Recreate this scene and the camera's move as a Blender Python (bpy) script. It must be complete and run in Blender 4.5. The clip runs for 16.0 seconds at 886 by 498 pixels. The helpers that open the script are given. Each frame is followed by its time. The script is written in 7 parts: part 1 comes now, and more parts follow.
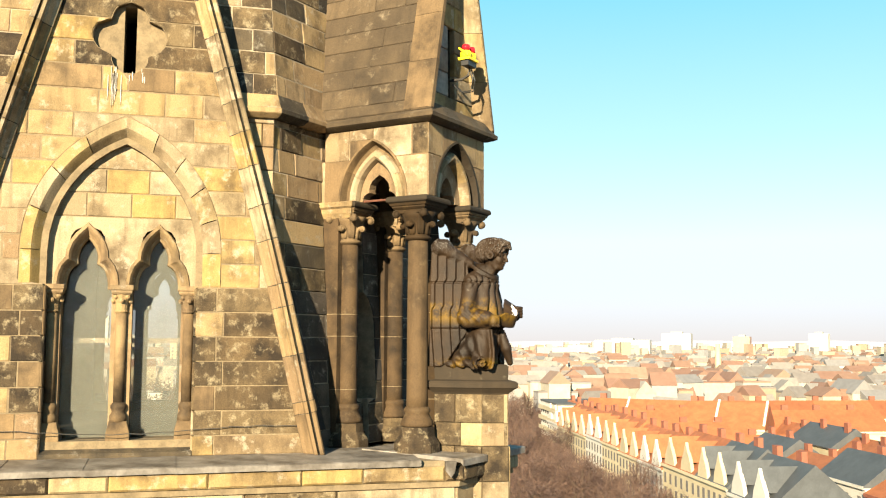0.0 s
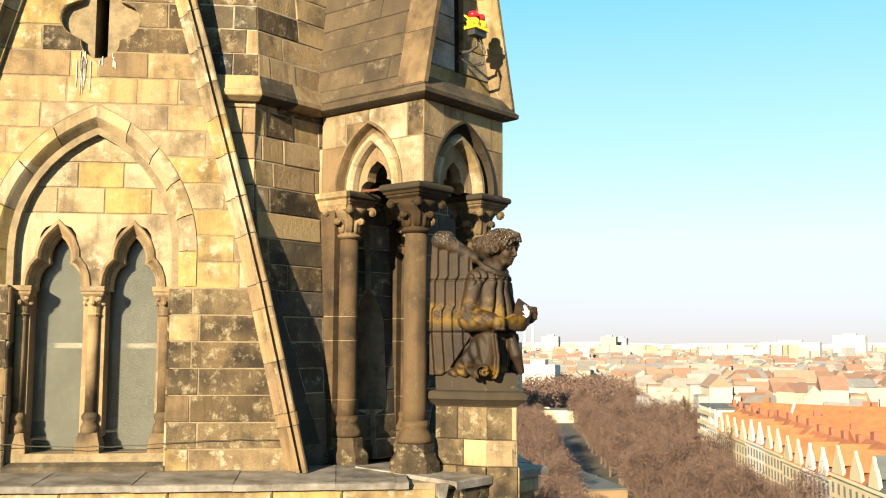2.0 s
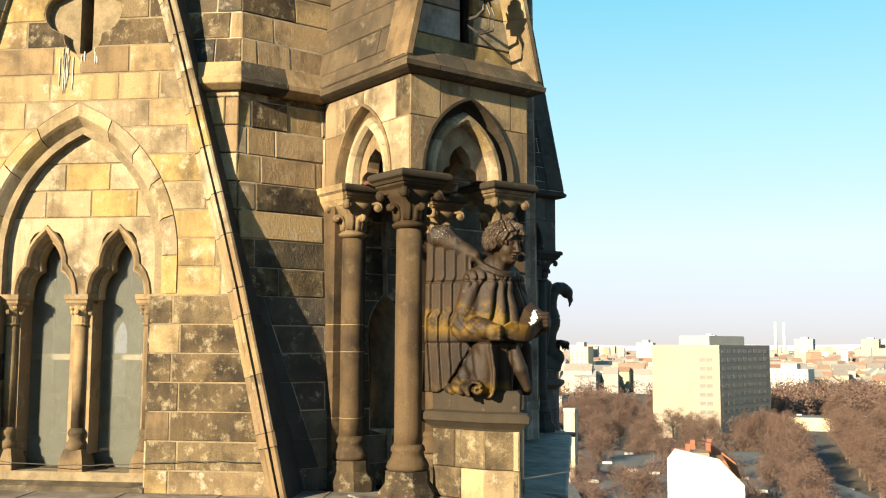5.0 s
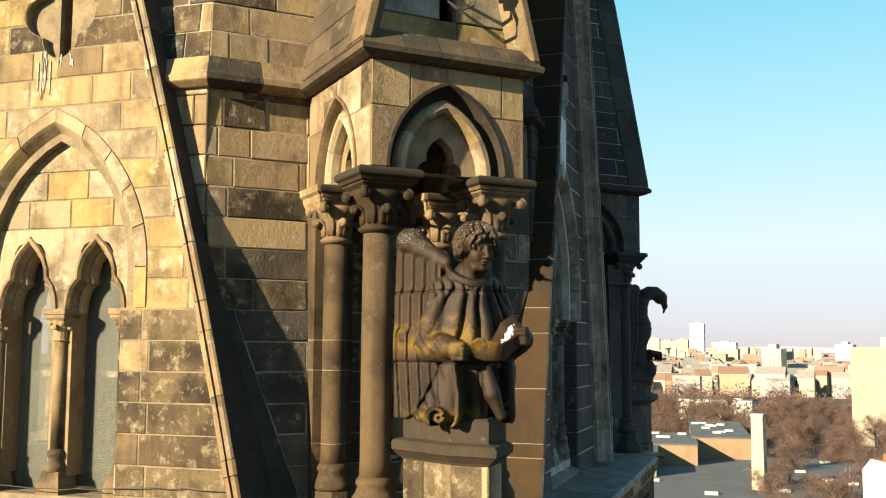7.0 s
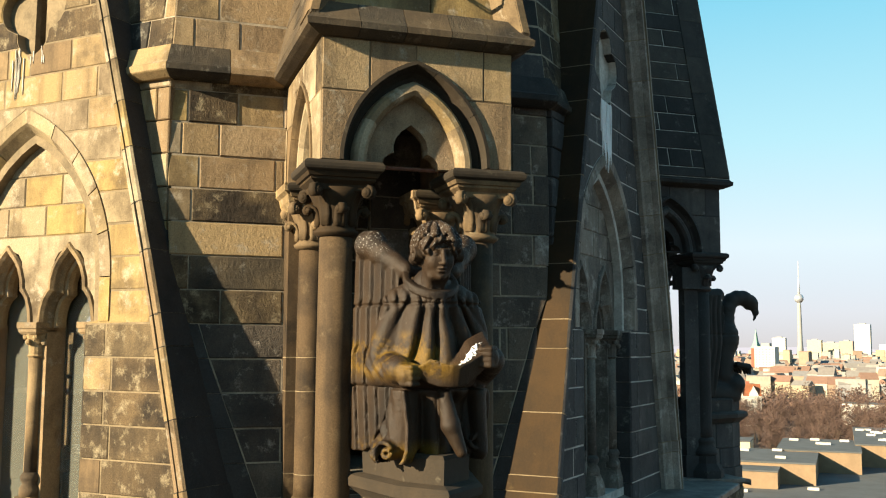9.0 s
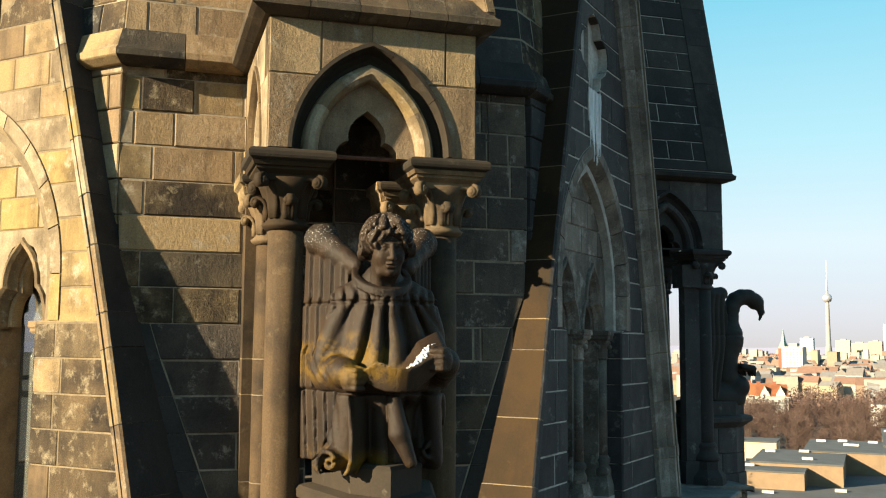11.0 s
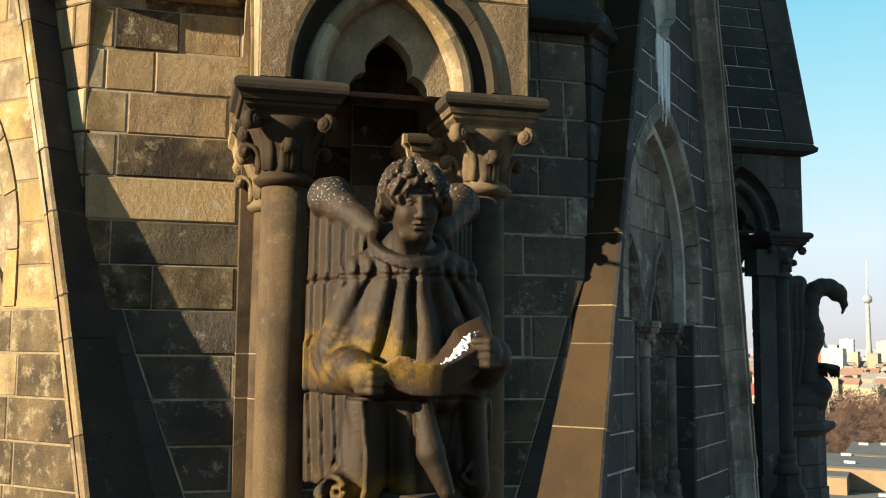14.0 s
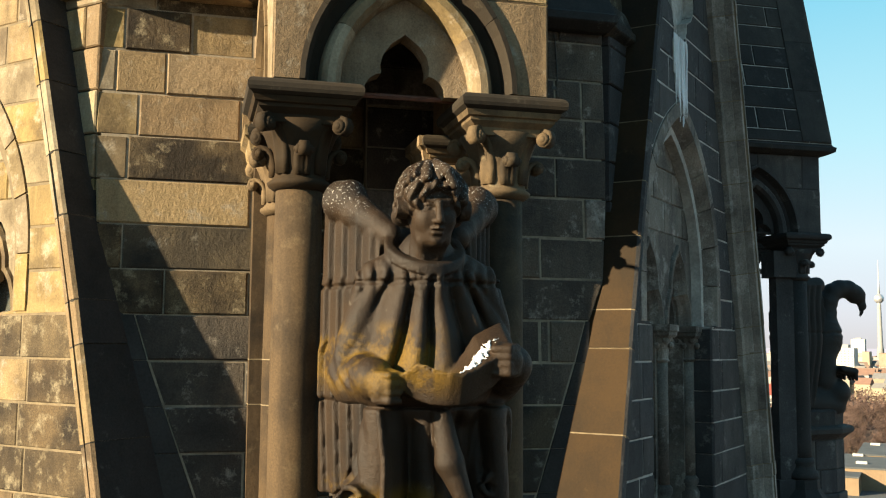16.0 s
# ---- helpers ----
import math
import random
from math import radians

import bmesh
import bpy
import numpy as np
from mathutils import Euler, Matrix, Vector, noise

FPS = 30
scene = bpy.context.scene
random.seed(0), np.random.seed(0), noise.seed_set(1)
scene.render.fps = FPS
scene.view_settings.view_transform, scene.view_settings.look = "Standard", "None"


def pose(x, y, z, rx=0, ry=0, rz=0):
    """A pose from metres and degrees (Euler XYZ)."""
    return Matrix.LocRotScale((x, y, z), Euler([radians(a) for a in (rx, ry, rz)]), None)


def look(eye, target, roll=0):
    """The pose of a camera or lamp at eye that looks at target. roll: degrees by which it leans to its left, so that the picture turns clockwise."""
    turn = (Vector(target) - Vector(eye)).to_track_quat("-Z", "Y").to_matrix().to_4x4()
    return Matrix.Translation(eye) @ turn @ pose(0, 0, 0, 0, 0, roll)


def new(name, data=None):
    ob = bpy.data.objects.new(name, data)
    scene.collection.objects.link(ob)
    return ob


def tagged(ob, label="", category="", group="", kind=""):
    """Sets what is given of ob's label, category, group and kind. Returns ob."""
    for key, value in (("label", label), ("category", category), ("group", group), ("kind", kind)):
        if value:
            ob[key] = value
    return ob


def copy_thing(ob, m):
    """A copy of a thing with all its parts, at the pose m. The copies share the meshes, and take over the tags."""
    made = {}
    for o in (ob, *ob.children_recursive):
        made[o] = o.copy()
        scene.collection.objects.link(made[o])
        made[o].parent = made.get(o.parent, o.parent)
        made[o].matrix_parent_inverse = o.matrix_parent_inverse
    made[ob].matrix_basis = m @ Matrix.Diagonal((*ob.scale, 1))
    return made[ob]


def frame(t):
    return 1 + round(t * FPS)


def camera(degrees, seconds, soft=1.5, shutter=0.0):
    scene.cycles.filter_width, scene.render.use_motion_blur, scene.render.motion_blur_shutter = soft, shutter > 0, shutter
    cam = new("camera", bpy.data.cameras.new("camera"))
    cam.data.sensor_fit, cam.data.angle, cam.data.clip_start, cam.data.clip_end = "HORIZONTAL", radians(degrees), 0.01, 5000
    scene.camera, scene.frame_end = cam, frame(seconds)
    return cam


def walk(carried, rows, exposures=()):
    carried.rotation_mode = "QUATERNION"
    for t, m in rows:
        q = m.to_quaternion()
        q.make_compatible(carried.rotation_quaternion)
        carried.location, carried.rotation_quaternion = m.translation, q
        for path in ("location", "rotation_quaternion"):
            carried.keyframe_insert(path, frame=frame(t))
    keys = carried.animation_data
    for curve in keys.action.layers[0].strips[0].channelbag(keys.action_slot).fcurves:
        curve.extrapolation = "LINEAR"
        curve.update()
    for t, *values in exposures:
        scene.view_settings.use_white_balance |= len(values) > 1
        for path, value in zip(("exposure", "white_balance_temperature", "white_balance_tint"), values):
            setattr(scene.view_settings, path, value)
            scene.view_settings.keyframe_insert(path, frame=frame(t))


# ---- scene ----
# The tower's axis is the origin; the top of its lead-covered ledge is z = 0.
from mathutils.geometry import tessellate_polygon

cam = camera(48.3, 16.0, 1.15)
METRES, EYE, TURN = 10.0, 1.14, 29.8
ROWS = [
    (0.0, 0.0, 0.0, 0.0, -0.02, 5.4, -0.23),
    (0.5, 0.0438, 0.0345, -0.0, 2.82, 5.44, -0.17),
    (1.0, 0.0806, 0.068, 0.0005, 5.81, 5.44, -0.16),
    (1.5, 0.1131, 0.1014, 0.0028, 7.64, 5.45, -0.25),
    (2.0, 0.1456, 0.1331, 0.0038, 9.04, 5.48, -0.26),
    (2.5, 0.1764, 0.1619, 0.0038, 10.79, 5.54, -0.22),
    (3.0, 0.2052, 0.1894, 0.0055, 12.95, 5.55, -0.22),
    (3.5, 0.2333, 0.2179, 0.0073, 15.19, 5.57, -0.22),
    (4.0, 0.2605, 0.2473, 0.0087, 17.44, 5.58, -0.23),
    (6.5, 0.393, 0.43, 0.0209, 31.16, 5.64, -0.23),
    (7.0, 0.4111, 0.4754, 0.0253, 33.46, 5.66, -0.24),
    (7.5, 0.4242, 0.5219, 0.0292, 36.67, 5.69, -0.17),
    (8.0, 0.4336, 0.5651, 0.0336, 40.32, 5.65, -0.24),
    (8.5, 0.4411, 0.6009, 0.0362, 41.76, 5.67, -0.31),
    (9.0, 0.4457, 0.6293, 0.038, 42.04, 5.7, -0.33),
    (9.5, 0.448, 0.6526, 0.0401, 42.07, 5.66, -0.4),
    (12.0, 0.4322, 0.7065, 0.0373, 44.64, 5.68, -0.44),
    (12.5, 0.4168, 0.7223, 0.0354, 45.0, 5.67, -0.47),
    (13.0, 0.3921, 0.7466, 0.0341, 45.33, 5.67, -0.47),
    (13.5, 0.3642, 0.7729, 0.035, 45.46, 5.68, -0.51),
    (14.0, 0.3498, 0.784, 0.0345, 45.46, 5.71, -0.51),
    (14.5, 0.3456, 0.7851, 0.0349, 45.6, 5.72, -0.51),
    (15.0, 0.3447, 0.784, 0.0357, 45.76, 5.71, -0.51),
    (15.5, 0.3431, 0.7845, 0.0366, 45.88, 5.7, -0.51),
    (16.0, 0.3407, 0.7879, 0.0376, 46.02, 5.69, -0.51),
]
EXPO = [(0.0, 2.0), (4.2, 1.93), (7.0, 1.88), (9.5, 1.83), (12.5, 1.83), (16.0, 1.83)]
walk(cam, [(t, pose(10.19, -9.47, EYE, 0, 0, TURN) @ pose(METRES * x, METRES * y, METRES * z, 90 + pitch, roll, yaw))
           for t, x, y, z, yaw, pitch, roll in ROWS], EXPO)

# ---- light ----
SUN_AZ, SUN_EL = radians(-76.0), radians(17.8)
SUN_WAY = Vector((math.cos(SUN_EL) * math.cos(SUN_AZ), math.cos(SUN_EL) * math.sin(SUN_AZ), math.sin(SUN_EL)))
world = bpy.data.worlds.new("sky")
scene.world = world
world.use_nodes = True
wn = world.node_tree
sky = wn.nodes.new("ShaderNodeTexSky")
sky.sky_type, sky.sun_disc = "NISHITA", False
sky.sun_elevation, sky.sun_rotation = SUN_EL, math.atan2(SUN_WAY.x, SUN_WAY.y)
sky.air_density, sky.dust_density, sky.ozone_density = 0.8, 0.0, 1.5
haze = wn.nodes.new("ShaderNodeMix")
haze.data_type = "RGBA"
haze.inputs["Factor"].default_value = 0.85
# winter haze: milky at the horizon, clearing to blue overhead
up, rise = wn.nodes.new("ShaderNodeTexCoord"), wn.nodes.new("ShaderNodeSeparateXYZ")
clear = wn.nodes.new("ShaderNodeValToRGB")
while len(clear.color_ramp.elements) < 6:
    clear.color_ramp.elements.new(0.5)
for el, (at, c) in zip(clear.color_ramp.elements, [(0.0, (3.0, 2.9, 3.5)), (0.035, (3.9, 3.85, 4.4)), (0.10, (4.5, 5.1, 5.3)), (0.20, (3.0, 5.1, 5.5)), (0.34, (1.4, 4.2, 5.3)), (0.9, (0.6, 1.5, 2.6))]):
    el.position, el.color = at, (*c, 1)
wn.links.new(up.outputs["Generated"], rise.inputs[0])
wn.links.new(rise.outputs[2], clear.inputs[0])
wn.links.new(clear.outputs[0], haze.inputs[7])
wn.links.new(sky.outputs[0], haze.inputs[6])
wn.links.new(haze.outputs[2], wn.nodes["Background"].inputs[0])
wn.nodes["Background"].inputs[1].default_value = 0.05
sun = new("sun", bpy.data.lights.new("sun", "SUN"))
sun.data.energy, sun.data.angle, sun.data.color = 5.0, radians(0.6), (1.0, 0.82, 0.54)
sun.matrix_world = look(SUN_WAY * 50, (0, 0, 0))

# ---- materials ----
def mat_base(name):
    m = bpy.data.materials.new(name)
    m.use_nodes = True
    return m, m.node_tree.nodes, m.node_tree.links, m.node_tree.nodes["Principled BSDF"]


def ramp(nodes, stops, constant=False):
    r = nodes.new("ShaderNodeValToRGB")
    e = r.color_ramp.elements
    while len(e) < len(stops):
        e.new(0.5)
    for el, (p, c) in zip(e, stops):
        el.position = p
        el.color = (*c, 1) if isinstance(c, tuple) else (c, c, c, 1)
    if constant:
        r.color_ramp.interpolation = "CONSTANT"
    return r


def noise_tex(nodes, links, vec, scale, detail=5, rough=0.6):
    n = nodes.new("ShaderNodeTexNoise")
    n.inputs["Scale"].default_value, n.inputs["Detail"].default_value, n.inputs["Roughness"].default_value = scale, detail, rough
    links.new(vec, n.inputs["Vector"])
    return n.outputs["Fac"]


def mixed(nodes, links, kind, fac, a, b):
    n = nodes.new("ShaderNodeMix")
    n.data_type, n.blend_type = "RGBA", kind
    for sock, val in ((n.inputs["Factor"], fac), (n.inputs[6], a), (n.inputs[7], b)):
        if isinstance(val, (int, float)):
            sock.default_value = val
        elif isinstance(val, tuple):
            sock.default_value = (*val, 1)
        else:
            links.new(val, sock)
    return n.outputs[2]


def stone(name, tints, soot, soot_span=(0.45, 0.7), pale=(0.5, 0.46, 0.38), pale_span=(0.68, 0.76), grain=0.5, bump=0.5, rough=0.85,
          streak=True, size=1.0, lichen=None):
    """Weathered sandstone: a tint for each block, soot crusts, pale scaling, tooled grain."""
    m, nodes, links, bsdf = mat_base(name)
    tc, info = nodes.new("ShaderNodeTexCoord"), nodes.new("ShaderNodeObjectInfo")
    off = nodes.new("ShaderNodeVectorMath")
    off.operation = "MULTIPLY_ADD"
    comb = nodes.new("ShaderNodeCombineXYZ")
    for i in range(3):
        links.new(info.outputs["Random"], comb.inputs[i])
    off.inputs[1].default_value = (31, 17, 23)
    links.new(comb.outputs[0], off.inputs[0])
    links.new(tc.outputs["Object"], off.inputs[2])
    own, common = off.outputs[0], tc.outputs["Object"]
    tint = ramp(nodes, [(i / max(1, len(tints) - 1), c) for i, c in enumerate(tints)])
    links.new(info.outputs["Random"], tint.inputs[0])
    cloud = noise_tex(nodes, links, own, 2.4 * size, 7, 0.62)
    wide = noise_tex(nodes, links, common, 0.9 * size, 4, 0.55)
    both = nodes.new("ShaderNodeMath")
    both.operation = "MULTIPLY_ADD"
    both.inputs[1].default_value = 0.55
    links.new(cloud, both.inputs[0])
    half = nodes.new("ShaderNodeMath")
    half.operation = "MULTIPLY"
    half.inputs[1].default_value = 0.45
    links.new(wide, half.inputs[0])
    links.new(half.outputs[0], both.inputs[2])
    mask = ramp(nodes, [(soot_span[0], 0.0), (soot_span[1], 1.0)])
    links.new(both.outputs[0], mask.inputs[0])
    col = mixed(nodes, links, "MIX", mask.outputs[0], tint.outputs[0], soot)
    if streak:
        mp = nodes.new("ShaderNodeMapping")
        mp.inputs["Scale"].default_value = (7, 7, 0.55)
        links.new(own, mp.inputs[0])
        run = ramp(nodes, [(0.5, 0.0), (0.72, 0.55)])
        links.new(noise_tex(nodes, links, mp.outputs[0], 1.0, 4, 0.6), run.inputs[0])
        col = mixed(nodes, links, "MIX", run.outputs[0], col, soot)
    spots = ramp(nodes, [(pale_span[0], 0.0), (pale_span[1], 0.8)])
    links.new(noise_tex(nodes, links, own, 5.5 * size, 9, 0.72), spots.inputs[0])
    col = mixed(nodes, links, "MIX", spots.outputs[0], col, pale)
    if lichen:
        growth = ramp(nodes, [(lichen[1], 0.0), (lichen[2], 0.9)])
        links.new(noise_tex(nodes, links, common, 4.0, 8, 0.7), growth.inputs[0])
        sep, level = nodes.new("ShaderNodeSeparateXYZ"), nodes.new("ShaderNodeMath")
        links.new(common, sep.inputs[0])
        level.operation, level.inputs[1].default_value = "MULTIPLY", 0.4
        links.new(sep.outputs[2], level.inputs[0])
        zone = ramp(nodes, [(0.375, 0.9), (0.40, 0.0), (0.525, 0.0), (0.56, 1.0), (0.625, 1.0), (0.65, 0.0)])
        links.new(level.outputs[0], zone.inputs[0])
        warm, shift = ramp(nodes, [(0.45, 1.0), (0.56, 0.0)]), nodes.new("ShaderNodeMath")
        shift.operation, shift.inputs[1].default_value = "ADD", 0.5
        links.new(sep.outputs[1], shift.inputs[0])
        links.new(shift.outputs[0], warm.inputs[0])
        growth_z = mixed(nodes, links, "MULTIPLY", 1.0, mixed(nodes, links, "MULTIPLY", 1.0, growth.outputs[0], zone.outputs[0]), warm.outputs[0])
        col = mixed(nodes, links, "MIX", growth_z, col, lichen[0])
        # frost specks in the hair and on the shoulders
        frost = ramp(nodes, [(0.60, 0.0), (0.65, 0.75)])
        links.new(noise_tex(nodes, links, common, 95, 4, 0.6), frost.inputs[0])
        high = ramp(nodes, [(0.0, 0.0), (0.715, 0.0), (0.735, 0.12), (0.79, 0.0), (0.83, 0.1), (0.865, 1.0)])
        links.new(level.outputs[0], high.inputs[0])
        col = mixed(nodes, links, "MIX", mixed(nodes, links, "MULTIPLY", 1.0, frost.outputs[0], high.outputs[0]), col, (0.55, 0.54, 0.52))
    fine = noise_tex(nodes, links, common, 75 * size, 4, 0.7)
    tone = ramp(nodes, [(0.25, 1 - grain), (0.75, 1 + 0.0 * grain)])
    links.new(fine, tone.inputs[0])
    col = mixed(nodes, links, "MULTIPLY", 1.0, col, tone.outputs[0])
    links.new(col, bsdf.inputs["Base Color"])
    bsdf.inputs["Roughness"].default_value = rough
    bsdf.inputs["Specular IOR Level"].default_value = 0.3
    mid = noise_tex(nodes, links, own, 18 * size, 6, 0.7)
    add = nodes.new("ShaderNodeMath")
    add.operation = "MULTIPLY_ADD"
    add.inputs[1].default_value = 0.35
    links.new(fine, add.inputs[0])
    links.new(mid, add.inputs[2])
    bp = nodes.new("ShaderNodeBump")
    bp.inputs["Strength"].default_value, bp.inputs["Distance"].default_value = bump, 0.012
    links.new(add.outputs[0], bp.inputs["Height"])
    links.new(bp.outputs[0], bsdf.inputs["Normal"])
    return m


def paint(name, colour, rough=0.6, metal=0.0, vary=0.25, scale=8.0, bump=0.1, dark=None, per_object=0.0):
    """A plain surface with stains at two scales."""
    m, nodes, links, bsdf = mat_base(name)
    tc = nodes.new("ShaderNodeTexCoord")
    a = noise_tex(nodes, links, tc.outputs["Object"], scale, 6, 0.65)
    b = noise_tex(nodes, links, tc.outputs["Object"], scale * 9, 3, 0.6)
    low = dark or tuple(c * (1 - vary) for c in colour)
    r = ramp(nodes, [(0.35, low), (0.65, colour)])
    links.new(a, r.inputs[0])
    g = ramp(nodes, [(0.3, 1 - vary * 0.5), (0.7, 1.0)])
    links.new(b, g.inputs[0])
    col = mixed(nodes, links, "MULTIPLY", 1.0, r.outputs[0], g.outputs[0])
    if per_object:
        info = nodes.new("ShaderNodeObjectInfo")
        pr = ramp(nodes, [(0.0, 1 - per_object), (1.0, 1.0)])
        links.new(info.outputs["Random"], pr.inputs[0])
        col = mixed(nodes, links, "MULTIPLY", 1.0, col, pr.outputs[0])
    links.new(col, bsdf.inputs["Base Color"])
    bsdf.inputs["Roughness"].default_value, bsdf.inputs["Metallic"].default_value = rough, metal
    if bump:
        bp = nodes.new("ShaderNodeBump")
        bp.inputs["Strength"].default_value, bp.inputs["Distance"].default_value = bump, 0.01
        links.new(b, bp.inputs["Height"])
        links.new(bp.outputs[0], bsdf.inputs["Normal"])
    return m


def island_paint(name, colours, rough=0.8):
    """One colour of the list for each loose piece of a joined mesh."""
    m, nodes, links, bsdf = mat_base(name)
    geo = nodes.new("ShaderNodeNewGeometry")
    r = ramp(nodes, [(i / len(colours), c) for i, c in enumerate(colours)], True)
    links.new(geo.outputs["Random Per Island"], r.inputs[0])
    tc = nodes.new("ShaderNodeTexCoord")
    g = ramp(nodes, [(0.3, 0.75), (0.7, 1.0)])
    links.new(noise_tex(nodes, links, tc.outputs["Object"], 0.35, 5, 0.7), g.inputs[0])
    links.new(mixed(nodes, links, "MULTIPLY", 1.0, r.outputs[0], g.outputs[0]), bsdf.inputs["Base Color"])
    bsdf.inputs["Roughness"].default_value = rough
    return m


WASHED = stone("washed sandstone", [(0.26, 0.193, 0.107), (0.321, 0.224, 0.0812), (0.321, 0.259, 0.165), (0.203, 0.144, 0.0781), (0.35, 0.288, 0.195), (0.276, 0.21, 0.116)],
               (0.062, 0.0403, 0.0209), (0.48, 0.64), (0.395, 0.339, 0.253), (0.54, 0.66), grain=0.4, bump=0.45)
MOTTLED = stone("mottled sandstone", [(0.147, 0.1, 0.05), (0.0813, 0.055, 0.0288), (0.194, 0.141, 0.0751), (0.1, 0.0675, 0.0338)], (0.0263, 0.0181, 0.0107), (0.42, 0.58),
                (0.4, 0.331, 0.213), (0.53, 0.68), grain=0.7, bump=0.9, size=1.5)
LIT = stone("brown tooled sandstone", [(0.332, 0.23, 0.123), (0.213, 0.146, 0.0833), (0.359, 0.256, 0.126), (0.293, 0.213, 0.133)], (0.0499, 0.0347, 0.0213), (0.50, 0.70),
            (0.347, 0.3, 0.226), (0.56, 0.67), grain=0.55, bump=0.75, size=1.4)
SHADEBROWN = stone("dark brown sandstone, shade in its tone", [(0.126, 0.099, 0.075), (0.084, 0.069, 0.0555), (0.162, 0.128, 0.093), (0.105, 0.087, 0.0705)], (0.039, 0.0345, 0.03), (0.44, 0.62),
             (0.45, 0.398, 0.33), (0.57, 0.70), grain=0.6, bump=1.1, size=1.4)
SOOTSHADE = stone("sooty, shade-dark sandstone", [(0.085, 0.066, 0.042), (0.048, 0.04, 0.03), (0.115, 0.086, 0.05), (0.064, 0.053, 0.038)], (0.02, 0.018, 0.015), (0.42, 0.60),
              (0.26, 0.24, 0.20), (0.565, 0.70), grain=0.55, bump=0.9, size=1.4)
BLACK = stone("crusted, shade-black sandstone", [(0.055, 0.05, 0.045), (0.036, 0.033, 0.032), (0.08, 0.069, 0.055)], (0.021, 0.02, 0.019), (0.42, 0.62),
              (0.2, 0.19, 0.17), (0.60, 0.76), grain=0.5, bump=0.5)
TRIM = stone("moulded sandstone", [(0.213, 0.143, 0.0719), (0.156, 0.105, 0.055), (0.244, 0.169, 0.0876)], (0.0344, 0.0237, 0.0138), (0.46, 0.64),
             (0.213, 0.175, 0.112), (0.62, 0.74), grain=0.35, bump=0.35)
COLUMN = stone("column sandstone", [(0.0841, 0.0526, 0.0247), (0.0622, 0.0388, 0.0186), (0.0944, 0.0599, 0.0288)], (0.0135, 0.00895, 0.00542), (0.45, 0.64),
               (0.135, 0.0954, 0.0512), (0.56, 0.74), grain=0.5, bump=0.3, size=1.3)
PALETRIM = stone("weathered coping stone, lit pale", [(0.40, 0.35, 0.29), (0.29, 0.25, 0.21), (0.45, 0.395, 0.33)], (0.10, 0.088, 0.075), (0.44, 0.64),
                 (0.5, 0.46, 0.41), (0.53, 0.70), grain=0.55, bump=0.6)
GREYTRIM = stone("weathered trim stone, shade grey", [(0.27, 0.228, 0.185), (0.18, 0.152, 0.125), (0.33, 0.28, 0.225)], (0.06, 0.052, 0.045), (0.44, 0.64),
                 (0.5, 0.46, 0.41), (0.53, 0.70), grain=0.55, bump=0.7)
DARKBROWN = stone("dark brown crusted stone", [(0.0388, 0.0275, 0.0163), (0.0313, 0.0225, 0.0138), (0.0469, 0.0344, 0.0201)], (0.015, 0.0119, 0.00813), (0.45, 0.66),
                  (0.125, 0.107, 0.0751), (0.62, 0.76), grain=0.3, bump=0.3)
ROOFSTONE = stone("brown roof slab stone", [(0.0876, 0.0626, 0.0362), (0.0657, 0.0476, 0.0288), (0.107, 0.0764, 0.0438)], (0.0313, 0.0232, 0.015), (0.45, 0.66),
                  (0.201, 0.163, 0.112), (0.57, 0.72), grain=0.4, bump=0.5)
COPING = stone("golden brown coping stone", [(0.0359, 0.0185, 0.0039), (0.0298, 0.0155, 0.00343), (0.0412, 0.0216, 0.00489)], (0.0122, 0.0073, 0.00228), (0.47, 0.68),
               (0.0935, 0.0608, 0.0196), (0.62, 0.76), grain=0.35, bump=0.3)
STATUE = stone("statue sandstone", [(0.0345, 0.0178, 0.0061), (0.0323, 0.0166, 0.0059)], (0.0112, 0.0059, 0.0026), (0.45, 0.64),
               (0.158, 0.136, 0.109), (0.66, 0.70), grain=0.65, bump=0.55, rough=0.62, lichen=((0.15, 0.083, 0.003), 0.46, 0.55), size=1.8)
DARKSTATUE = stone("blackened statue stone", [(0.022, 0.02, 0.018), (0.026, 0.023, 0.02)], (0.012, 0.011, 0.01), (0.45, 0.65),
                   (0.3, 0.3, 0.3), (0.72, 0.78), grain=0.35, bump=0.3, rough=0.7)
MORTAR = paint("lime mortar", (0.213, 0.163, 0.0966), 0.95, vary=0.45, scale=6)
GREYMORTAR = paint("grey mortar", (0.32, 0.265, 0.19), 0.95, vary=0.5, scale=6)
PALEMORTAR = paint("pale mortar", (0.5, 0.47, 0.42), 0.95, vary=0.5, scale=5)
SLATEGREY = stone("crusted sandstone, shaded blue-black", [(0.075, 0.07, 0.068), (0.055, 0.053, 0.054), (0.105, 0.095, 0.085)], (0.032, 0.031, 0.031), (0.42, 0.62),
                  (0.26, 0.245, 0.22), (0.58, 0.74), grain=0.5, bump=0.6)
LEAD = paint("weathered lead", (0.263, 0.241, 0.216), 0.6, 0.15, 0.35, 3.5, dark=(0.0813, 0.0688, 0.0563), per_object=0.35)
IRON = paint("rusty iron", (0.16, 0.06, 0.035), 0.8, 0.2, 0.4, 20)
WIRE = paint("grey wire", (0.06, 0.055, 0.05), 0.6, 0.5, 0.2, 20)
YELLOW = paint("yellow enamel", (0.85, 0.62, 0.02), 0.35, 0.0, 0.12, 20, 0.02)
REDLENS = paint("red lens", (0.5, 0.012, 0.02), 0.12, 0.0, 0.1, 20, 0.0)
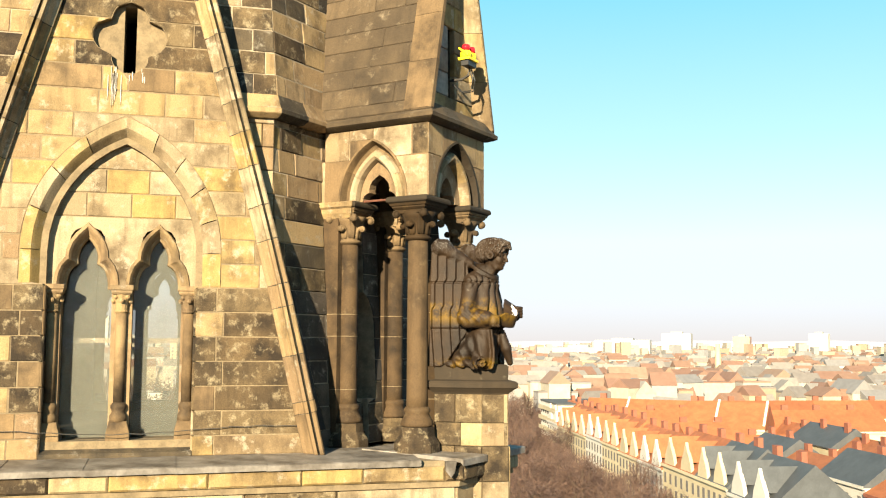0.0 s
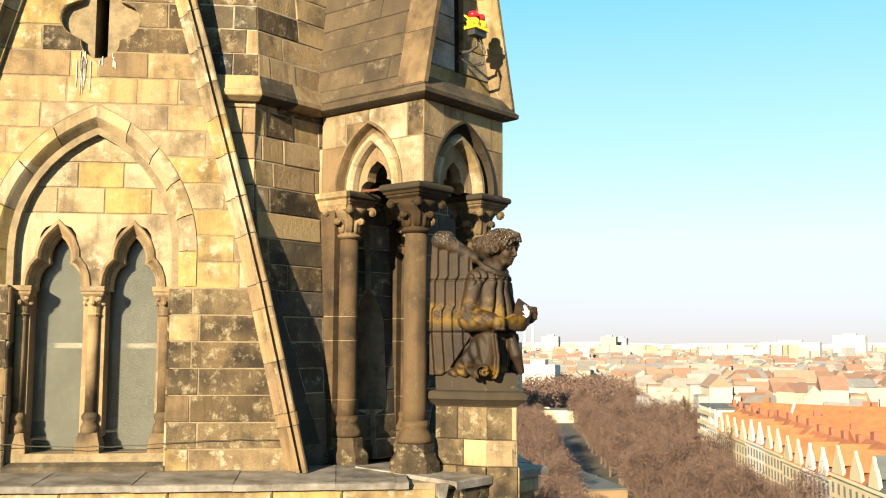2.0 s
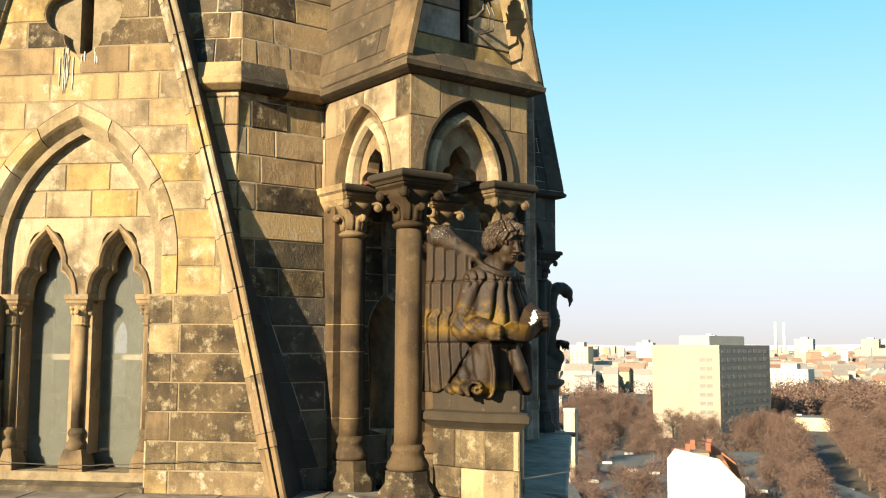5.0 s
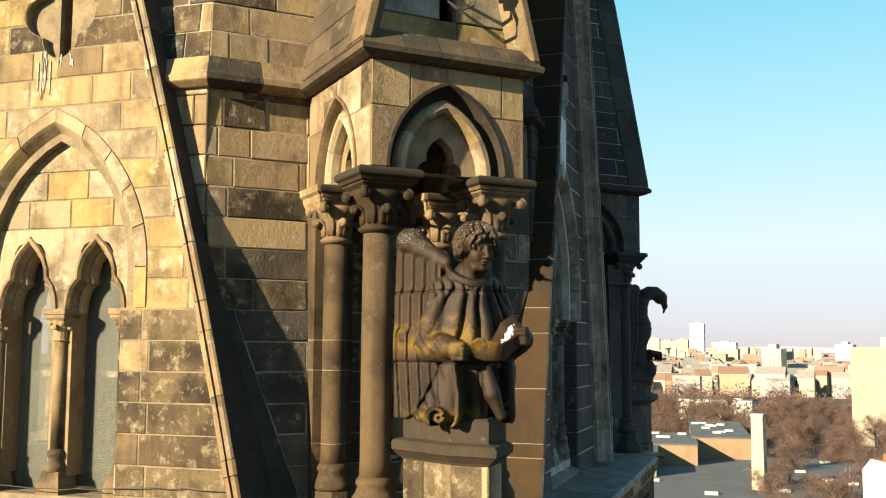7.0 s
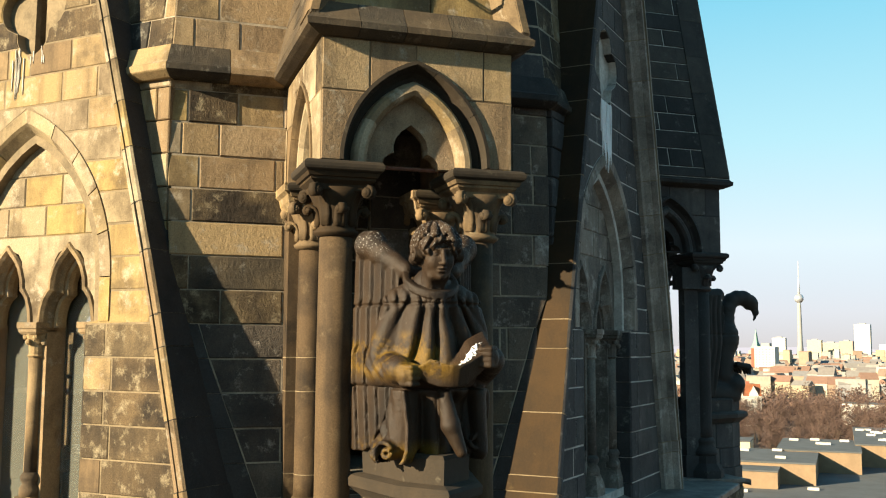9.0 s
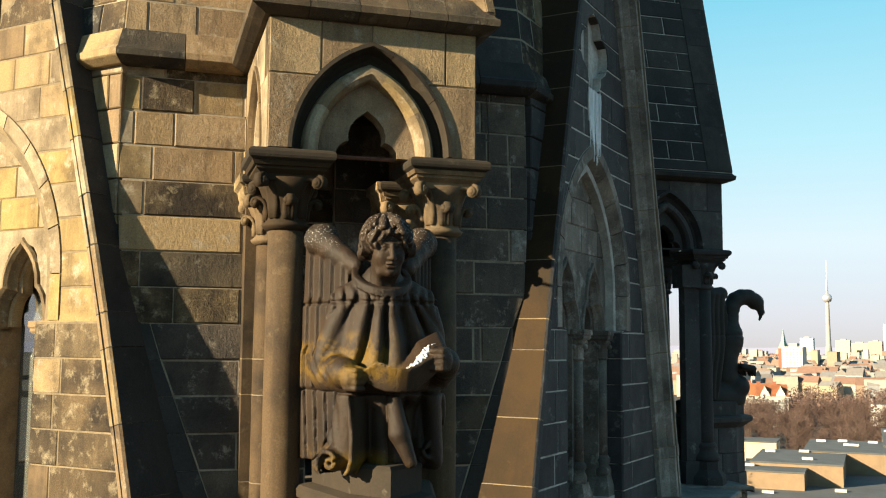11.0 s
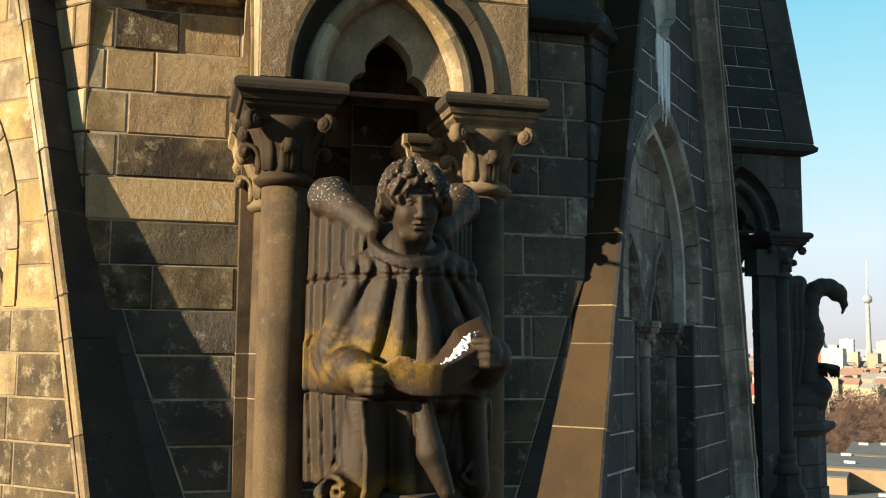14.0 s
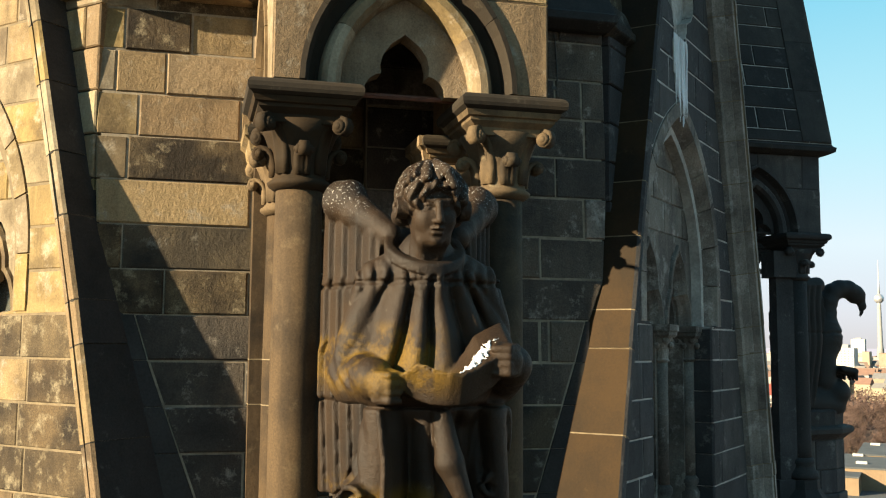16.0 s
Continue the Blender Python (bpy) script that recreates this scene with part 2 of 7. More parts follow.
BLACKBOX = paint("black plastic", (0.02, 0.02, 0.02), 0.5, 0.0, 0.1, 20, 0.0)
INSIDE = paint("dark interior plaster", (0.13, 0.11, 0.085), 0.95, 0, 0.4, 3)
FRAMEWOOD = paint("weathered wood frame", (0.22, 0.18, 0.13), 0.8, 0, 0.4, 12)
LIME = paint("lime crust", (0.5, 0.47, 0.42), 0.8, 0, 0.3, 15, 0.2)
SNOW = paint("snow crust", (0.85, 0.86, 0.88), 0.5, 0, 0.1, 30, 0.3)


def glass_mat():
    m, nodes, links, bsdf = mat_base("dusty window glass")
    bsdf.inputs["Base Color"].default_value = (0.95, 0.97, 0.93, 1)
    bsdf.inputs["Transmission Weight"].default_value = 1.0
    bsdf.inputs["Roughness"].default_value = 0.0
    bsdf.inputs["IOR"].default_value = 1.45
    dust = nodes.new("ShaderNodeBsdfDiffuse")
    dust.inputs[0].default_value = (0.12, 0.124, 0.108, 1)
    tc = nodes.new("ShaderNodeTexCoord")
    r = ramp(nodes, [(0.3, 0.30), (0.7, 0.46)])
    links.new(noise_tex(nodes, links, tc.outputs["Object"], 2.0, 5, 0.6), r.inputs[0])
    mix = nodes.new("ShaderNodeMixShader")
    links.new(r.outputs[0], mix.inputs[0])
    links.new(bsdf.outputs[0], mix.inputs[1])
    links.new(dust.outputs[0], mix.inputs[2])
    links.new(mix.outputs[0], nodes["Material Output"].inputs[0])
    return m


GLASS = glass_mat()

# ---- mesh helpers ----
def empty(name, label, category, group="", kind="", m=None):
    ob = tagged(new(name), label, category, group, kind)
    if m is not None:
        ob.matrix_basis = m
    return ob


def link_mesh(name, verts, faces, material, parent=None, label="", smooth=False):
    me = bpy.data.meshes.new(name)
    me.from_pydata([tuple(v) for v in verts], [], [tuple(f) for f in faces])
    me.materials.append(material)
    if smooth:
        me.polygons.foreach_set("use_smooth", [True] * len(me.polygons))
    me.update()
    ob = new(name, me)
    if parent is not None:
        ob.parent = parent
    if label:
        ob["label"] = label
    return ob


def part(name, bm, material, parent, label="", smooth=False):
    bmesh.ops.recalc_face_normals(bm, faces=bm.faces)
    me = bpy.data.meshes.new(name)
    bm.to_mesh(me)
    bm.free()
    me.materials.append(material)
    if smooth:
        me.polygons.foreach_set("use_smooth", [True] * len(me.polygons))
    ob = new(name, me)
    ob.parent = parent
    if label:
        ob["label"] = label
    return ob


class Frame:
    """A plane with its own u, v and outward n; at(u, v, n) gives the place."""

    def __init__(self, o, u, v):
        self.o, self.u, self.v = Vector(o), Vector(u).normalized(), Vector(v).normalized()
        self.n = self.u.cross(self.v)

    def at(self, a, b, c=0.0):
        return self.o + self.u * a + self.v * b + self.n * c


def face_frame(x):
    """The upright plane that faces +x at the distance x: u is y, v is z."""
    return Frame((x, 0, 0), (0, 1, 0), (0, 0, 1))


def inset(poly, d):
    n, out = len(poly), []
    for i in range(n):
        a, b, c = Vector(poly[i - 1]), Vector(poly[i]), Vector(poly[(i + 1) % n])
        e1, e2 = (b - a), (c - b)
        if e1.length < 1e-6 or e2.length < 1e-6:
            out.append((b.x, b.y))
            continue
        e1.normalize(), e2.normalize()
        n1, n2 = Vector((-e1.y, e1.x)), Vector((-e2.y, e2.x))
        m = n1 + n2
        if m.length < 1e-4:
            m = n1
        m.normalize()
        k = d / max(0.45, m.dot(n1))
        out.append((b.x + m.x * k, b.y + m.y * k))
    return out


def clean(poly):
    out = []
    for p in poly:
        if not out or (abs(p[0] - out[-1][0]) + abs(p[1] - out[-1][1])) > 1e-4:
            out.append(p)
    while len(out) > 2 and (abs(out[0][0] - out[-1][0]) + abs(out[0][1] - out[-1][1])) < 1e-4:
        out.pop()
    return out


def block(name, fr, poly, back, front, material, parent, bevel=0.008, gap=0.004, label=""):
    """A block of stone: the outline (counter-clockwise in u, v), from n = back to n = front, its front arris worn round."""
    poly = clean(poly)
    if len(poly) < 3:
        return None
    p0 = inset(poly, gap)
    p1 = inset(poly, gap + bevel)
    n = len(poly)
    vs = [fr.at(a, b, back) for a, b in p0] + [fr.at(a, b, front - bevel) for a, b in p0] + [fr.at(a, b, front) for a, b in p1]
    fs = [tuple(range(n - 1, -1, -1)), tuple(range(2 * n, 3 * n))]
    for r in (0, n):
        fs += [(r + i, r + (i + 1) % n, r + n + (i + 1) % n, r + n + i) for i in range(n)]
    return link_mesh(name, vs, fs, material, parent, label)


def loft(rings, closed=True, caps=True):
    """Vertices and faces of a skin over rings of equal length."""
    n = len(rings[0])
    vs = [tuple(p) for r in rings for p in r]
    fs = []
    for k in range(len(rings) - 1):
        for i in range(n if closed else n - 1):
            j = (i + 1) % n
            fs.append((k * n + i, k * n + j, (k + 1) * n + j, (k + 1) * n + i))
    if caps and closed:
        fs += [tuple(range(n - 1, -1, -1)), tuple((len(rings) - 1) * n + i for i in range(n))]
    return vs, fs


class Soup:
    """Several skins gathered in one mesh."""

    def __init__(self):
        self.vs, self.fs = [], []

    def add(self, vf):
        k = len(self.vs)
        self.vs += [tuple(v) for v in vf[0]]
        self.fs += [tuple(i + k for i in f) for f in vf[1]]
        return self

    def make(self, name, material, parent, label="", smooth=False):
        bm = bmesh.new()
        vv = [bm.verts.new(v) for v in self.vs]
        for f in self.fs:
            try:
                bm.faces.new([vv[i] for i in f])
            except ValueError:
                pass
        ob = part(name, bm, material, parent, label, smooth)
        return ob


def lathe(cx, cy, profile, sides=20, turn=0.0):
    """A turned body round an upright axis: profile of (radius, z)."""
    rings = [[(cx + r * math.cos(turn + 2 * math.pi * i / sides), cy + r * math.sin(turn + 2 * math.pi * i / sides), z) for i in range(sides)] for r, z in profile]
    return loft(rings)


def box(x0, x1, y0, y1, z0, z1):
    r = [[(x0, y0, z), (x1, y0, z), (x1, y1, z), (x0, y1, z)] for z in (z0, z1)]
    return loft(r)


def boxed(cx, cy, steps):
    """Square steps on one axis: (half width, z)."""
    return loft([[(cx - h, cy - h, z), (cx + h, cy - h, z), (cx + h, cy + h, z), (cx - h, cy + h, z)] for h, z in steps])


def ball(c, r, n=8):
    sx, sy, sz = r if isinstance(r, tuple) else (r, r, r)
    rings = []
    for k in range(n + 1):
        a = math.pi * (k + 0.02) / (n + 0.04)
        rings.append([(c[0] + sx * math.sin(a) * math.cos(2 * math.pi * i / (n + 2)), c[1] + sy * math.sin(a) * math.sin(2 * math.pi * i / (n + 2)),
                       c[2] - sz * math.cos(a)) for i in range(n + 2)])
    return loft(rings)


def tube(points, radius, sides=8):
    """A round bar along points; radius may be a list."""
    pts = [Vector(p) for p in points]
    rr = radius if isinstance(radius, (list, tuple)) else [radius] * len(pts)
    rings = []
    for i, p in enumerate(pts):
        t = (pts[min(i + 1, len(pts) - 1)] - pts[max(i - 1, 0)]).normalized()
        up = Vector((0, 0, 1)) if abs(t.z) < 0.9 else Vector((1, 0, 0))
        a = t.cross(up).normalized()
        b = a.cross(t)
        rings.append([p + (a * math.cos(2 * math.pi * k / sides) + b * math.sin(2 * math.pi * k / sides)) * rr[i] for k in range(sides)])
    return loft(rings)


def plate(fr, loops, back, front):
    """A flat slab with holes: loops[0] is the outline, the others holes, in u, v."""
    loops = [clean(l) for l in loops]
    flat = [p for l in loops for p in l]
    tris = tessellate_polygon([[Vector((a, b, 0)) for a, b in l] for l in loops])
    n = len(flat)
    vs = [fr.at(a, b, front) for a, b in flat] + [fr.at(a, b, back) for a, b in flat]
    fs = [tuple(t) for t in tris] + [(t[2] + n, t[1] + n, t[0] + n) for t in tris]
    k = 0
    for l in loops:
        m = len(l)
        fs += [(k + i, k + (i + 1) % m, n + k + (i + 1) % m, n + k + i) for i in range(m)]
        k += m
    return vs, fs


def half_arch(w, h, n=8, z0=0.0):
    """The right half of a pointed arch, from the springing to the apex: (u, v)."""
    r = (w * w + h * h) / (2 * w)
    top = math.asin(min(1, h / r))
    return [(w - r + r * math.cos(top * i / n), z0 + r * math.sin(top * i / n)) for i in range(n + 1)]


def arch_width(w, h, v):
    r = (w * w + h * h) / (2 * w)
    return 0.0 if v >= h else (w if v <= 0 else max(0.0, w - r + math.sqrt(max(0, r * r - v * v))))


def whole(half):
    """The whole outline from the right springing over the apex to the left springing."""
    return half + [(-a, b) for a, b in reversed(half[:-1])]


def moulding(fr, path, section, closed=False):
    """A profile swept along a flat path in u, v. section: (offset to the left of the way, n)."""
    pts = [Vector(p) for p in path]
    rings = []
    for i, p in enumerate(pts):
        a = pts[i - 1] if i or closed else None
        c = pts[(i + 1) % len(pts)] if i < len(pts) - 1 or closed else None
        n1 = (p - a).normalized() if a is not None else (c - p).normalized()
        n2 = (c - p).normalized() if c is not None else n1
        m = Vector((-n1.y, n1.x)) + Vector((-n2.y, n2.x))
        m = m.normalized() / max(0.35, m.normalized().dot(Vector((-n1.y, n1.x))))
        rings.append([fr.at(p.x + m.x * o, p.y + m.y * o, d) for o, d in section])
    if closed:
        rings.append(rings[0])
    return loft(rings, True, not closed)


COURSE, BASE = 0.2475, -0.05

# ---- the tower: gabled faces ----
AP = 3.59          # distance of a gable's wall face from the axis
SPRING, JAMB_TOP = 2.03, 1.70
OUT_W, OUT_H = 0.955, 1.36
IN_W, IN_H = 0.715, 1.105
APEX = 7.55


def rake(z):
    """Half the width of the gable, out to its coping's edge, at the height z."""
    return float(np.interp(z, [-1.0, 0.0, 0.9, 1.92, 3.98, 4.63, APEX], [2.22, 2.03, 1.83, 1.59, 1.03, 0.845, 0.0]))


def four_lobes(z):
    """Half the width of the pierced quatrefoil."""
    v, r, c, best = z - 4.23, 0.175, 0.185, 0.0
    for cu, cv in ((c, 0.0), (0.0, c), (0.0, -c * 1.15)):
        if abs(v - cv) < r:
            best = max(best, cu + math.sqrt(r * r - (v - cv) ** 2))
    return best


def opening(z):
    if z < JAMB_TOP - 0.01:
        return IN_W
    if z < SPRING + OUT_H:
        return arch_width(OUT_W, OUT_H, z - SPRING)
    return four_lobes(z)


def side_curve(fn, z0, z1, n):
    return [(fn(z0 + (z1 - z0) * i / n), z0 + (z1 - z0) * i / n) for i in range(n + 1)]


def course_blocks(name, fr, z0, z1, left, right, joints, back, front, material, parent, curved=(False, False), jitter=0.004):
    """One course between two edges (functions of z), cut at the joints."""
    mid = (z0 + z1) / 2
    cuts = sorted(j for j in joints if left(mid) + 0.09 < j < right(mid) - 0.09)
    edges = [None] + cuts + [None]
    for a, b in zip(edges[:-1], edges[1:]):
        lo = [(max(left(z), -9), z) for _, z in side_curve(left, z0, z1, 4 if curved[0] else 1)] if a is None else [(a, z0), (a, z1)]
        hi = [(right(z), z) for _, z in side_curve(right, z0, z1, 4 if curved[1] else 1)] if b is None else [(b, z0), (b, z1)]
        if a is None and b is not None:
            lo = [(min(u, b - 0.01), z) for u, z in lo]
        if b is None and a is not None:
            hi = [(max(u, a + 0.01), z) for u, z in hi]
        if max(u for u, _ in hi) - min(u for u, _ in lo) < 0.03:
            continue
        mat_here = material() if callable(material) else material
        block(name, fr, hi + list(reversed(lo)), back, front + random.uniform(-jitter, jitter), mat_here, parent)


def random_joints(a, b, low=0.34, high=0.72):
    out, u = [], a + random.uniform(0.15, high)
    while u < b:
        out.append(u)
        u += random.uniform(low, high)
    return out


def trefoil(cu):
    """The cusped head of a lancet, right springing to left springing."""
    half = [(0.225, 1.66), (0.225, 1.72), (0.215, 1.79), (0.19, 1.86), (0.155, 1.905), (0.115, 1.93), (0.12, 1.97), (0.115, 2.03), (0.09, 2.10), (0.05, 2.16), (0.0, 2.21)]
    return [(cu + a, b) for a, b in whole(half)]


def gable_face(label):
    random.seed(11)
    wall = empty("wall_gable", label, "wall", kind="structure")
    fr = face_frame(AP)
    # core, with the window and the slit cut through it
    outline = [(rake(z) - 0.03, z) for z in (0.0, 0.9, 1.92, 3.98, 4.63, APEX - 0.1)]
    outline = outline + [(-a, b) for a, b in reversed(outline)]
    jamb = [(-IN_W, 0.16), (IN_W, 0.16), (IN_W, SPRING)] + half_arch(IN_W, IN_H, 8, SPRING)[1:]
    hole = jamb + [(-a, b) for a, b in reversed(jamb[3:-1])] + [(-IN_W, SPRING)]
    slit = [(-0.06, 3.86), (0.06, 3.86), (0.06, 4.56), (-0.06, 4.56)]
    Soup().add(plate(fr, [outline, hole, slit], -0.62, -0.085)).make("core", MORTAR, wall)
    lobes = [(four_lobes(z), z) for z in np.linspace(3.85, 4.59, 25)]
    lobes = [(a, b) for a, b in lobes if a > 0]
    lobes = lobes + [(-a, b) for a, b in reversed(lobes)]
    upper = [(rake(z) - 0.05, z) for z in (3.40, 3.98, 4.63, APEX - 0.1)]
    upper = upper + [(-a, b) for a, b in reversed(upper)]
    Soup().add(plate(fr, [upper, lobes], -0.085, -0.006)).make("core", MORTAR, wall)
    for s in (1, -1):
        low = [(s * (IN_W + 0.02), 0.0), (s * 1.97, 0.0), (s * 1.76, 1.0), (s * (rake(3.40) - 0.05), 3.40), (0.0, 3.40), (0.0, SPRING + OUT_H - 0.01)]
        arc = [(s * a, b) for a, b in reversed(half_arch(OUT_W - 0.02, OUT_H - 0.02, 8, SPRING))]
        low = low + arc[1:] + [(s * (OUT_W - 0.02), JAMB_TOP), (s * (IN_W + 0.02), JAMB_TOP)]
        Soup().add(plate(fr, [low if s > 0 else low[::-1]], -0.085, -0.006)).make("core", MORTAR, wall)
    # courses
    k = 0
    z = BASE
    while z < APEX - 0.5:
        z0, z1 = max(z, 0.0), z + COURSE
        if z1 - z0 > 0.05:
            zm = (z0 + z1) / 2
            edge = lambda q: max(rake(q) - 0.17, 1.475 if 1.9 < q < 3.5 else 0)
            gap = max(opening(z0 + 0.01), opening(zm), opening(z1 - 0.01))
            low_band = z1 < JAMB_TOP + 0.01
            pick = (lambda: random.choice([MOTTLED, MOTTLED, MOTTLED, WASHED, LIT, TRIM])) if low_band else (lambda: random.choice([WASHED, LIT, TRIM, MOTTLED])) if zm > 3.62 else (lambda: random.choice([WASHED, WASHED, WASHED, WASHED, LIT]))
            if zm > 3.9:
                pick = lambda: random.choice([WASHED, MOTTLED, MOTTLED])
            if gap > 0.015:
                js = [0.93 + 0.07 * (k % 2)] if low_band else random_joints(gap + 0.1, edge(zm), 0.4, 0.7)
                course_blocks("stone", fr, z0, z1, opening, edge, js, -0.085, 0, pick, wall, (not low_band, True))
                js = [-0.93 - 0.07 * ((k + 1) % 2)] if low_band else random_joints(-edge(zm), -gap - 0.1, 0.4, 0.7)
                course_blocks("stone", fr, z0, z1, lambda q: -edge(q), lambda q: -opening(q), js, -0.085, 0, pick, wall, (True, not low_band))
                if low_band:
                    for s in (1, -1):
                        p = [(IN_W - 0.015, z0), (IN_W + 0.03, z0), (IN_W + 0.03, z1), (IN_W - 0.015, z1)]
                        p = p if s > 0 else [(-a, b) for a, b in reversed(p)]
                        block("jamb_stone", fr, p, -0.40, -0.004, pick(), wall, 0.012)
            else:
                course_blocks("stone", fr, z0, z1, lambda q: -edge(q), edge, random_joints(-edge(zm), edge(zm), 0.35, 0.75), -0.085, 0, pick, wall, (True, True))
        z += COURSE
        k += 1
    # recessed back of the quatrefoil, on both sides of the slit
    for s in (1, -1):
        p = [(0.06, 3.84), (0.4, 3.84), (0.4, 4.62), (0.06, 4.62)]
        block("quatrefoil_back", fr, p if s > 0 else [(-a, b) for a, b in reversed(p)], -0.5, -0.13, WASHED, wall, 0.004, 0.0)
    # lime that has run down from the quatrefoil
    rs = random.Random(3)
    for i in range(34):
        u = rs.choice([-0.14, -0.15, -0.09, -0.17, -0.14, 0.13, 0.03]) + rs.uniform(-0.03, 0.03)
        top, ln, w = 3.86 + rs.uniform(-0.05, 0.05), rs.uniform(0.04, 0.36) if u < 0 else rs.uniform(0.04, 0.14), rs.uniform(0.0012, 0.0042)
        pts = [(u + w * rs.uniform(0.6, 1.2), top - ln * f) for f in (0.75, 0.5, 0.25, 0.0)]
        pts = [(u, top - ln)] + pts + [(u - w * rs.uniform(0.6, 1.2), top - ln * f) for f in (0.0, 0.25, 0.5, 0.75)]
        Soup().add(plate(fr, [pts], 0.0, 0.0075)).make("lime_run", LIME, wall)
    # voussoirs of the great arch
    def voussoir(stations, side):
        rings = []
        for (ou, ov), (iu, iv) in stations:
            pts = [(ou, ov, 0.006), (ou + (iu - ou) * 0.42, ov + (iv - ov) * 0.42, 0.008), (ou + (iu - ou) * 0.5, ov + (iv - ov) * 0.5, -0.012),
                   (iu, iv, -0.165), (iu, iv, -0.30), (ou, ov, -0.30)]
            rings.append([fr.at(side * a, b, c) for a, b, c in pts])
        Soup().add(loft(rings)).make("voussoir", WASHED, wall)

    n = 20
    outer, inner = half_arch(OUT_W, OUT_H, n, SPRING), half_arch(IN_W, IN_H, n, SPRING)
    pairs = list(zip(outer, inner))
    for side in (1, -1):
        voussoir([((OUT_W, JAMB_TOP + 0.003), (IN_W, JAMB_TOP + 0.003)), ((OUT_W, SPRING - 0.003), (IN_W, SPRING - 0.003))], side)
        cuts = [0, 4, 8, 12, 16, 20] if side > 0 else [0, 5, 10, 15, 20]
        for a, b in zip(cuts[:-1], cuts[1:]):
            seg = [pairs[i] for i in range(a, b + 1)]
            shrink = lambda p, q, f: (p[0] + (q[0] - p[0]) * f, p[1] + (q[1] - p[1]) * f)
            seg[0] = tuple(shrink(seg[0][j], seg[1][j], 0.06) for j in (0, 1))
            if b < n:
                seg[-1] = tuple(shrink(seg[-1][j], seg[-2][j], 0.06) for j in (0, 1))
            voussoir(seg, side)
    # copings along the rakes
    stops = [0.0, 0.44, 0.56, 1.03, 1.52, 1.75, 2.2, 2.55, 2.95, 3.3, 3.62, 3.95, 4.3, 4.7, 5.2, 5.7, 6.2, 6.7, 7.2]
    for side in (1, -1):
        for a, b in zip(stops[:-1], stops[1:]):
            sec = [(0.0, -0.66), (0.0, 0.185), (0.014, 0.20), (0.05, 0.20), (0.056, 0.15), (0.068, 0.15), (0.074, 0.19), (0.105, 0.185), (0.112, 0.12), (0.128, 0.12), (0.165, 0.06), (0.20, 0.045), (0.20, -0.66)]
            if b - a < 0.2:
                sec = [(o - 0.008 if o < 0.01 else o, d + 0.008) for o, d in sec]
            sec = [(o, d + random.uniform(-0.003, 0.003)) for o, d in sec]
            rings = []
            for zz in (a + 0.004, b - 0.004):
                rings.append([fr.at(side * (rake(zz) - o), zz - (0.0 if zz < 0.02 else o * 0.25) + (0.0), d) for o, d in sec])
            inner = [[tuple(0.985 * c + 0.015 * sum(r[i] for r in ring) / len(ring) for i, c in enumerate(p)) for p in ring] for ring in rings]
            inner = [[tuple(p[i] + (q[i] - p[i]) * f for i in range(3)) for p, q in zip(*inner)] for f in (-0.03 if a else 0.0, 1.03)]
            Soup().add(loft(inner)).make("bed_joint", SOOTSHADE, wall)
            stone_ob = Soup().add(loft(rings)).make("coping_stone", WASHED if a > 1.9 else LIT if a > 0.5 else TRIM, wall)
            # the outer flank is black: its shade is put into the stone colour
            stone_ob.data.materials.append(BLACK)
            for pg in stone_ob.data.polygons:
                if pg.normal.y * side > 0.6 and pg.area > 0.3 * (b - a):
                    pg.material_index = 1
    # finial block at the top
    Soup().add(boxed(AP - 0.2, 0, [(0.2, 7.0), (0.24, 7.3), (0.2, 7.5), (0.1, 7.9)])).make("apex_stone", TRIM, wall)
    return wall


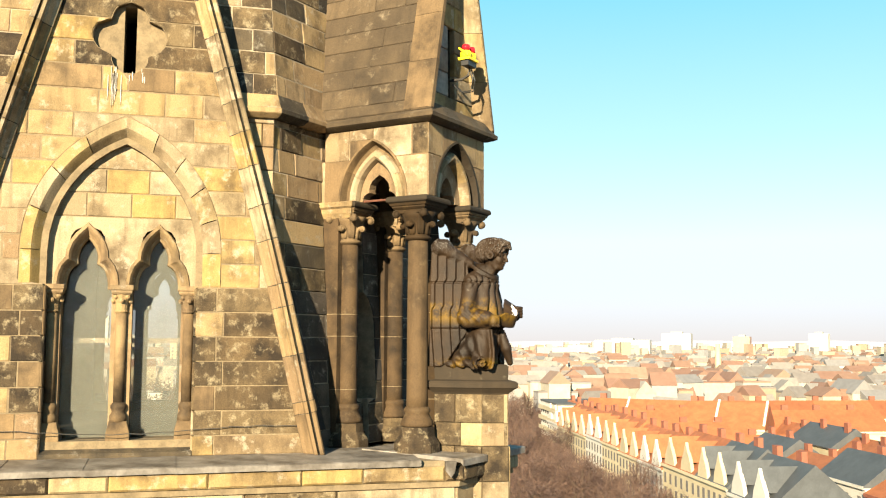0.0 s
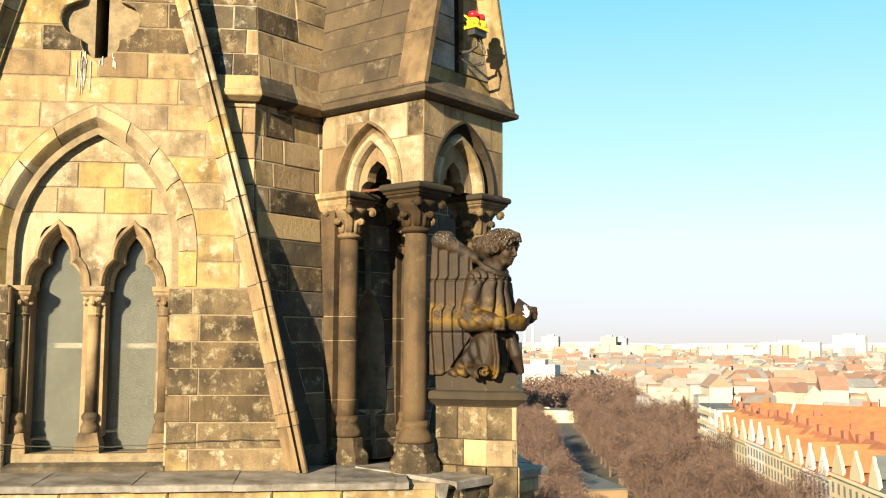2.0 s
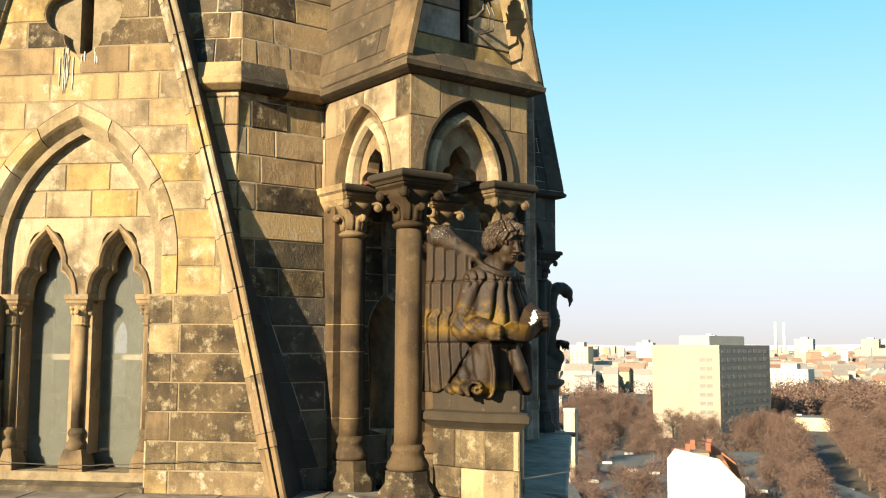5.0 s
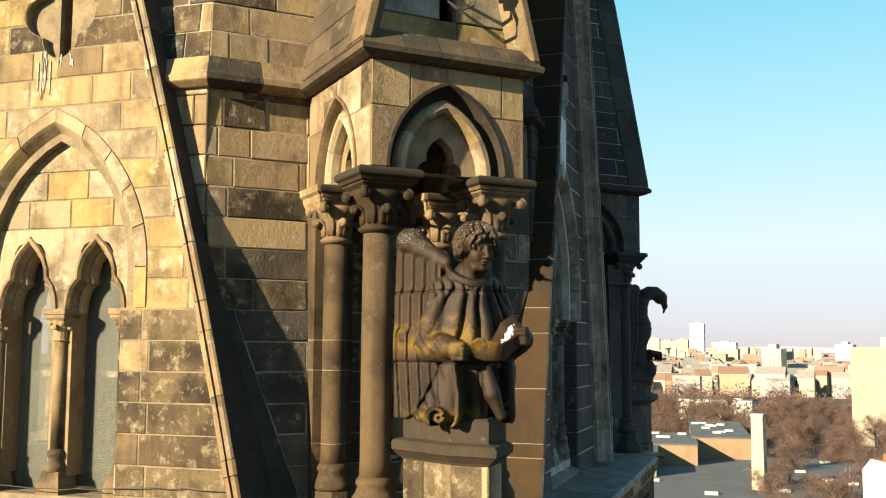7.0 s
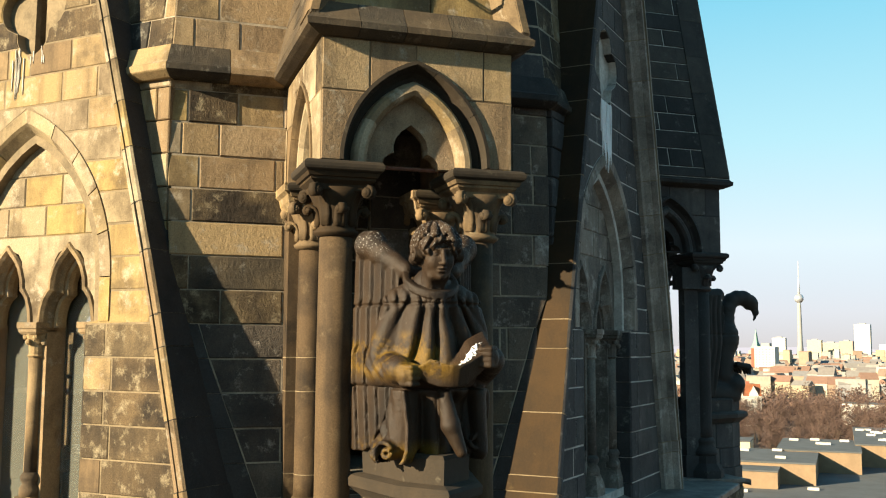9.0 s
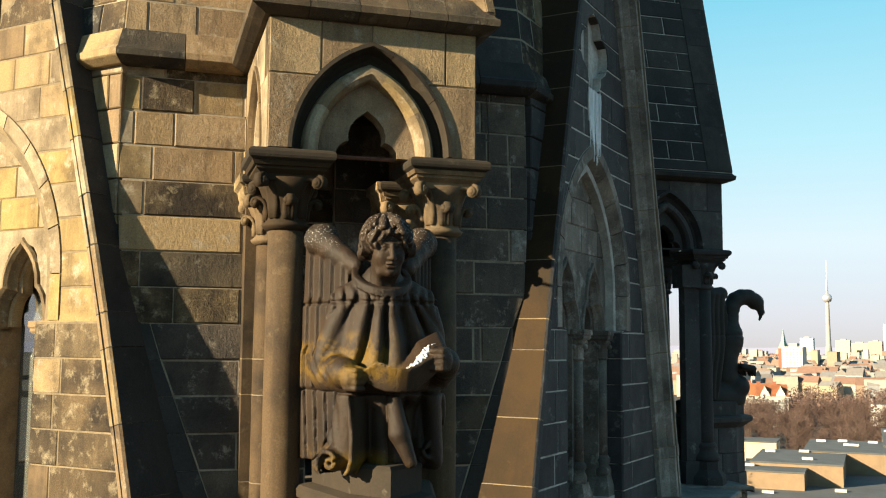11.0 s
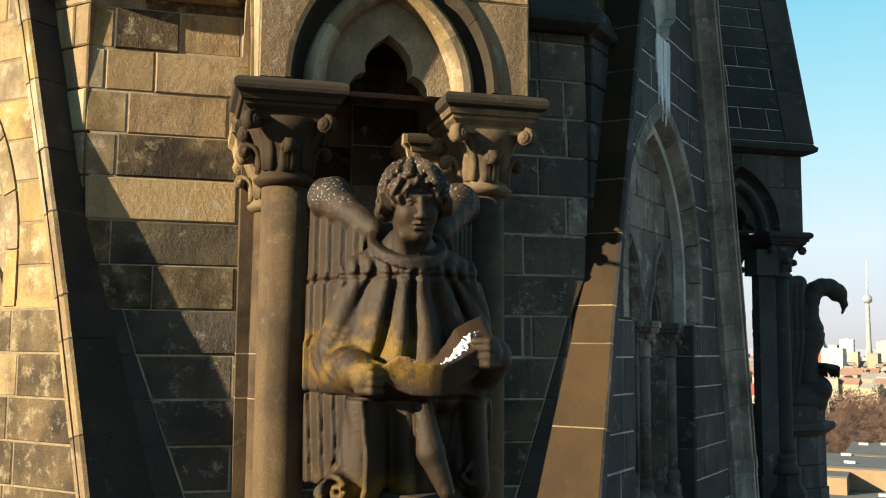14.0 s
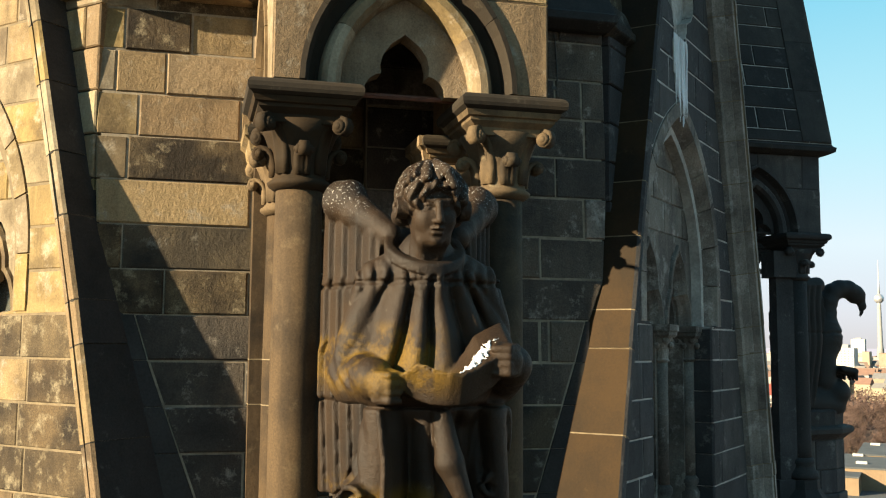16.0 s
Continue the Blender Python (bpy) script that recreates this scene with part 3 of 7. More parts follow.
def gable_window(label):
    """Twin lancets under the great arch."""
    random.seed(12)
    win = empty("window", label, "window", kind="structure")
    fr = face_frame(AP)
    right = trefoil(0.345)
    left = trefoil(-0.345)
    inner = half_arch(IN_W + 0.02, IN_H + 0.02, 10, SPRING)
    over = [(IN_W + 0.02, JAMB_TOP - 0.02)] + inner + [(-a, b) for a, b in reversed(inner[:-1])] + [(-IN_W - 0.02, JAMB_TOP - 0.02)]

    def grown(path, d):
        return [(cu + (a - cu) * 1.0 + (d if a > cu + 1e-6 else -d if a < cu - 1e-6 else 0), b + (d * 1.3 if abs(a - cu) < 0.1 else 0)) for a, b in path for cu in [0.345 if a > 0 else -0.345]]

    loop = over + [p for p in reversed([(a, max(b, JAMB_TOP - 0.02)) for a, b in grown(left, 0.07)])] + [p for p in reversed([(a, max(b, JAMB_TOP - 0.02)) for a, b in grown(right, 0.07)])]
    # the head is built of courses, so that its stones part
    Soup().add(plate(fr, [loop], -0.30, -0.175)).make("tympanum", MORTAR, win)
    head = lambda v: arch_width(IN_W + 0.02, IN_H + 0.02, v - SPRING)
    for z0 in (2.39, 2.635, 2.88):
        z1 = z0 + 0.245
        js = random_joints(-head(z0), head(z0), 0.3, 0.5)
        course_blocks("stone", fr, z0, z1, lambda q: -head(q), head, js, -0.19, -0.165, WASHED, win, (True, True), 0.002)
    face_loop = [(IN_W + 0.02, JAMB_TOP - 0.02), (head(SPRING), SPRING), (head(2.2), 2.2), (head(2.385), 2.385), (-head(2.385), 2.385), (-head(2.2), 2.2), (-head(SPRING), SPRING),
                 (-IN_W - 0.02, JAMB_TOP - 0.02)]
    lim = lambda path: [(a, min(max(b, JAMB_TOP - 0.02), 2.37)) for a, b in path]
    face_loop += list(reversed(lim(grown(left, 0.07)))) + list(reversed(lim(grown(right, 0.07))))
    Soup().add(plate(fr, [face_loop], -0.19, -0.165)).make("spandrel", WASHED, win)
    for path in (right, left):
        sec = [(-0.09, -0.17), (-0.08, -0.145), (-0.055, -0.14), (-0.035, -0.165), (-0.02, -0.20), (0.0, -0.225), (0.0, -0.33), (-0.09, -0.33)]
        Soup().add(moulding(fr, path, sec)).make("lancet_moulding", LIT, win)
        inner_path = [(a * 1.0, b) for a, b in path]
        Soup().add(moulding(fr, inner_path, [(-0.01, -0.24), (0.022, -0.255), (0.03, -0.30), (0.02, -0.35), (-0.01, -0.35)])).make("lancet_moulding", LIT, win)
    # colonnettes
    for cu in (-0.655, 0.0, 0.655):
        col = link_mesh("colonnette", *lathe(AP - 0.19, cu, [(0.055, 0.50), (0.053, 1.45)], 12), TRIM, win, "", True)
        w = 0.10 if cu == 0 else 0.075
        Soup().add(box(AP - 0.42, AP - 0.20, cu - w, cu + w, 0.30, 1.68)).make("mullion", LIT, win)
        Soup().add(lathe(AP - 0.19, cu, [(0.085, 0.34), (0.085, 0.40), (0.062, 0.44), (0.078, 0.475), (0.078, 0.50), (0.055, 0.53)], 14)).make("base", TRIM, col, "", True)
        Soup().add(boxed(AP - 0.20, cu, [(0.115, 0.0), (0.11, 0.24), (0.085, 0.33), (0.085, 0.345)])).make("plinth", TRIM, col)
        cap = Soup().add(lathe(AP - 0.19, cu, [(0.055, 1.42), (0.07, 1.435), (0.058, 1.45), (0.062, 1.52), (0.085, 1.60), (0.095, 1.62)], 12))
        for i in range(8):
            a = i * math.pi / 4
            cap.add(ball((AP - 0.19 + 0.082 * math.cos(a), cu + 0.082 * math.sin(a), 1.585 if i % 2 else 1.545), 0.026, 5))
        cap.make("capital", LIT, col)
        Soup().add(boxed(AP - 0.19, cu, [(0.085, 1.605), (0.10, 1.625), (0.10, 1.645), (0.11, 1.655), (0.11, 1.70)])).make("abacus", LIT, col)
    # sill and panes
    Soup().add(loft([[(AP + 0.01, y, 0.0), (AP + 0.01, y, 0.05), (AP - 0.33, y, 0.17), (AP - 0.45, y, 0.17), (AP - 0.45, y, 0.0)] for y in (-IN_W, IN_W)])).make("sill", SOOTSHADE, win)
    for cu in (-0.345, 0.345):
        pane = link_mesh("pane", *box(AP - 0.392, AP - 0.384, cu - 0.30, cu + 0.30, 0.17, 2.3), GLASS, win, "dusty clear pane")
        pane.visible_shadow = False
    Soup().add(box(AP - 0.52, AP - 0.47, -0.7, 0.7, 1.12, 1.17)).make("glazing_bar", FRAMEWOOD, win)
    return win


TURNS = [-45, 45, 135, 225]
LABELS = ["sunlit tan sandstone gable wall of the tower, weathered blocks", "shaded soot-dark sandstone gable wall with pale joints",
          "far sandstone gable wall of the tower", "far sandstone gable wall of the tower"]
gable = gable_face(LABELS[0])
gable.matrix_basis = pose(0, 0, 0, 0, 0, -45)
window_1 = gable_window("twin lancet window with dusty panes under a pointed arch")
window_1.matrix_basis = pose(0, 0, 0, 0, 0, -45)
for turn, label in list(zip(TURNS, LABELS))[1:]:
    out = 0.06 if turn == 45 else 0.0
    m = pose(0, 0, 0, 0, 0, turn) @ pose(out, 0, 0)
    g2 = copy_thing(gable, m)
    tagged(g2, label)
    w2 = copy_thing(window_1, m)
    if turn > 45:
        for ch in list(w2.children):
            if ch.name.startswith("pane"):
                bpy.data.objects.remove(ch)
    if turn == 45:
        # this gable's shade is put into grey stones, its lit coping into pale ones
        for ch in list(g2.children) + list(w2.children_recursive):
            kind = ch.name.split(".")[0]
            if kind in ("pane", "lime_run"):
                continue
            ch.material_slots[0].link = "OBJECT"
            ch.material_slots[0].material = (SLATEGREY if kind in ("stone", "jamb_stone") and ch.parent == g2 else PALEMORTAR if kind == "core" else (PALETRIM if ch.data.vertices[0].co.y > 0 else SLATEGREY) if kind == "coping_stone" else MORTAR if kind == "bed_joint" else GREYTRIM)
            # sunlight on the flank is put in as golden stone
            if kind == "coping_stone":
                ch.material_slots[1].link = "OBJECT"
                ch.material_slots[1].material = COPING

        # a curtain of lime under the slit of the shaded side
        rs = random.Random(8)
        for i in range(64):
            u, w = rs.uniform(-0.17, 0.14), rs.uniform(0.002, 0.0065)
            top, ln = 3.87 - 0.02 * rs.random(), rs.uniform(0.12, 0.7) * (1.0 - abs(u) * 1.5)
            pts = [(u + w * rs.uniform(0.4, 1.3), top - ln * f) for f in (0.75, 0.5, 0.25, 0.0)]
            pts = [(u, top - ln)] + pts + [(u - w * rs.uniform(0.4, 1.3), top - ln * f) for f in (0.0, 0.25, 0.5, 0.75)]
            Soup().add(plate(face_frame(AP), [pts], 0.0, 0.0085)).make("lime_run", SNOW, g2)

# wire strung along the window's sill
wire = tagged(link_mesh("wire", *tube([pose(0, 0, 0, 0, 0, -45) @ Vector((AP + 0.03, y, 0.26 - 0.03 * math.cos(y * 2.2) + 0.006 * math.sin(y * 19))) for y in np.linspace(-1.6, 1.95, 26)], 0.004, 5),
                        WIRE), "thin dark wire along the window sill", "wire")

# ---- the tower: corner faces, spire, ledge, shaft ----
HALF = 1.49
B_JOINTS = {13: [-1.36, -1.0, 1.12], 12: [-1.40, -1.13, 1.17, 1.34], 11: [-1.27, -0.715, 1.355], 10: [-1.32, 1.16], 9: [-1.43, 1.34], 8: [-1.33, 1.05], 7: [-1.10, 1.35], 6: [-1.09, 1.04, 1.10],
            5: [-1.01, 1.32], 4: [-1.08, 1.0], 3: [-0.98, 1.2], 2: [-1.15, 1.02], 1: [-1.0, 1.25], 0: [-1.1, 1.1]}


def corner_face(label):
    """A battered wall in two halves; the one beyond the turret stands a little proud."""
    random.seed(21)
    wall = empty("wall_corner", label, "wall", kind="structure")
    hole = lambda q: 0.0 if q < 0.48 else (0.18 if q < 1.36 else arch_width(0.18, 0.36, q - 1.36))
    arc = half_arch(0.18, 0.36, 6, 1.36)
    for s, foot, inner, outer in ((-1, 3.742, -1.25, -0.72), (1, 3.815, 1.33, 0.84)):
        fr = Frame((foot, 0, 0), (0, 1, 0), (-0.058, 0, 1))
        # it ends inside the gables' slabs
        reach = lambda q: s * min(HALF + 0.005, (5.0 if q < 1.9 else 5.085) + (0.0 if s < 0 else 0.075) - foot + 0.058 * q)
        edge = [(0, 0), (reach(0) - s * 0.01, 0), (reach(1.89) - s * 0.01, 1.89), (reach(1.91) - s * 0.01, 1.91), (reach(3.5) - s * 0.01, 3.5), (0, 3.5), (0, 1.72)] + [(s * a, b) for a, b in reversed(arc)] + [(s * 0.18, 0.5), (0, 0.5)]
        Soup().add(plate(fr, [edge if s > 0 else edge[::-1]], -0.6, -0.008)).make("core", GREYMORTAR, wall)
        slant = lambda q: float(np.interp(q, [0.2, 1.65], [outer, inner]))
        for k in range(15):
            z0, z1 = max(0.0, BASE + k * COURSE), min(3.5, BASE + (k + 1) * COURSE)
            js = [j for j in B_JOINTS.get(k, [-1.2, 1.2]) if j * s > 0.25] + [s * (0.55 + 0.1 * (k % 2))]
            # shade is put into the stone colours: low courses and far half darker
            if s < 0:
                pick = lambda: random.choice([LIT, LIT, MOTTLED] if k > 10 else [MOTTLED, LIT, MOTTLED] if k > 8 else [MOTTLED, SOOTSHADE, MOTTLED] if k > 6 else [SOOTSHADE, SHADEBROWN, SHADEBROWN])
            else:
                pick = lambda: random.choice([SHADEBROWN, GREYTRIM, SHADEBROWN, SHADEBROWN] if k > 8 else [SHADEBROWN] if k > 5 else [SHADEBROWN, SOOTSHADE, SLATEGREY])
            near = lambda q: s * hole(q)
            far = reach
            # low courses are black from a slanting line out to the gable
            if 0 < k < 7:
                far = lambda q: slant(q) - s * 0.002
                js = [j for j in js if abs(j) < min(abs(slant(z0)), abs(slant(z1))) - 0.10]
                p = [(slant(z0), z0), (reach(z0), z0), (reach(min(z1, 1.89)), z1), (slant(z1), z1)]
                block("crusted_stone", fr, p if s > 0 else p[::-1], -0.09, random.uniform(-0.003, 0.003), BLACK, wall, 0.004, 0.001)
            lo, hi = (near, far) if s > 0 else (far, near)
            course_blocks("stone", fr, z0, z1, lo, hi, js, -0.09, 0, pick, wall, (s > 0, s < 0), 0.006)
    return wall


corner = corner_face("sooty brown sandstone wall between gables, toned darker where shaded, uneven blocks")
# sunlight on the upper edge stones is put in as a paler stone
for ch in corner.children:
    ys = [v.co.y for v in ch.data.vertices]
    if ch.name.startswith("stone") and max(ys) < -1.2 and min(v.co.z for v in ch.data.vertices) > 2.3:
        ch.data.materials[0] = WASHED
for turn in (90, 180, 270):
    c2 = copy_thing(corner, pose(0, 0, 0, 0, 0, turn))

# string course and the foot of the spire
SPIRE_TOP, SPIRE_FOOT = 30.0, 3.70


def spire_face(turn, wide):
    random.seed(31 + turn)
    t = math.atan(3.60 / (SPIRE_TOP - SPIRE_FOOT))
    sp = empty("spire_face", "steep sandstone spire wall, sooty blocks", "wall", kind="structure", m=pose(0, 0, 0, 0, 0, turn))
    fr = Frame((3.60, 0, SPIRE_FOOT), (0, 1, 0), (-math.sin(t), 0, math.cos(t)))
    long_side = (SPIRE_TOP - SPIRE_FOOT) / math.cos(t)
    w = lambda v: 1.49 * (1 - v / long_side)
    free = lambda v: 0.0 if wide else max(0.0, rake(SPIRE_FOOT + v) - 0.14)
    if wide:
        Soup().add(plate(fr, [[(-w(0), 0), (w(0), 0), (0.02, long_side - 0.3), (-0.02, long_side - 0.3)]], -0.3, -0.006)).make("core", GREYMORTAR, sp)
    else:
        for s in (1, -1):
            p = [(s * free(0), 0), (s * w(0), 0), (s * 0.02, long_side - 0.3), (0, long_side - 0.3), (0, 4.1)]
            Soup().add(plate(fr, [p if s > 0 else p[::-1]], -0.3, -0.006)).make("core", GREYMORTAR, sp)
    for k in range(22):
        v0, v1 = k * 0.25, (k + 1) * 0.25
        pick = lambda: random.choice([LIT, LIT, MOTTLED, MOTTLED, SOOTSHADE])
        if free(v0) > 0.02:
            for s in (1, -1):
                lo, hi = (free, lambda q: w(q) + 0.004) if s > 0 else (lambda q: -w(q) - 0.004, lambda q: -free(q))
                course_blocks("stone", fr, v0, v1, lo, hi, [s * (free(v0) + random.uniform(0.25, 0.5))], -0.1, 0, pick, sp, (False, False), 0.006)
            continue
        js = random_joints(-w(v0), w(v0), 0.3, 0.62)
        course_blocks("stone", fr, v0, v1, lambda q: -w(q) - 0.004, lambda q: w(q) + 0.004, js, -0.1, 0, pick, sp, (False, False), 0.006)
    sec = [(-0.05, 3.47), (0.03, 3.47), (0.095, 3.505), (0.105, 3.515), (0.105, 3.56), (0.085, 3.575), (0.02, 3.72), (-0.05, 3.74)]
    spans = [(-1.49, -0.66), (0.66, 1.49)] if wide else [(-1.49, -1.06), (1.06, 1.49)]
    for a, b in spans:
        cuts = [a, (a + b) / 2, b] if wide else [a, b]
        for p, q in zip(cuts[:-1], cuts[1:]):
            rings = []
            for y in (p, q):
                flare = 0.4142 * (1 if y > 1.4 else -1 if y < -1.4 else 0)
                rings.append([(3.60 + o + (0.055 if turn == 0 and p > 0 else 0.0), y + flare * o + (0.003 if y == p else -0.003) * (flare == 0), z) for o, z in sec])
            # beyond the turret the string course's shade is put in as black stone
            Soup().add(loft(rings)).make("string_course", BLACK if turn == 0 and p > 0 else random.choice([SOOTSHADE, LIT, TRIM]), sp)
    # the blocks there carry their shade in black and grey stone too
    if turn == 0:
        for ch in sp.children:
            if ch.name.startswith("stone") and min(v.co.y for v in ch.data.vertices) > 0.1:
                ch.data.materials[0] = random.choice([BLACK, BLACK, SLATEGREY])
    return sp


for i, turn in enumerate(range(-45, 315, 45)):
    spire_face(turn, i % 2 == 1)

# belfry floor and the lining that keeps the inside dark
tagged(link_mesh("floor", *lathe(0, 0, [(3.7, -0.3), (3.7, 0.02)], 8, radians(22.5)), INSIDE), "dark belfry floor inside the tower", "floor", kind="structure")
tagged(link_mesh("ceiling", *lathe(0, 0, [(3.55, 3.42), (3.55, 3.6)], 8, radians(22.5)), INSIDE), "dark ceiling over the belfry", "ceiling", kind="structure")

LEDGE_AP, NOSE = 4.28, 5.42


def plan(ap, nose):
    """Square plan with clipped corners; its sides face the gables."""
    c = ap * math.sqrt(2) - nose
    base = [(nose, -c), (nose, c)]
    out = []
    for k in range(4):
        a, s = math.cos(k * math.pi / 2), math.sin(k * math.pi / 2)
        out += [(x * a - y * s, x * s + y * a) for x, y in base]
    return out


def ledge():
    random.seed(41)
    top = empty("ledge", "stone ledge capped with grey lead sheets", "ledge", kind="structure")
    rings = [[(x, y, z) for x, y in plan(ap, nose)] for ap, nose, z in ((4.05, 5.15, -0.34), (4.20, 5.32, -0.30), (4.21, 5.34, -0.10), (4.18, 5.3, -0.04))]
    Soup().add(loft(rings)).make("core", MORTAR, top)
    # lead sheets on the sides and on the clipped corners
    for k, turn in enumerate((-45, 45, 135, 225)):
        m = pose(0, 0, 0, 0, 0, turn)
        u = -2.9
        while u < 2.9:
            w = random.uniform(0.45, 0.95)
            b = min(2.9, u + w)
            o = LEDGE_AP + random.uniform(-0.006, 0.006)
            pts = [[(3.3, y, 0.012), (o - 0.02, y, -0.022), (o, y, -0.032), (o, y, -0.085), (o - 0.015, y, -0.085), (o - 0.03, y, -0.04), (3.3, y, -0.02)] for y in (u + 0.003, b + 0.012)]
            pts[1] = [(x, y, z + 0.005) for x, y, z in pts[1]]
            Soup().add(([m @ Vector(v) for v in loft(pts)[0]], loft(pts)[1])).make("lead_sheet", LEAD, top)
            u = b
        m2 = pose(0, 0, 0, 0, 0, turn + 45)
        for a, b in ((-0.72, -0.2), (-0.2, 0.3), (0.3, 0.72)):
            pts = [[(4.2, y, 0.022), (NOSE - 0.02, y, -0.012), (NOSE, y, -0.022), (NOSE, y, -0.085), (NOSE - 0.03, y, -0.05), (4.2, y, -0.015)] for y in (a + 0.003, b + 0.01)]
            Soup().add(([m2 @ Vector(v) for v in loft(pts)[0]], loft(pts)[1])).make("lead_sheet", LEAD, top)
        # cornice stones below the lead, in two steps
        for ap, nose, z0, z1, low in ((4.25, 5.39, -0.24, -0.09, 0.5), (4.16, 5.28, -0.50, -0.245, 0.6)):
            c = ap * math.sqrt(2) - nose
            hl = (nose - c) / math.sqrt(2) * 1.0
            cuts = [-hl] + [j for j in random_joints(-hl, hl, low, low * 1.9) if abs(j) < hl - 0.15] + [hl]
            fr = Frame(m @ Vector((ap, 0, 0)), m.to_3x3() @ Vector((0, 1, 0)), (0, 0, 1))
            for a, b in zip(cuts[:-1], cuts[1:]):
                block("cornice_stone", fr, [(a, z0), (b, z0), (b, z1), (a, z1)], -0.3, random.uniform(-0.006, 0.004), random.choice([WASHED, MOTTLED]), top, 0.02, 0.003)
            fr = Frame(m2 @ Vector((nose, 0, 0)), m2.to_3x3() @ Vector((0, 1, 0)), (0, 0, 1))
            for a, b in ((-c, -0.1), (-0.1, c)):
                block("cornice_stone", fr, [(a, z0), (b, z0), (b, z1), (a, z1)], -0.3, 0, random.choice([WASHED, MOTTLED]), top, 0.02, 0.003)
        # small consoles under the cornice
        for y in np.arange(-2.7, 2.75, 0.45):
            rings = [[m @ Vector((x, yy, z)) for x, z in ((3.95, -0.5), (4.19, -0.5), (4.18, -0.58), (4.12, -0.68), (4.02, -0.75), (3.95, -0.78))] for yy in (y - 0.11, y + 0.11)]
            Soup().add(loft(rings)).make("console", random.choice([WASHED, MOTTLED]), top)
    return top


ledge()
shaft = empty("tower_shaft", "tall sandstone tower shaft below the ledge", "wall", kind="structure")
Soup().add(loft([[(x, y, z) for x, y in plan(4.02, 5.12)] for z in (-37.0, -0.33)])).make("shaft_wall", WASHED, shaft)

# ---- corner turrets ----
FRONT, SIDE, REAR = 4.95, 0.64, 3.84
EAVE = 3.47


def crocket(soup, cx, cy, a, r0, z0, r1, z1, curl):
    """A ribbed leaf that springs from the bell and rolls up at its tip."""
    ca, sa = math.cos(a), math.sin(a)
    at = lambda r, z, w: (cx + r * ca - w * sa, cy + r * sa + w * ca, z)
    path = [(r0 + (r1 - r0) * f ** 2.2, z0 + (z1 - z0) * math.sin(f * 1.5), 0.034 - 0.014 * f + 0.012 * math.sin(f * 3.1), 0.024 - 0.006 * f) for f in (0.0, 0.2, 0.4, 0.6, 0.8, 1.0)]
    turns = [(r1 + curl * (1 - k / 11) * math.sin(k * 0.7), z1 - curl * 0.95 + curl * (1 - k / 11) * math.cos(k * 0.7), 0.020 + 0.0022 * k, 0.016) for k in range(1, 9)]
    rings = []
    line = path + turns
    for k, (r, z, w, t) in enumerate(line):
        (ra, za), (rb, zb) = line[max(0, k - 1)][:2], line[min(len(line) - 1, k + 1)][:2]
        ln = math.hypot(rb - ra, zb - za)
        nr, nz = (zb - za) / ln, -(rb - ra) / ln
        rings.append([at(r - nr * t * 0.6, z - nz * t * 0.6, -w), at(r + nr * t * 0.5, z + nz * t * 0.5, -w), at(r + nr * t, z + nz * t, -w * 0.45), at(r + nr * t * 0.45, z + nz * t * 0.45, 0.0),
                      at(r + nr * t, z + nz * t, w * 0.45), at(r + nr * t * 0.5, z + nz * t * 0.5, w), at(r - nr * t * 0.6, z - nz * t * 0.6, w)])
    soup.add(loft(rings))
    # the eye of the roll, proud at both ends
    c0, c1 = r1 + 0.002, z1 - curl * 0.95
    for w0, q in ((0.046, 0.42), (0.040, 0.66)):
        soup.add(loft([[at(c0 + curl * q * k * math.cos(i * math.pi / 5), c1 + curl * q * k * math.sin(i * math.pi / 5), w) for i in range(10)] for w, k in ((-w0, 0.6), (-w0 + 0.008, 1.0), (w0 - 0.008, 1.0), (w0, 0.6))]))


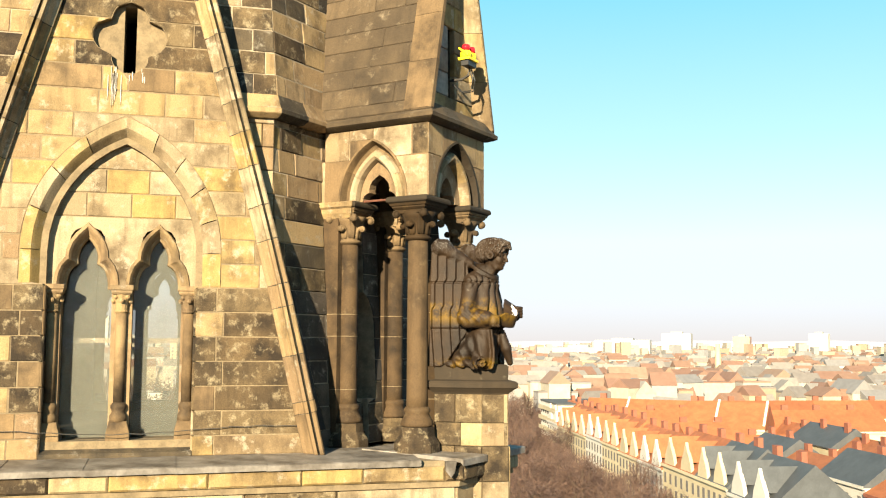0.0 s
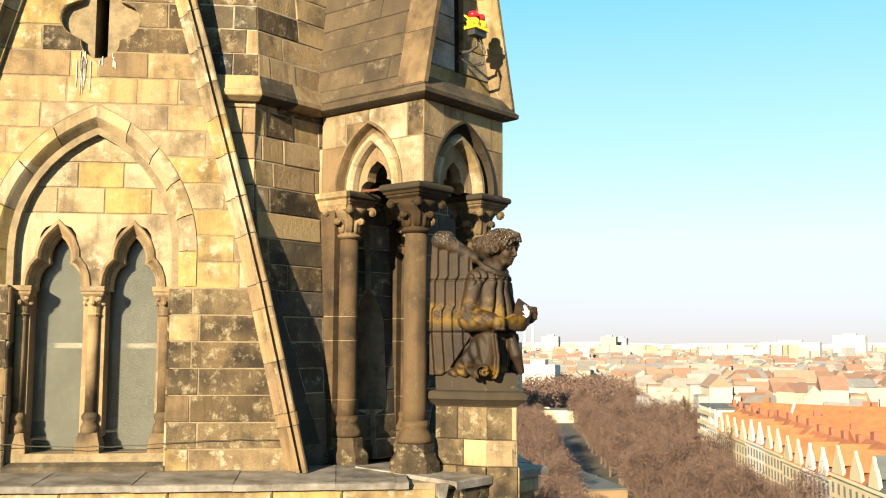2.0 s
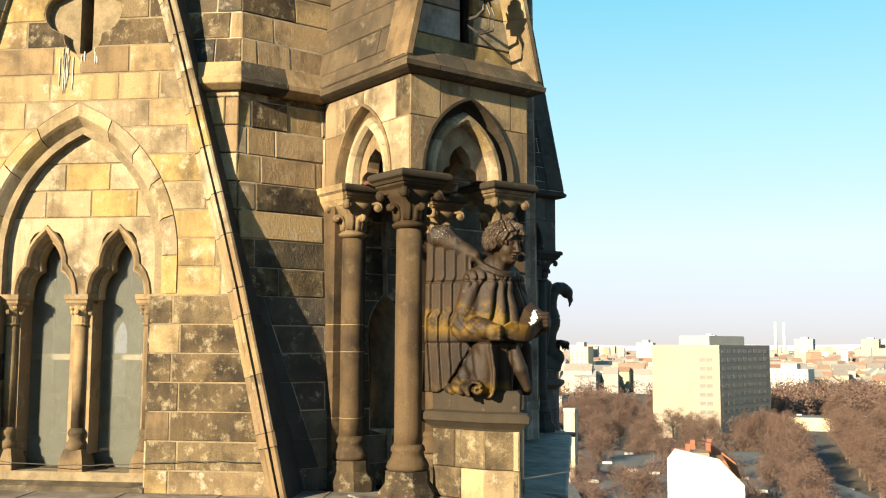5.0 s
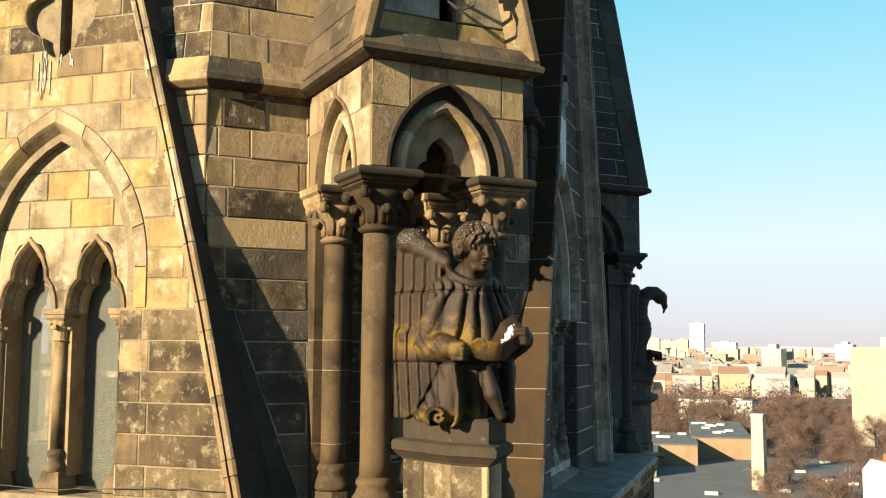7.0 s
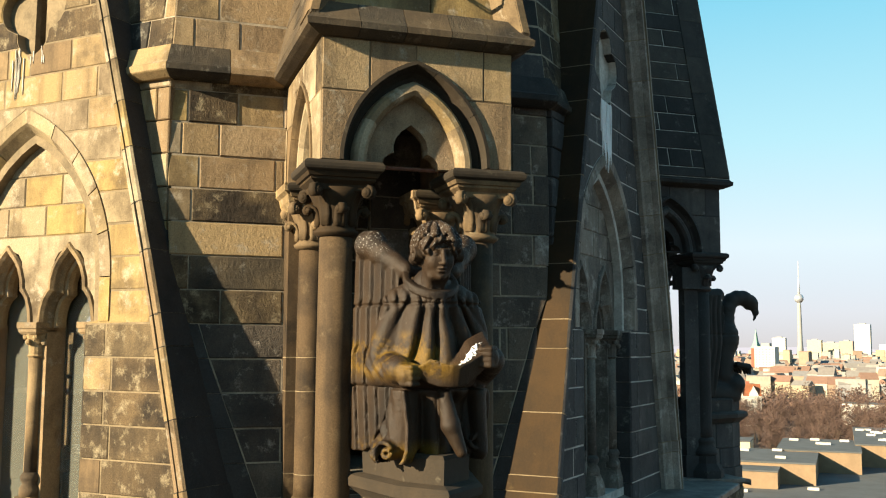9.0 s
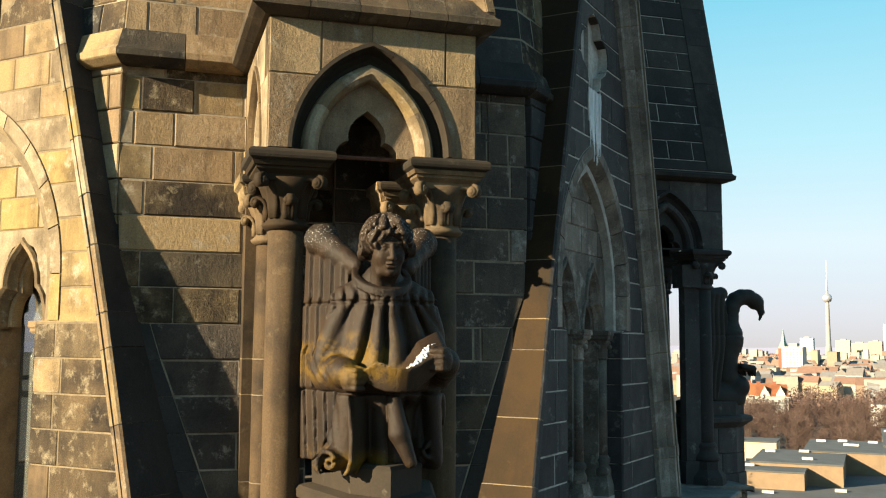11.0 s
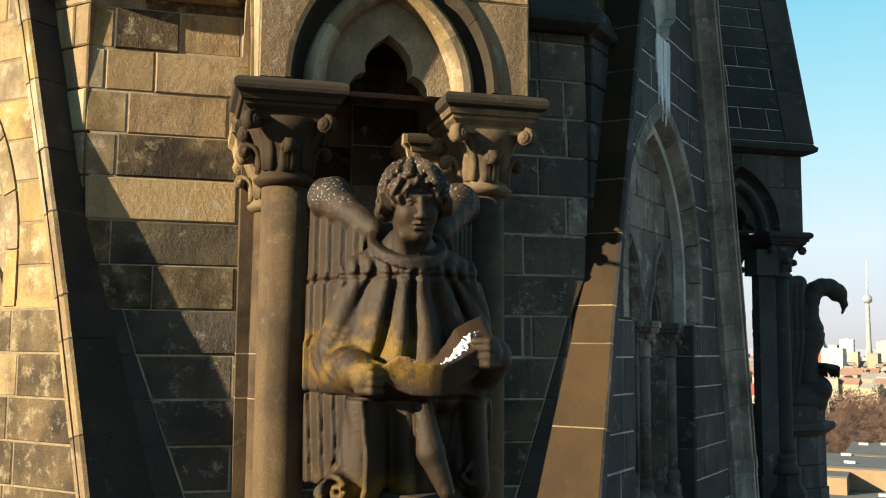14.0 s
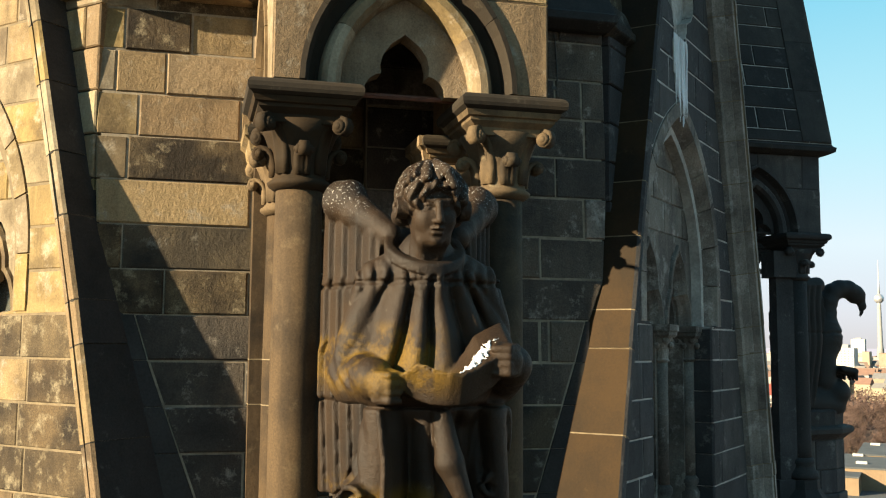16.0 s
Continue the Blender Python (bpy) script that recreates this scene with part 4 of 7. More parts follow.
def column(parent, cx, cy, full, label):
    """A shaft on a moulded base, with a crocket capital and a square abacus."""
    r = 0.112 if full else 0.10
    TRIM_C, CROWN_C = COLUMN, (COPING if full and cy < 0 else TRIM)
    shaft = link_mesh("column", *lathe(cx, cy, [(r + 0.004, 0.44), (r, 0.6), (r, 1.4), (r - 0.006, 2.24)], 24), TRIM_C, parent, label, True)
    base = Soup().add(lathe(cx, cy, [(r + 0.005, 0.47), (r + 0.025, 0.445), (r + 0.03, 0.42), (r + 0.015, 0.40), (r + 0.03, 0.36), (r + 0.055, 0.32), (r + 0.065, 0.285), (r + 0.05, 0.262)][::-1], 24))
    base.make("base", TRIM_C, shaft, "", True)
    pl = Soup().add(lathe(cx, cy, [(r + 0.135, 0.0), (r + 0.13, 0.09), (r + 0.075, 0.17), (r + 0.07, 0.26)], 8, radians(22.5)))
    pl.make("plinth", MOTTLED, shaft)
    cap = Soup().add(lathe(cx, cy, [(r, 2.215), (r + 0.03, 2.235), (r + 0.035, 2.25), (r + 0.012, 2.268), (r + 0.006, 2.30), (r + 0.018, 2.38), (r + 0.05, 2.46), (r + 0.085, 2.52)], 16))
    cap.make("capital", CROWN_C, shaft, "bell of a leafy capital", True)
    for i in range(4):
        for turn, r0, z0, r1, z1, curl in ((45, 0.002, 2.285, 0.125, 2.535, 0.048), (0, 0.002, 2.28, 0.07, 2.41, 0.032)):
            leaf = Soup()
            crocket(leaf, cx, cy, radians(turn + 90 * i), r + r0, z0, r + r1, z1, curl)
            leaf.make("crocket", CROWN_C, shaft, "curled stone leaf", True)
    h = 0.20 if full else 0.165
    ab = Soup().add(boxed(cx, cy, [(h - 0.03, 2.50), (h - 0.025, 2.535), (h + 0.005, 2.56), (h + 0.005, 2.575), (h + 0.02, 2.58), (h + 0.03, 2.605)]))
    slab = Soup().add(boxed(cx, cy, [(h + 0.03, 2.608), (h + 0.05, 2.62), (h + 0.055, 2.635), (h + 0.055, 2.655), (h + 0.045, 2.67), (h + 0.03, 2.678)]))
    ab.make("abacus", CROWN_C, shaft)
    slab.make("abacus_slab", DARKBROWN, shaft, "blackened top slab")
    if not full:
        for z in (0.62, 1.2, 1.44):
            Soup().add(lathe(cx, cy, [(r + 0.0015, z), (r + 0.0015, z + 0.007)], 24)).make("joint", MORTAR, shaft, "", True)
    return shaft


def voussoirs(path, count=3):
    """The path cut into stones, with a fine joint between them."""
    n = len(path) - 1
    cuts = sorted({0, n} | {round(n * i / (2 * count - 1)) for i in range(2 * count - 1)})
    runs = []
    for a, b in zip(cuts[:-1], cuts[1:]):
        run = [tuple(p) for p in path[a:b + 1]]
        for end, nxt in ((0, 1), (-1, -2)):
            (u, v), (p, q) = run[end], run[nxt]
            f = 0.0025 / max(1e-6, math.hypot(p - u, q - v))
            run[end] = (u + (p - u) * f, v + (q - v) * f)
        runs.append(run)
    return runs


def turret():
    random.seed(51)
    tur = empty("corner_turret", "open stone corner turret on columns, pointed arches and steep slab roof", "turret", "corner turrets of the tower")
    for cy in (-0.49, 0.47):
        column(tur, 4.74, cy, True, "smooth round sandstone column")
    for cy in (-0.475, 0.465):
        column(tur, REAR, cy, False, "wall-side round sandstone column")
        w0 = 0.165
        Soup().add(box(3.50, 3.80, cy - w0, cy + w0, 0.0, 2.50)).make("pilaster", COLUMN, tur)
        for z in (0.62, 1.2, 1.44):
            Soup().add(box(3.50, 3.8015, cy - w0 - 0.0015, cy + w0 + 0.0015, z, z + 0.007)).make("joint", MORTAR, tur)
        Soup().add(loft([[(3.50, cy - w, z), (REAR + w - 0.05, cy - w, z), (REAR + w - 0.05, cy + w, z), (3.50, cy + w, z)] for w, z in ((0.17, 2.50), (0.20, 2.55), (0.21, 2.60), (0.235, 2.62), (0.235, 2.675))])).make("impost", LIT, tur)
    # threshold between the wall columns
    Soup().add(box(3.55, 3.75, -0.42, 0.36, 0.0, 0.13)).make("threshold", MOTTLED, tur)

    def arched_wall(fr, width, cu, w_out, h_out, name):
        z0, z1 = 2.68, EAVE
        spring = 2.685
        a0 = half_arch(w_out, h_out, 12, spring)
        outline = [(-width[0], z0)] + [(cu + a, b) for a, b in reversed(whole(a0))] + [(width[1], z0), (width[1], z1), (-width[0], z1)]
        if name == "side_wall":
            outline = [(max(a, -4.68) if a < 0 else min(a, 4.68), b) for a, b in outline]
        Soup().add(plate(fr, [outline], -0.24, -0.006)).make(name, TRIM, tur)
        # facing stones: lower and upper course on both sides of the arch
        zj = 3.13
        for s in (1, -1):
            lim = width[1] if s > 0 else width[0]
            right_edge = lim
            wdt = lambda q: max(0.0, (cu * s) + arch_width(w_out + 0.0, h_out, q - spring))
            for p, q in ((z0, zj), (zj, z1)):
                inn = [(wdt(z) if z < spring + h_out else max(0, cu * s), z) for z in np.linspace(p, q, 7)]
                if q > spring + h_out:
                    inn = [(wdt(z), z) for z in np.linspace(p, spring + h_out - 0.002, 6)] + [(cu * s, spring + h_out), (cu * s, q)]
                cut = lim - 0.2 if (p == z0) ^ (s > 0) else None
                if q == z1 and cut is None:
                    cut = (lim + cu * s) * 0.5
                spans = [(None, cut), (cut, lim)] if cut and cut > max(u for u, _ in inn) + 0.05 else [(None, lim)]
                if q == z1 and cut:
                    spans = [(None, cut), (cut, lim)]
                    inn = [(min(u, cut - 0.02), z) for u, z in inn]
                for a, b in spans:
                    lo = inn if a is None else [(a, p), (a, q)]
                    poly = [(b, p), (b, q)] + list(reversed(lo))
                    poly = [(s * u, z) for u, z in poly]
                    block("stone", fr, poly if s > 0 else poly[::-1], -0.06, random.uniform(-0.003, 0.003), (LIT if name == "front_wall" else random.choice([WASHED, WASHED, MOTTLED])), tur, 0.006, 0.003)
        # archivolts: hollow, roll, and a cusped inner plate
        path = [(cu + a, b) for a, b in whole(a0)]
        # the front hollow's soot and shadow are put in as dark stone
        for run in voussoirs(path):
            Soup().add(moulding(fr, run, [(-0.012, 0.016), (0.012, 0.018), (0.022, -0.01), (0.036, -0.075), (0.065, -0.105), (0.09, -0.11), (0.09, -0.24), (-0.012, -0.24)])).make("archivolt", DARKBROWN if name == "front_wall" else TRIM, tur)
        a1 = half_arch(w_out - 0.09, h_out - 0.11, 12, spring)
        p1 = [(cu + a, b) for a, b in whole(a1)]
        # the roll's sunlight is put in as a paler stone
        for run in voussoirs(p1):
            Soup().add(moulding(fr, run, [(-0.01, -0.10), (0.0, -0.055), (0.025, -0.022), (0.06, -0.022), (0.085, -0.055), (0.095, -0.11), (0.095, -0.25), (-0.01, -0.25)])).make("archivolt", WASHED, tur, "pale roll moulding")
        w2, h2 = w_out - 0.17, h_out - 0.19
        a2 = half_arch(w2 + 0.02, h2 + 0.02, 12, spring)
        k = w2 / 0.335
        k = k if name == "front_wall" else k * 1.38
        tre = [(a * k, spring + b) for a, b in ((0.20, 0.0), (0.196, 0.035), (0.175, 0.066), (0.145, 0.086), (0.118, 0.094), (0.122, 0.135), (0.108, 0.185), (0.07, 0.235), (0.0, 0.285))]
        ring = [(cu + a, b) for a, b in whole(a2)] + [(cu + a, b) for a, b in reversed(whole(tre))]
        Soup().add(plate(fr, [ring], -0.25, -0.13)).make("cusped_arch", LIT, tur)

    arched_wall(face_frame(FRONT), (SIDE, SIDE), -0.02, 0.49, 0.665, "front_wall")
    arched_wall(Frame((0, -SIDE, 0), (1, 0, 0), (0, 0, 1)), (-3.60, FRONT - 0.002), 4.25, 0.435, 0.655, "side_wall")
    arched_wall(Frame((0, SIDE, 0), (-1, 0, 0), (0, 0, 1)), (FRONT - 0.002, -3.60), -4.25, 0.435, 0.655, "side_wall")
    Soup().add(box(3.6, FRONT - 0.1, -SIDE + 0.1, SIDE - 0.1, 3.30, EAVE)).make("vault", ROOFSTONE, tur)
    # iron ties over the capitals
    for a, b in (((4.74, -0.47, 2.69), (4.74, 0.47, 2.69)), ((REAR, -0.475, 2.69), (4.74, -0.49, 2.69)), ((REAR, 0.465, 2.69), (4.74, 0.47, 2.69))):
        Soup().add(tube([a, b], 0.013, 6)).make("tie_rod", IRON, tur, "rusty iron tie rod")
    # eaves moulding, in stones
    sec = [(-0.12, EAVE), (0.03, EAVE), (0.085, EAVE + 0.02), (0.115, EAVE + 0.035), (0.12, EAVE + 0.075), (0.10, EAVE + 0.09), (0.01, EAVE + 0.22), (-0.12, EAVE + 0.22)]

    def eave(p, q, way, f0, f1, mat_e):
        rings = []
        for pt, fl in ((p, f0), (q, f1)):
            tang = (Vector(q) - Vector(p)).normalized()
            rings.append([(pt[0] + way[0] * o + tang.x * fl * o, pt[1] + way[1] * o + tang.y * fl * o, z) for o, z in sec])
        Soup().add(loft(rings)).make("eave_stone", mat_e, tur)

    eave((3.56, -SIDE), (4.35, -SIDE), (0, -1), 0, 0, ROOFSTONE)
    eave((4.354, -SIDE), (FRONT, -SIDE), (0, -1), 0, 1, ROOFSTONE)
    ys = [-SIDE, -0.42, -0.12, 0.18, 0.42, SIDE]
    for a, b in zip(ys[:-1], ys[1:]):
        eave((FRONT, a + (0.002 if a > -SIDE else 0)), (FRONT, b - (0.002 if b < SIDE else 0)), (1, 0), -1 if a == -SIDE else 0, 1 if b == SIDE else 0, random.choice([SOOTSHADE, ROOFSTONE]))
    eave((FRONT, SIDE), (4.3, SIDE), (0, 1), -1, 0, ROOFSTONE)
    eave((4.296, SIDE), (3.56, SIDE), (0, 1), 0, 0, ROOFSTONE)
    # roof: two steep slopes behind a leaning gable front
    Z0, TOP = 3.58, 6.70
    tilt, lean = 0.735 / (TOP - Z0), 0.012
    for s in (-1, 1):
        vdir = Vector((-lean, -s * tilt, 1.0))
        fr = Frame((4.30, s * 0.735, Z0), (-s, 0, 0), vdir)
        fr.u = Vector((1, 0, 0)) * (-s)
        slope = vdir.length
        back_u = -(4.30 - 2.9)
        rect = [(back_u, 0.0), (0.735, 0.0), (0.735, (TOP - Z0) * slope), (back_u, (TOP - Z0) * slope)]
        rect = [(u * -s, v) for u, v in rect]
        Soup().add(plate(fr, [rect if -s > 0 else rect[::-1]], -0.05, -0.004)).make("roof_core", ROOFSTONE, tur)
        v, k = 0.0, 0
        while v < (TOP - Z0) * slope - 0.25:
            h = 0.13 if k == 0 else 0.235
            js = sorted(random.uniform(-0.9, 0.5) for _ in range(2 if k else 1)) + [0.62]
            js = [j for i, j in enumerate(js) if i == 0 or j - js[i - 1] > 0.2]
            xs = [-1.25] + js + [0.74]
            for a, b in zip(xs[:-1], xs[1:]):
                poly = [(a * -s, v), (b * -s, v), (b * -s, v + h), (a * -s, v + h)]
                block("roof_slab", fr, poly if -s > 0 else poly[::-1], -0.03, 0.004 + random.uniform(-0.003, 0.004), ROOFSTONE, tur, 0.007, 0.005)
            v += h
            k += 1
    # gable front: recessed panel with a slot between two copings
    fr = Frame((5.0, 0, Z0 + 0.02), (0, 1, 0), (-lean, 0, 1))
    w = lambda v: 0.735 - 0.02 - tilt * v
    top_v = TOP - Z0 - 0.1
    slot = [(-0.04, 0.20), (0.09, 0.20), (0.09, 1.15), (0.03, 1.45), (-0.04, 1.15)]
    Soup().add(plate(fr, [[(-w(0), 0), (w(0), 0), (w(top_v), top_v), (-w(top_v), top_v)], slot], -0.28, -0.20)).make("front_core", SOOTSHADE, tur)
    for k in range(10):
        v0, v1 = k * 0.27, k * 0.27 + 0.27
        edge = lambda q: w(q) - 0.06
        hole = lambda q: 0.09 if 0.15 < q < 1.2 else 0.0
        if edge(v1) < 0.05:
            break
        if hole((v0 + v1) / 2) and edge(v1) > 0.2:
            course_blocks("stone", fr, v0, v1, hole, edge, [], -0.2, -0.14, WASHED, tur)
            course_blocks("stone", fr, v0, v1, lambda q: -edge(q), lambda q: -hole(q) * 0.45, [], -0.2, -0.14, LEAD, tur)
        else:
            course_blocks("stone", fr, v0, v1, lambda q: -edge(q), edge, [0.1], -0.2, -0.14, WASHED, tur)
    for s in (-1, 1):
        stops = [0.0, 0.55, 1.1, 1.6, 2.1, 2.75]
        for a, b in zip(stops[:-1], stops[1:]):
            sec2 = [(0.03, -0.30), (0.03, 0.0), (0.02, 0.035), (-0.03, 0.04), (-0.05, 0.015), (-0.075, -0.02), (-0.14, -0.14), (-0.14, -0.30)]
            rings = [[fr.at(s * (w(v) + o), v, d) for o, d in sec2] for v in (a + 0.002, b - 0.002)]
            Soup().add(loft(rings)).make("coping_stone", TRIM if s < 0 else WASHED, tur)
    Soup().add(box(3.0, 4.95, -0.09, 0.09, TOP - 0.35, TOP - 0.12)).make("ridge_stone", ROOFSTONE, tur)
    return tur


turret_east = turret()
turret_north = copy_thing(turret_east, pose(-0.04, 0.2, 0, 0, 0, 90))
tagged(turret_north, "sooty stone corner turret in shade-dark tones, with columns and steep slab roof")
# soot and the shade on this side are both put into black and grey
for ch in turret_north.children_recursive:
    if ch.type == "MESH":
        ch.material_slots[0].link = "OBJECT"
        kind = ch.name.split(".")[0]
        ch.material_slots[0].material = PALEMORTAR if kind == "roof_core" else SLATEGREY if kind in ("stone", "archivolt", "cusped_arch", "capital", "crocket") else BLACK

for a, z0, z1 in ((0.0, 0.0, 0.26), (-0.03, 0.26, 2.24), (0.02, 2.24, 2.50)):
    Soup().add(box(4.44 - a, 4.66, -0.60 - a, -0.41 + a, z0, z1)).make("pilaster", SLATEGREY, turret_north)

# ---- pedestals ----
PRISM = [(4.85, -0.325), (5.36, -0.20), (5.585, -0.03), (5.36, 0.20), (4.85, 0.325)]


def grown_prism(d, z):
    cx, cy = 5.1, 0.0
    out = []
    for i, (x, y) in enumerate(PRISM):
        a, b, c = Vector(PRISM[i - 1]), Vector((x, y)), Vector(PRISM[(i + 1) % 5])
        n1, n2 = (b - a).normalized(), (c - b).normalized()
        m = (Vector((n1.y, -n1.x)) + Vector((n2.y, -n2.x))).normalized()
        k = d / max(0.5, m.dot(Vector((n1.y, -n1.x))))
        out.append((x + m.x * k, y + m.y * k, z))
    return out


def pedestal(material, dark):
    random.seed(61)
    ped = empty("pedestal", "prow-shaped stone pedestal of pale mottled blocks with a moulded cap", "pedestal", "statue pedestals")
    Soup().add(loft([grown_prism(-0.03, -0.9), grown_prism(-0.03, 0.6)])).make("core", MORTAR, ped)
    levels = [-0.95, -0.60, -0.30, 0.06, 0.30, 0.60]
    for k, (z0, z1) in enumerate(zip(levels[:-1], levels[1:])):
        for i in range(4):
            a, b = Vector((*PRISM[i], 0)), Vector((*PRISM[i + 1], 0))
            u = (b - a).normalized()
            fr = Frame(a, u, (0, 0, 1))
            length = (b - a).length
            cut = [0.0, length] if length < 0.4 else [0.0, 0.23 + 0.06 * (k % 2), length]
            for p, q in zip(cut[:-1], cut[1:]):
                grow = 0.0 if z1 > 0.07 else 0.02
                block("stone", fr, [(p, z0), (q, z0), (q, z1), (p, z1)], -0.05, 0.0 + grow, material if random.random() < 0.5 else MOTTLED, ped, 0.008, 0.002)
    Soup().add(loft([grown_prism(d, z) for d, z in ((0.0, 0.60), (0.01, 0.615), (0.055, 0.655), (0.075, 0.67), (0.078, 0.715), (0.06, 0.735), (0.0, 0.75))])).make("cap", dark, ped)
    Soup().add(loft([grown_prism(d, z) for d, z in ((-0.004, 0.745), (0.0, 0.89), (-0.02, 0.91))])).make("statue_block", dark, ped)
    return ped


ped_east = pedestal(WASHED, DARKBROWN)
ped_north = copy_thing(ped_east, pose(-0.04, 0.2, 0, 0, 0, 90))
tagged(ped_north, "sooty prow-shaped stone pedestal in shade-dark tones, with a moulded cap")
# the pedestal's shade is put into its stone colours likewise
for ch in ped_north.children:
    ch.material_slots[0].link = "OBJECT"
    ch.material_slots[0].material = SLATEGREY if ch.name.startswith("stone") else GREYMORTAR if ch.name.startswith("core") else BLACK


# ---- carved figures, from blended round forms ----
def blend(a, b, k):
    h = np.clip(0.5 + 0.5 * (b - a) / k, 0, 1)
    return b + (a - b) * h - k * h * (1 - h)


class Carving:
    def __init__(self, low, high, step):
        self.low, self.step = np.array(low), step
        n = [int(math.ceil((h - l) / step)) + 1 for l, h in zip(low, high)]
        ax = [l + step * np.arange(m) for l, m in zip(low, n)]
        self.x, self.y, self.z = np.meshgrid(*ax, indexing="ij")
        self.f = np.full(n, 9.0)

    def limb(self, a, b, ra, rb, k=0.03, squash=(1, 1, 1)):
        a, b = np.array(a, float), np.array(b, float)
        d = b - a
        px, py, pz = self.x - a[0], self.y - a[1], self.z - a[2]
        t = np.clip((px * d[0] + py * d[1] + pz * d[2]) / max(1e-9, d @ d), 0, 1)
        q = np.sqrt(((px - t * d[0]) / squash[0]) ** 2 + ((py - t * d[1]) / squash[1]) ** 2 + ((pz - t * d[2]) / squash[2]) ** 2) - (ra + (rb - ra) * t)
        self.f = blend(q, self.f, k)

    def form(self, c, r, k=0.03):
        q = np.sqrt(((self.x - c[0]) / r[0]) ** 2 + ((self.y - c[1]) / r[1]) ** 2 + ((self.z - c[2]) / r[2]) ** 2)
        self.f = blend((q - 1) * min(r), self.f, k)

    def hollow(self, c, r, k=0.02):
        q = (np.sqrt(((self.x - c[0]) / r[0]) ** 2 + ((self.y - c[1]) / r[1]) ** 2 + ((self.z - c[2]) / r[2]) ** 2) - 1) * min(r)
        self.f = -blend(q, -self.f, k)

    def cover(self, g, k=0.02):
        self.f = blend(g, self.f, k)

    def shape(self):
        inside = self.f < 0
        nx, ny, nz = self.f.shape
        corners = [(i, j, k) for i in (0, 1) for j in (0, 1) for k in (0, 1)]
        cnt = sum(inside[i:nx - 1 + i, j:ny - 1 + j, k:nz - 1 + k].astype(int) for i, j, k in corners)
        active = (cnt > 0) & (cnt < 8)
        ids = -np.ones(active.shape, int)
        cells = np.argwhere(active)
        ids[active] = np.arange(len(cells))
        acc, num = np.zeros((len(cells), 3)), np.zeros(len(cells))
        for ax in range(3):
            for o in [c for c in corners if c[ax] == 0]:
                e = list(o)
                e[ax] = 1
                fa = self.f[cells[:, 0] + o[0], cells[:, 1] + o[1], cells[:, 2] + o[2]]
                fb = self.f[cells[:, 0] + e[0], cells[:, 1] + e[1], cells[:, 2] + e[2]]
                hit = (fa < 0) != (fb < 0)
                t = np.where(hit, fa / np.where(fa == fb, 1, fa - fb), 0)
                p = np.tile(np.array(o, float), (len(cells), 1))
                p[:, ax] = t
                acc += p * hit[:, None]
                num += hit
        verts = self.low + self.step * (cells + acc / num[:, None])
        faces = []
        for ax in range(3):
            u, v = [(1, 2), (2, 0), (0, 1)][ax]
            sl_a, sl_b = [slice(None)] * 3, [slice(None)] * 3
            sl_a[ax], sl_b[ax] = slice(0, -1), slice(1, None)
            a, b = inside[tuple(sl_a)], inside[tuple(sl_b)]
            for flip, cond in ((False, a & ~b), (True, ~a & b)):
                e = np.argwhere(cond)
                ok = (e[:, u] > 0) & (e[:, v] > 0) & (e[:, u] < self.f.shape[u] - 1) & (e[:, v] < self.f.shape[v] - 1)
                e = e[ok]
                quad = []
                for du, dv in ((0, 0), (1, 0), (1, 1), (0, 1)):
                    c = e.copy()
                    c[:, u] -= 1 - du
                    c[:, v] -= 1 - dv
                    quad.append(ids[c[:, 0], c[:, 1], c[:, 2]])
                q = np.stack(quad, 1)
                faces.append(q[:, ::-1] if flip else q)
        faces = np.concatenate(faces)
        faces = faces[(faces >= 0).all(1)]
        return verts, faces

    def skin(self, name, material, label, category):
        verts, faces = self.shape()
        ob = link_mesh(name, verts.tolist(), faces.tolist(), material, None, "", True)
        return tagged(ob, label, category)


SCROLL_Y = [-0.19, -0.15, -0.115, -0.06, 0.0, 0.045, 0.10, 0.20, 0.27]
SCROLL_RIM = [1.405, 1.435, 1.462, 1.440, 1.425, 1.420, 1.437, 1.487, 1.515]
SCROLL_HEM = [1.36, 1.335, 1.312, 1.293, 1.284, 1.286, 1.305, 1.372, 1.44]
SCROLL_FRONT = [5.555, 5.58, 5.605, 5.635, 5.655, 5.655, 5.64, 5.605, 5.57]


def scroll_top(x, y):
    """Height of the sheet: a low rim in front, climbing backwards at its far wing."""
    back = np.clip(np.interp(y, SCROLL_Y, SCROLL_FRONT) - x, -0.02, 0.17)
    return np.interp(y, SCROLL_Y, SCROLL_RIM) + back * np.interp(y, [-0.2, -0.02, 0.04, 0.14, 0.27], [-0.25, -0.45, 0.05, 0.62, 0.62])


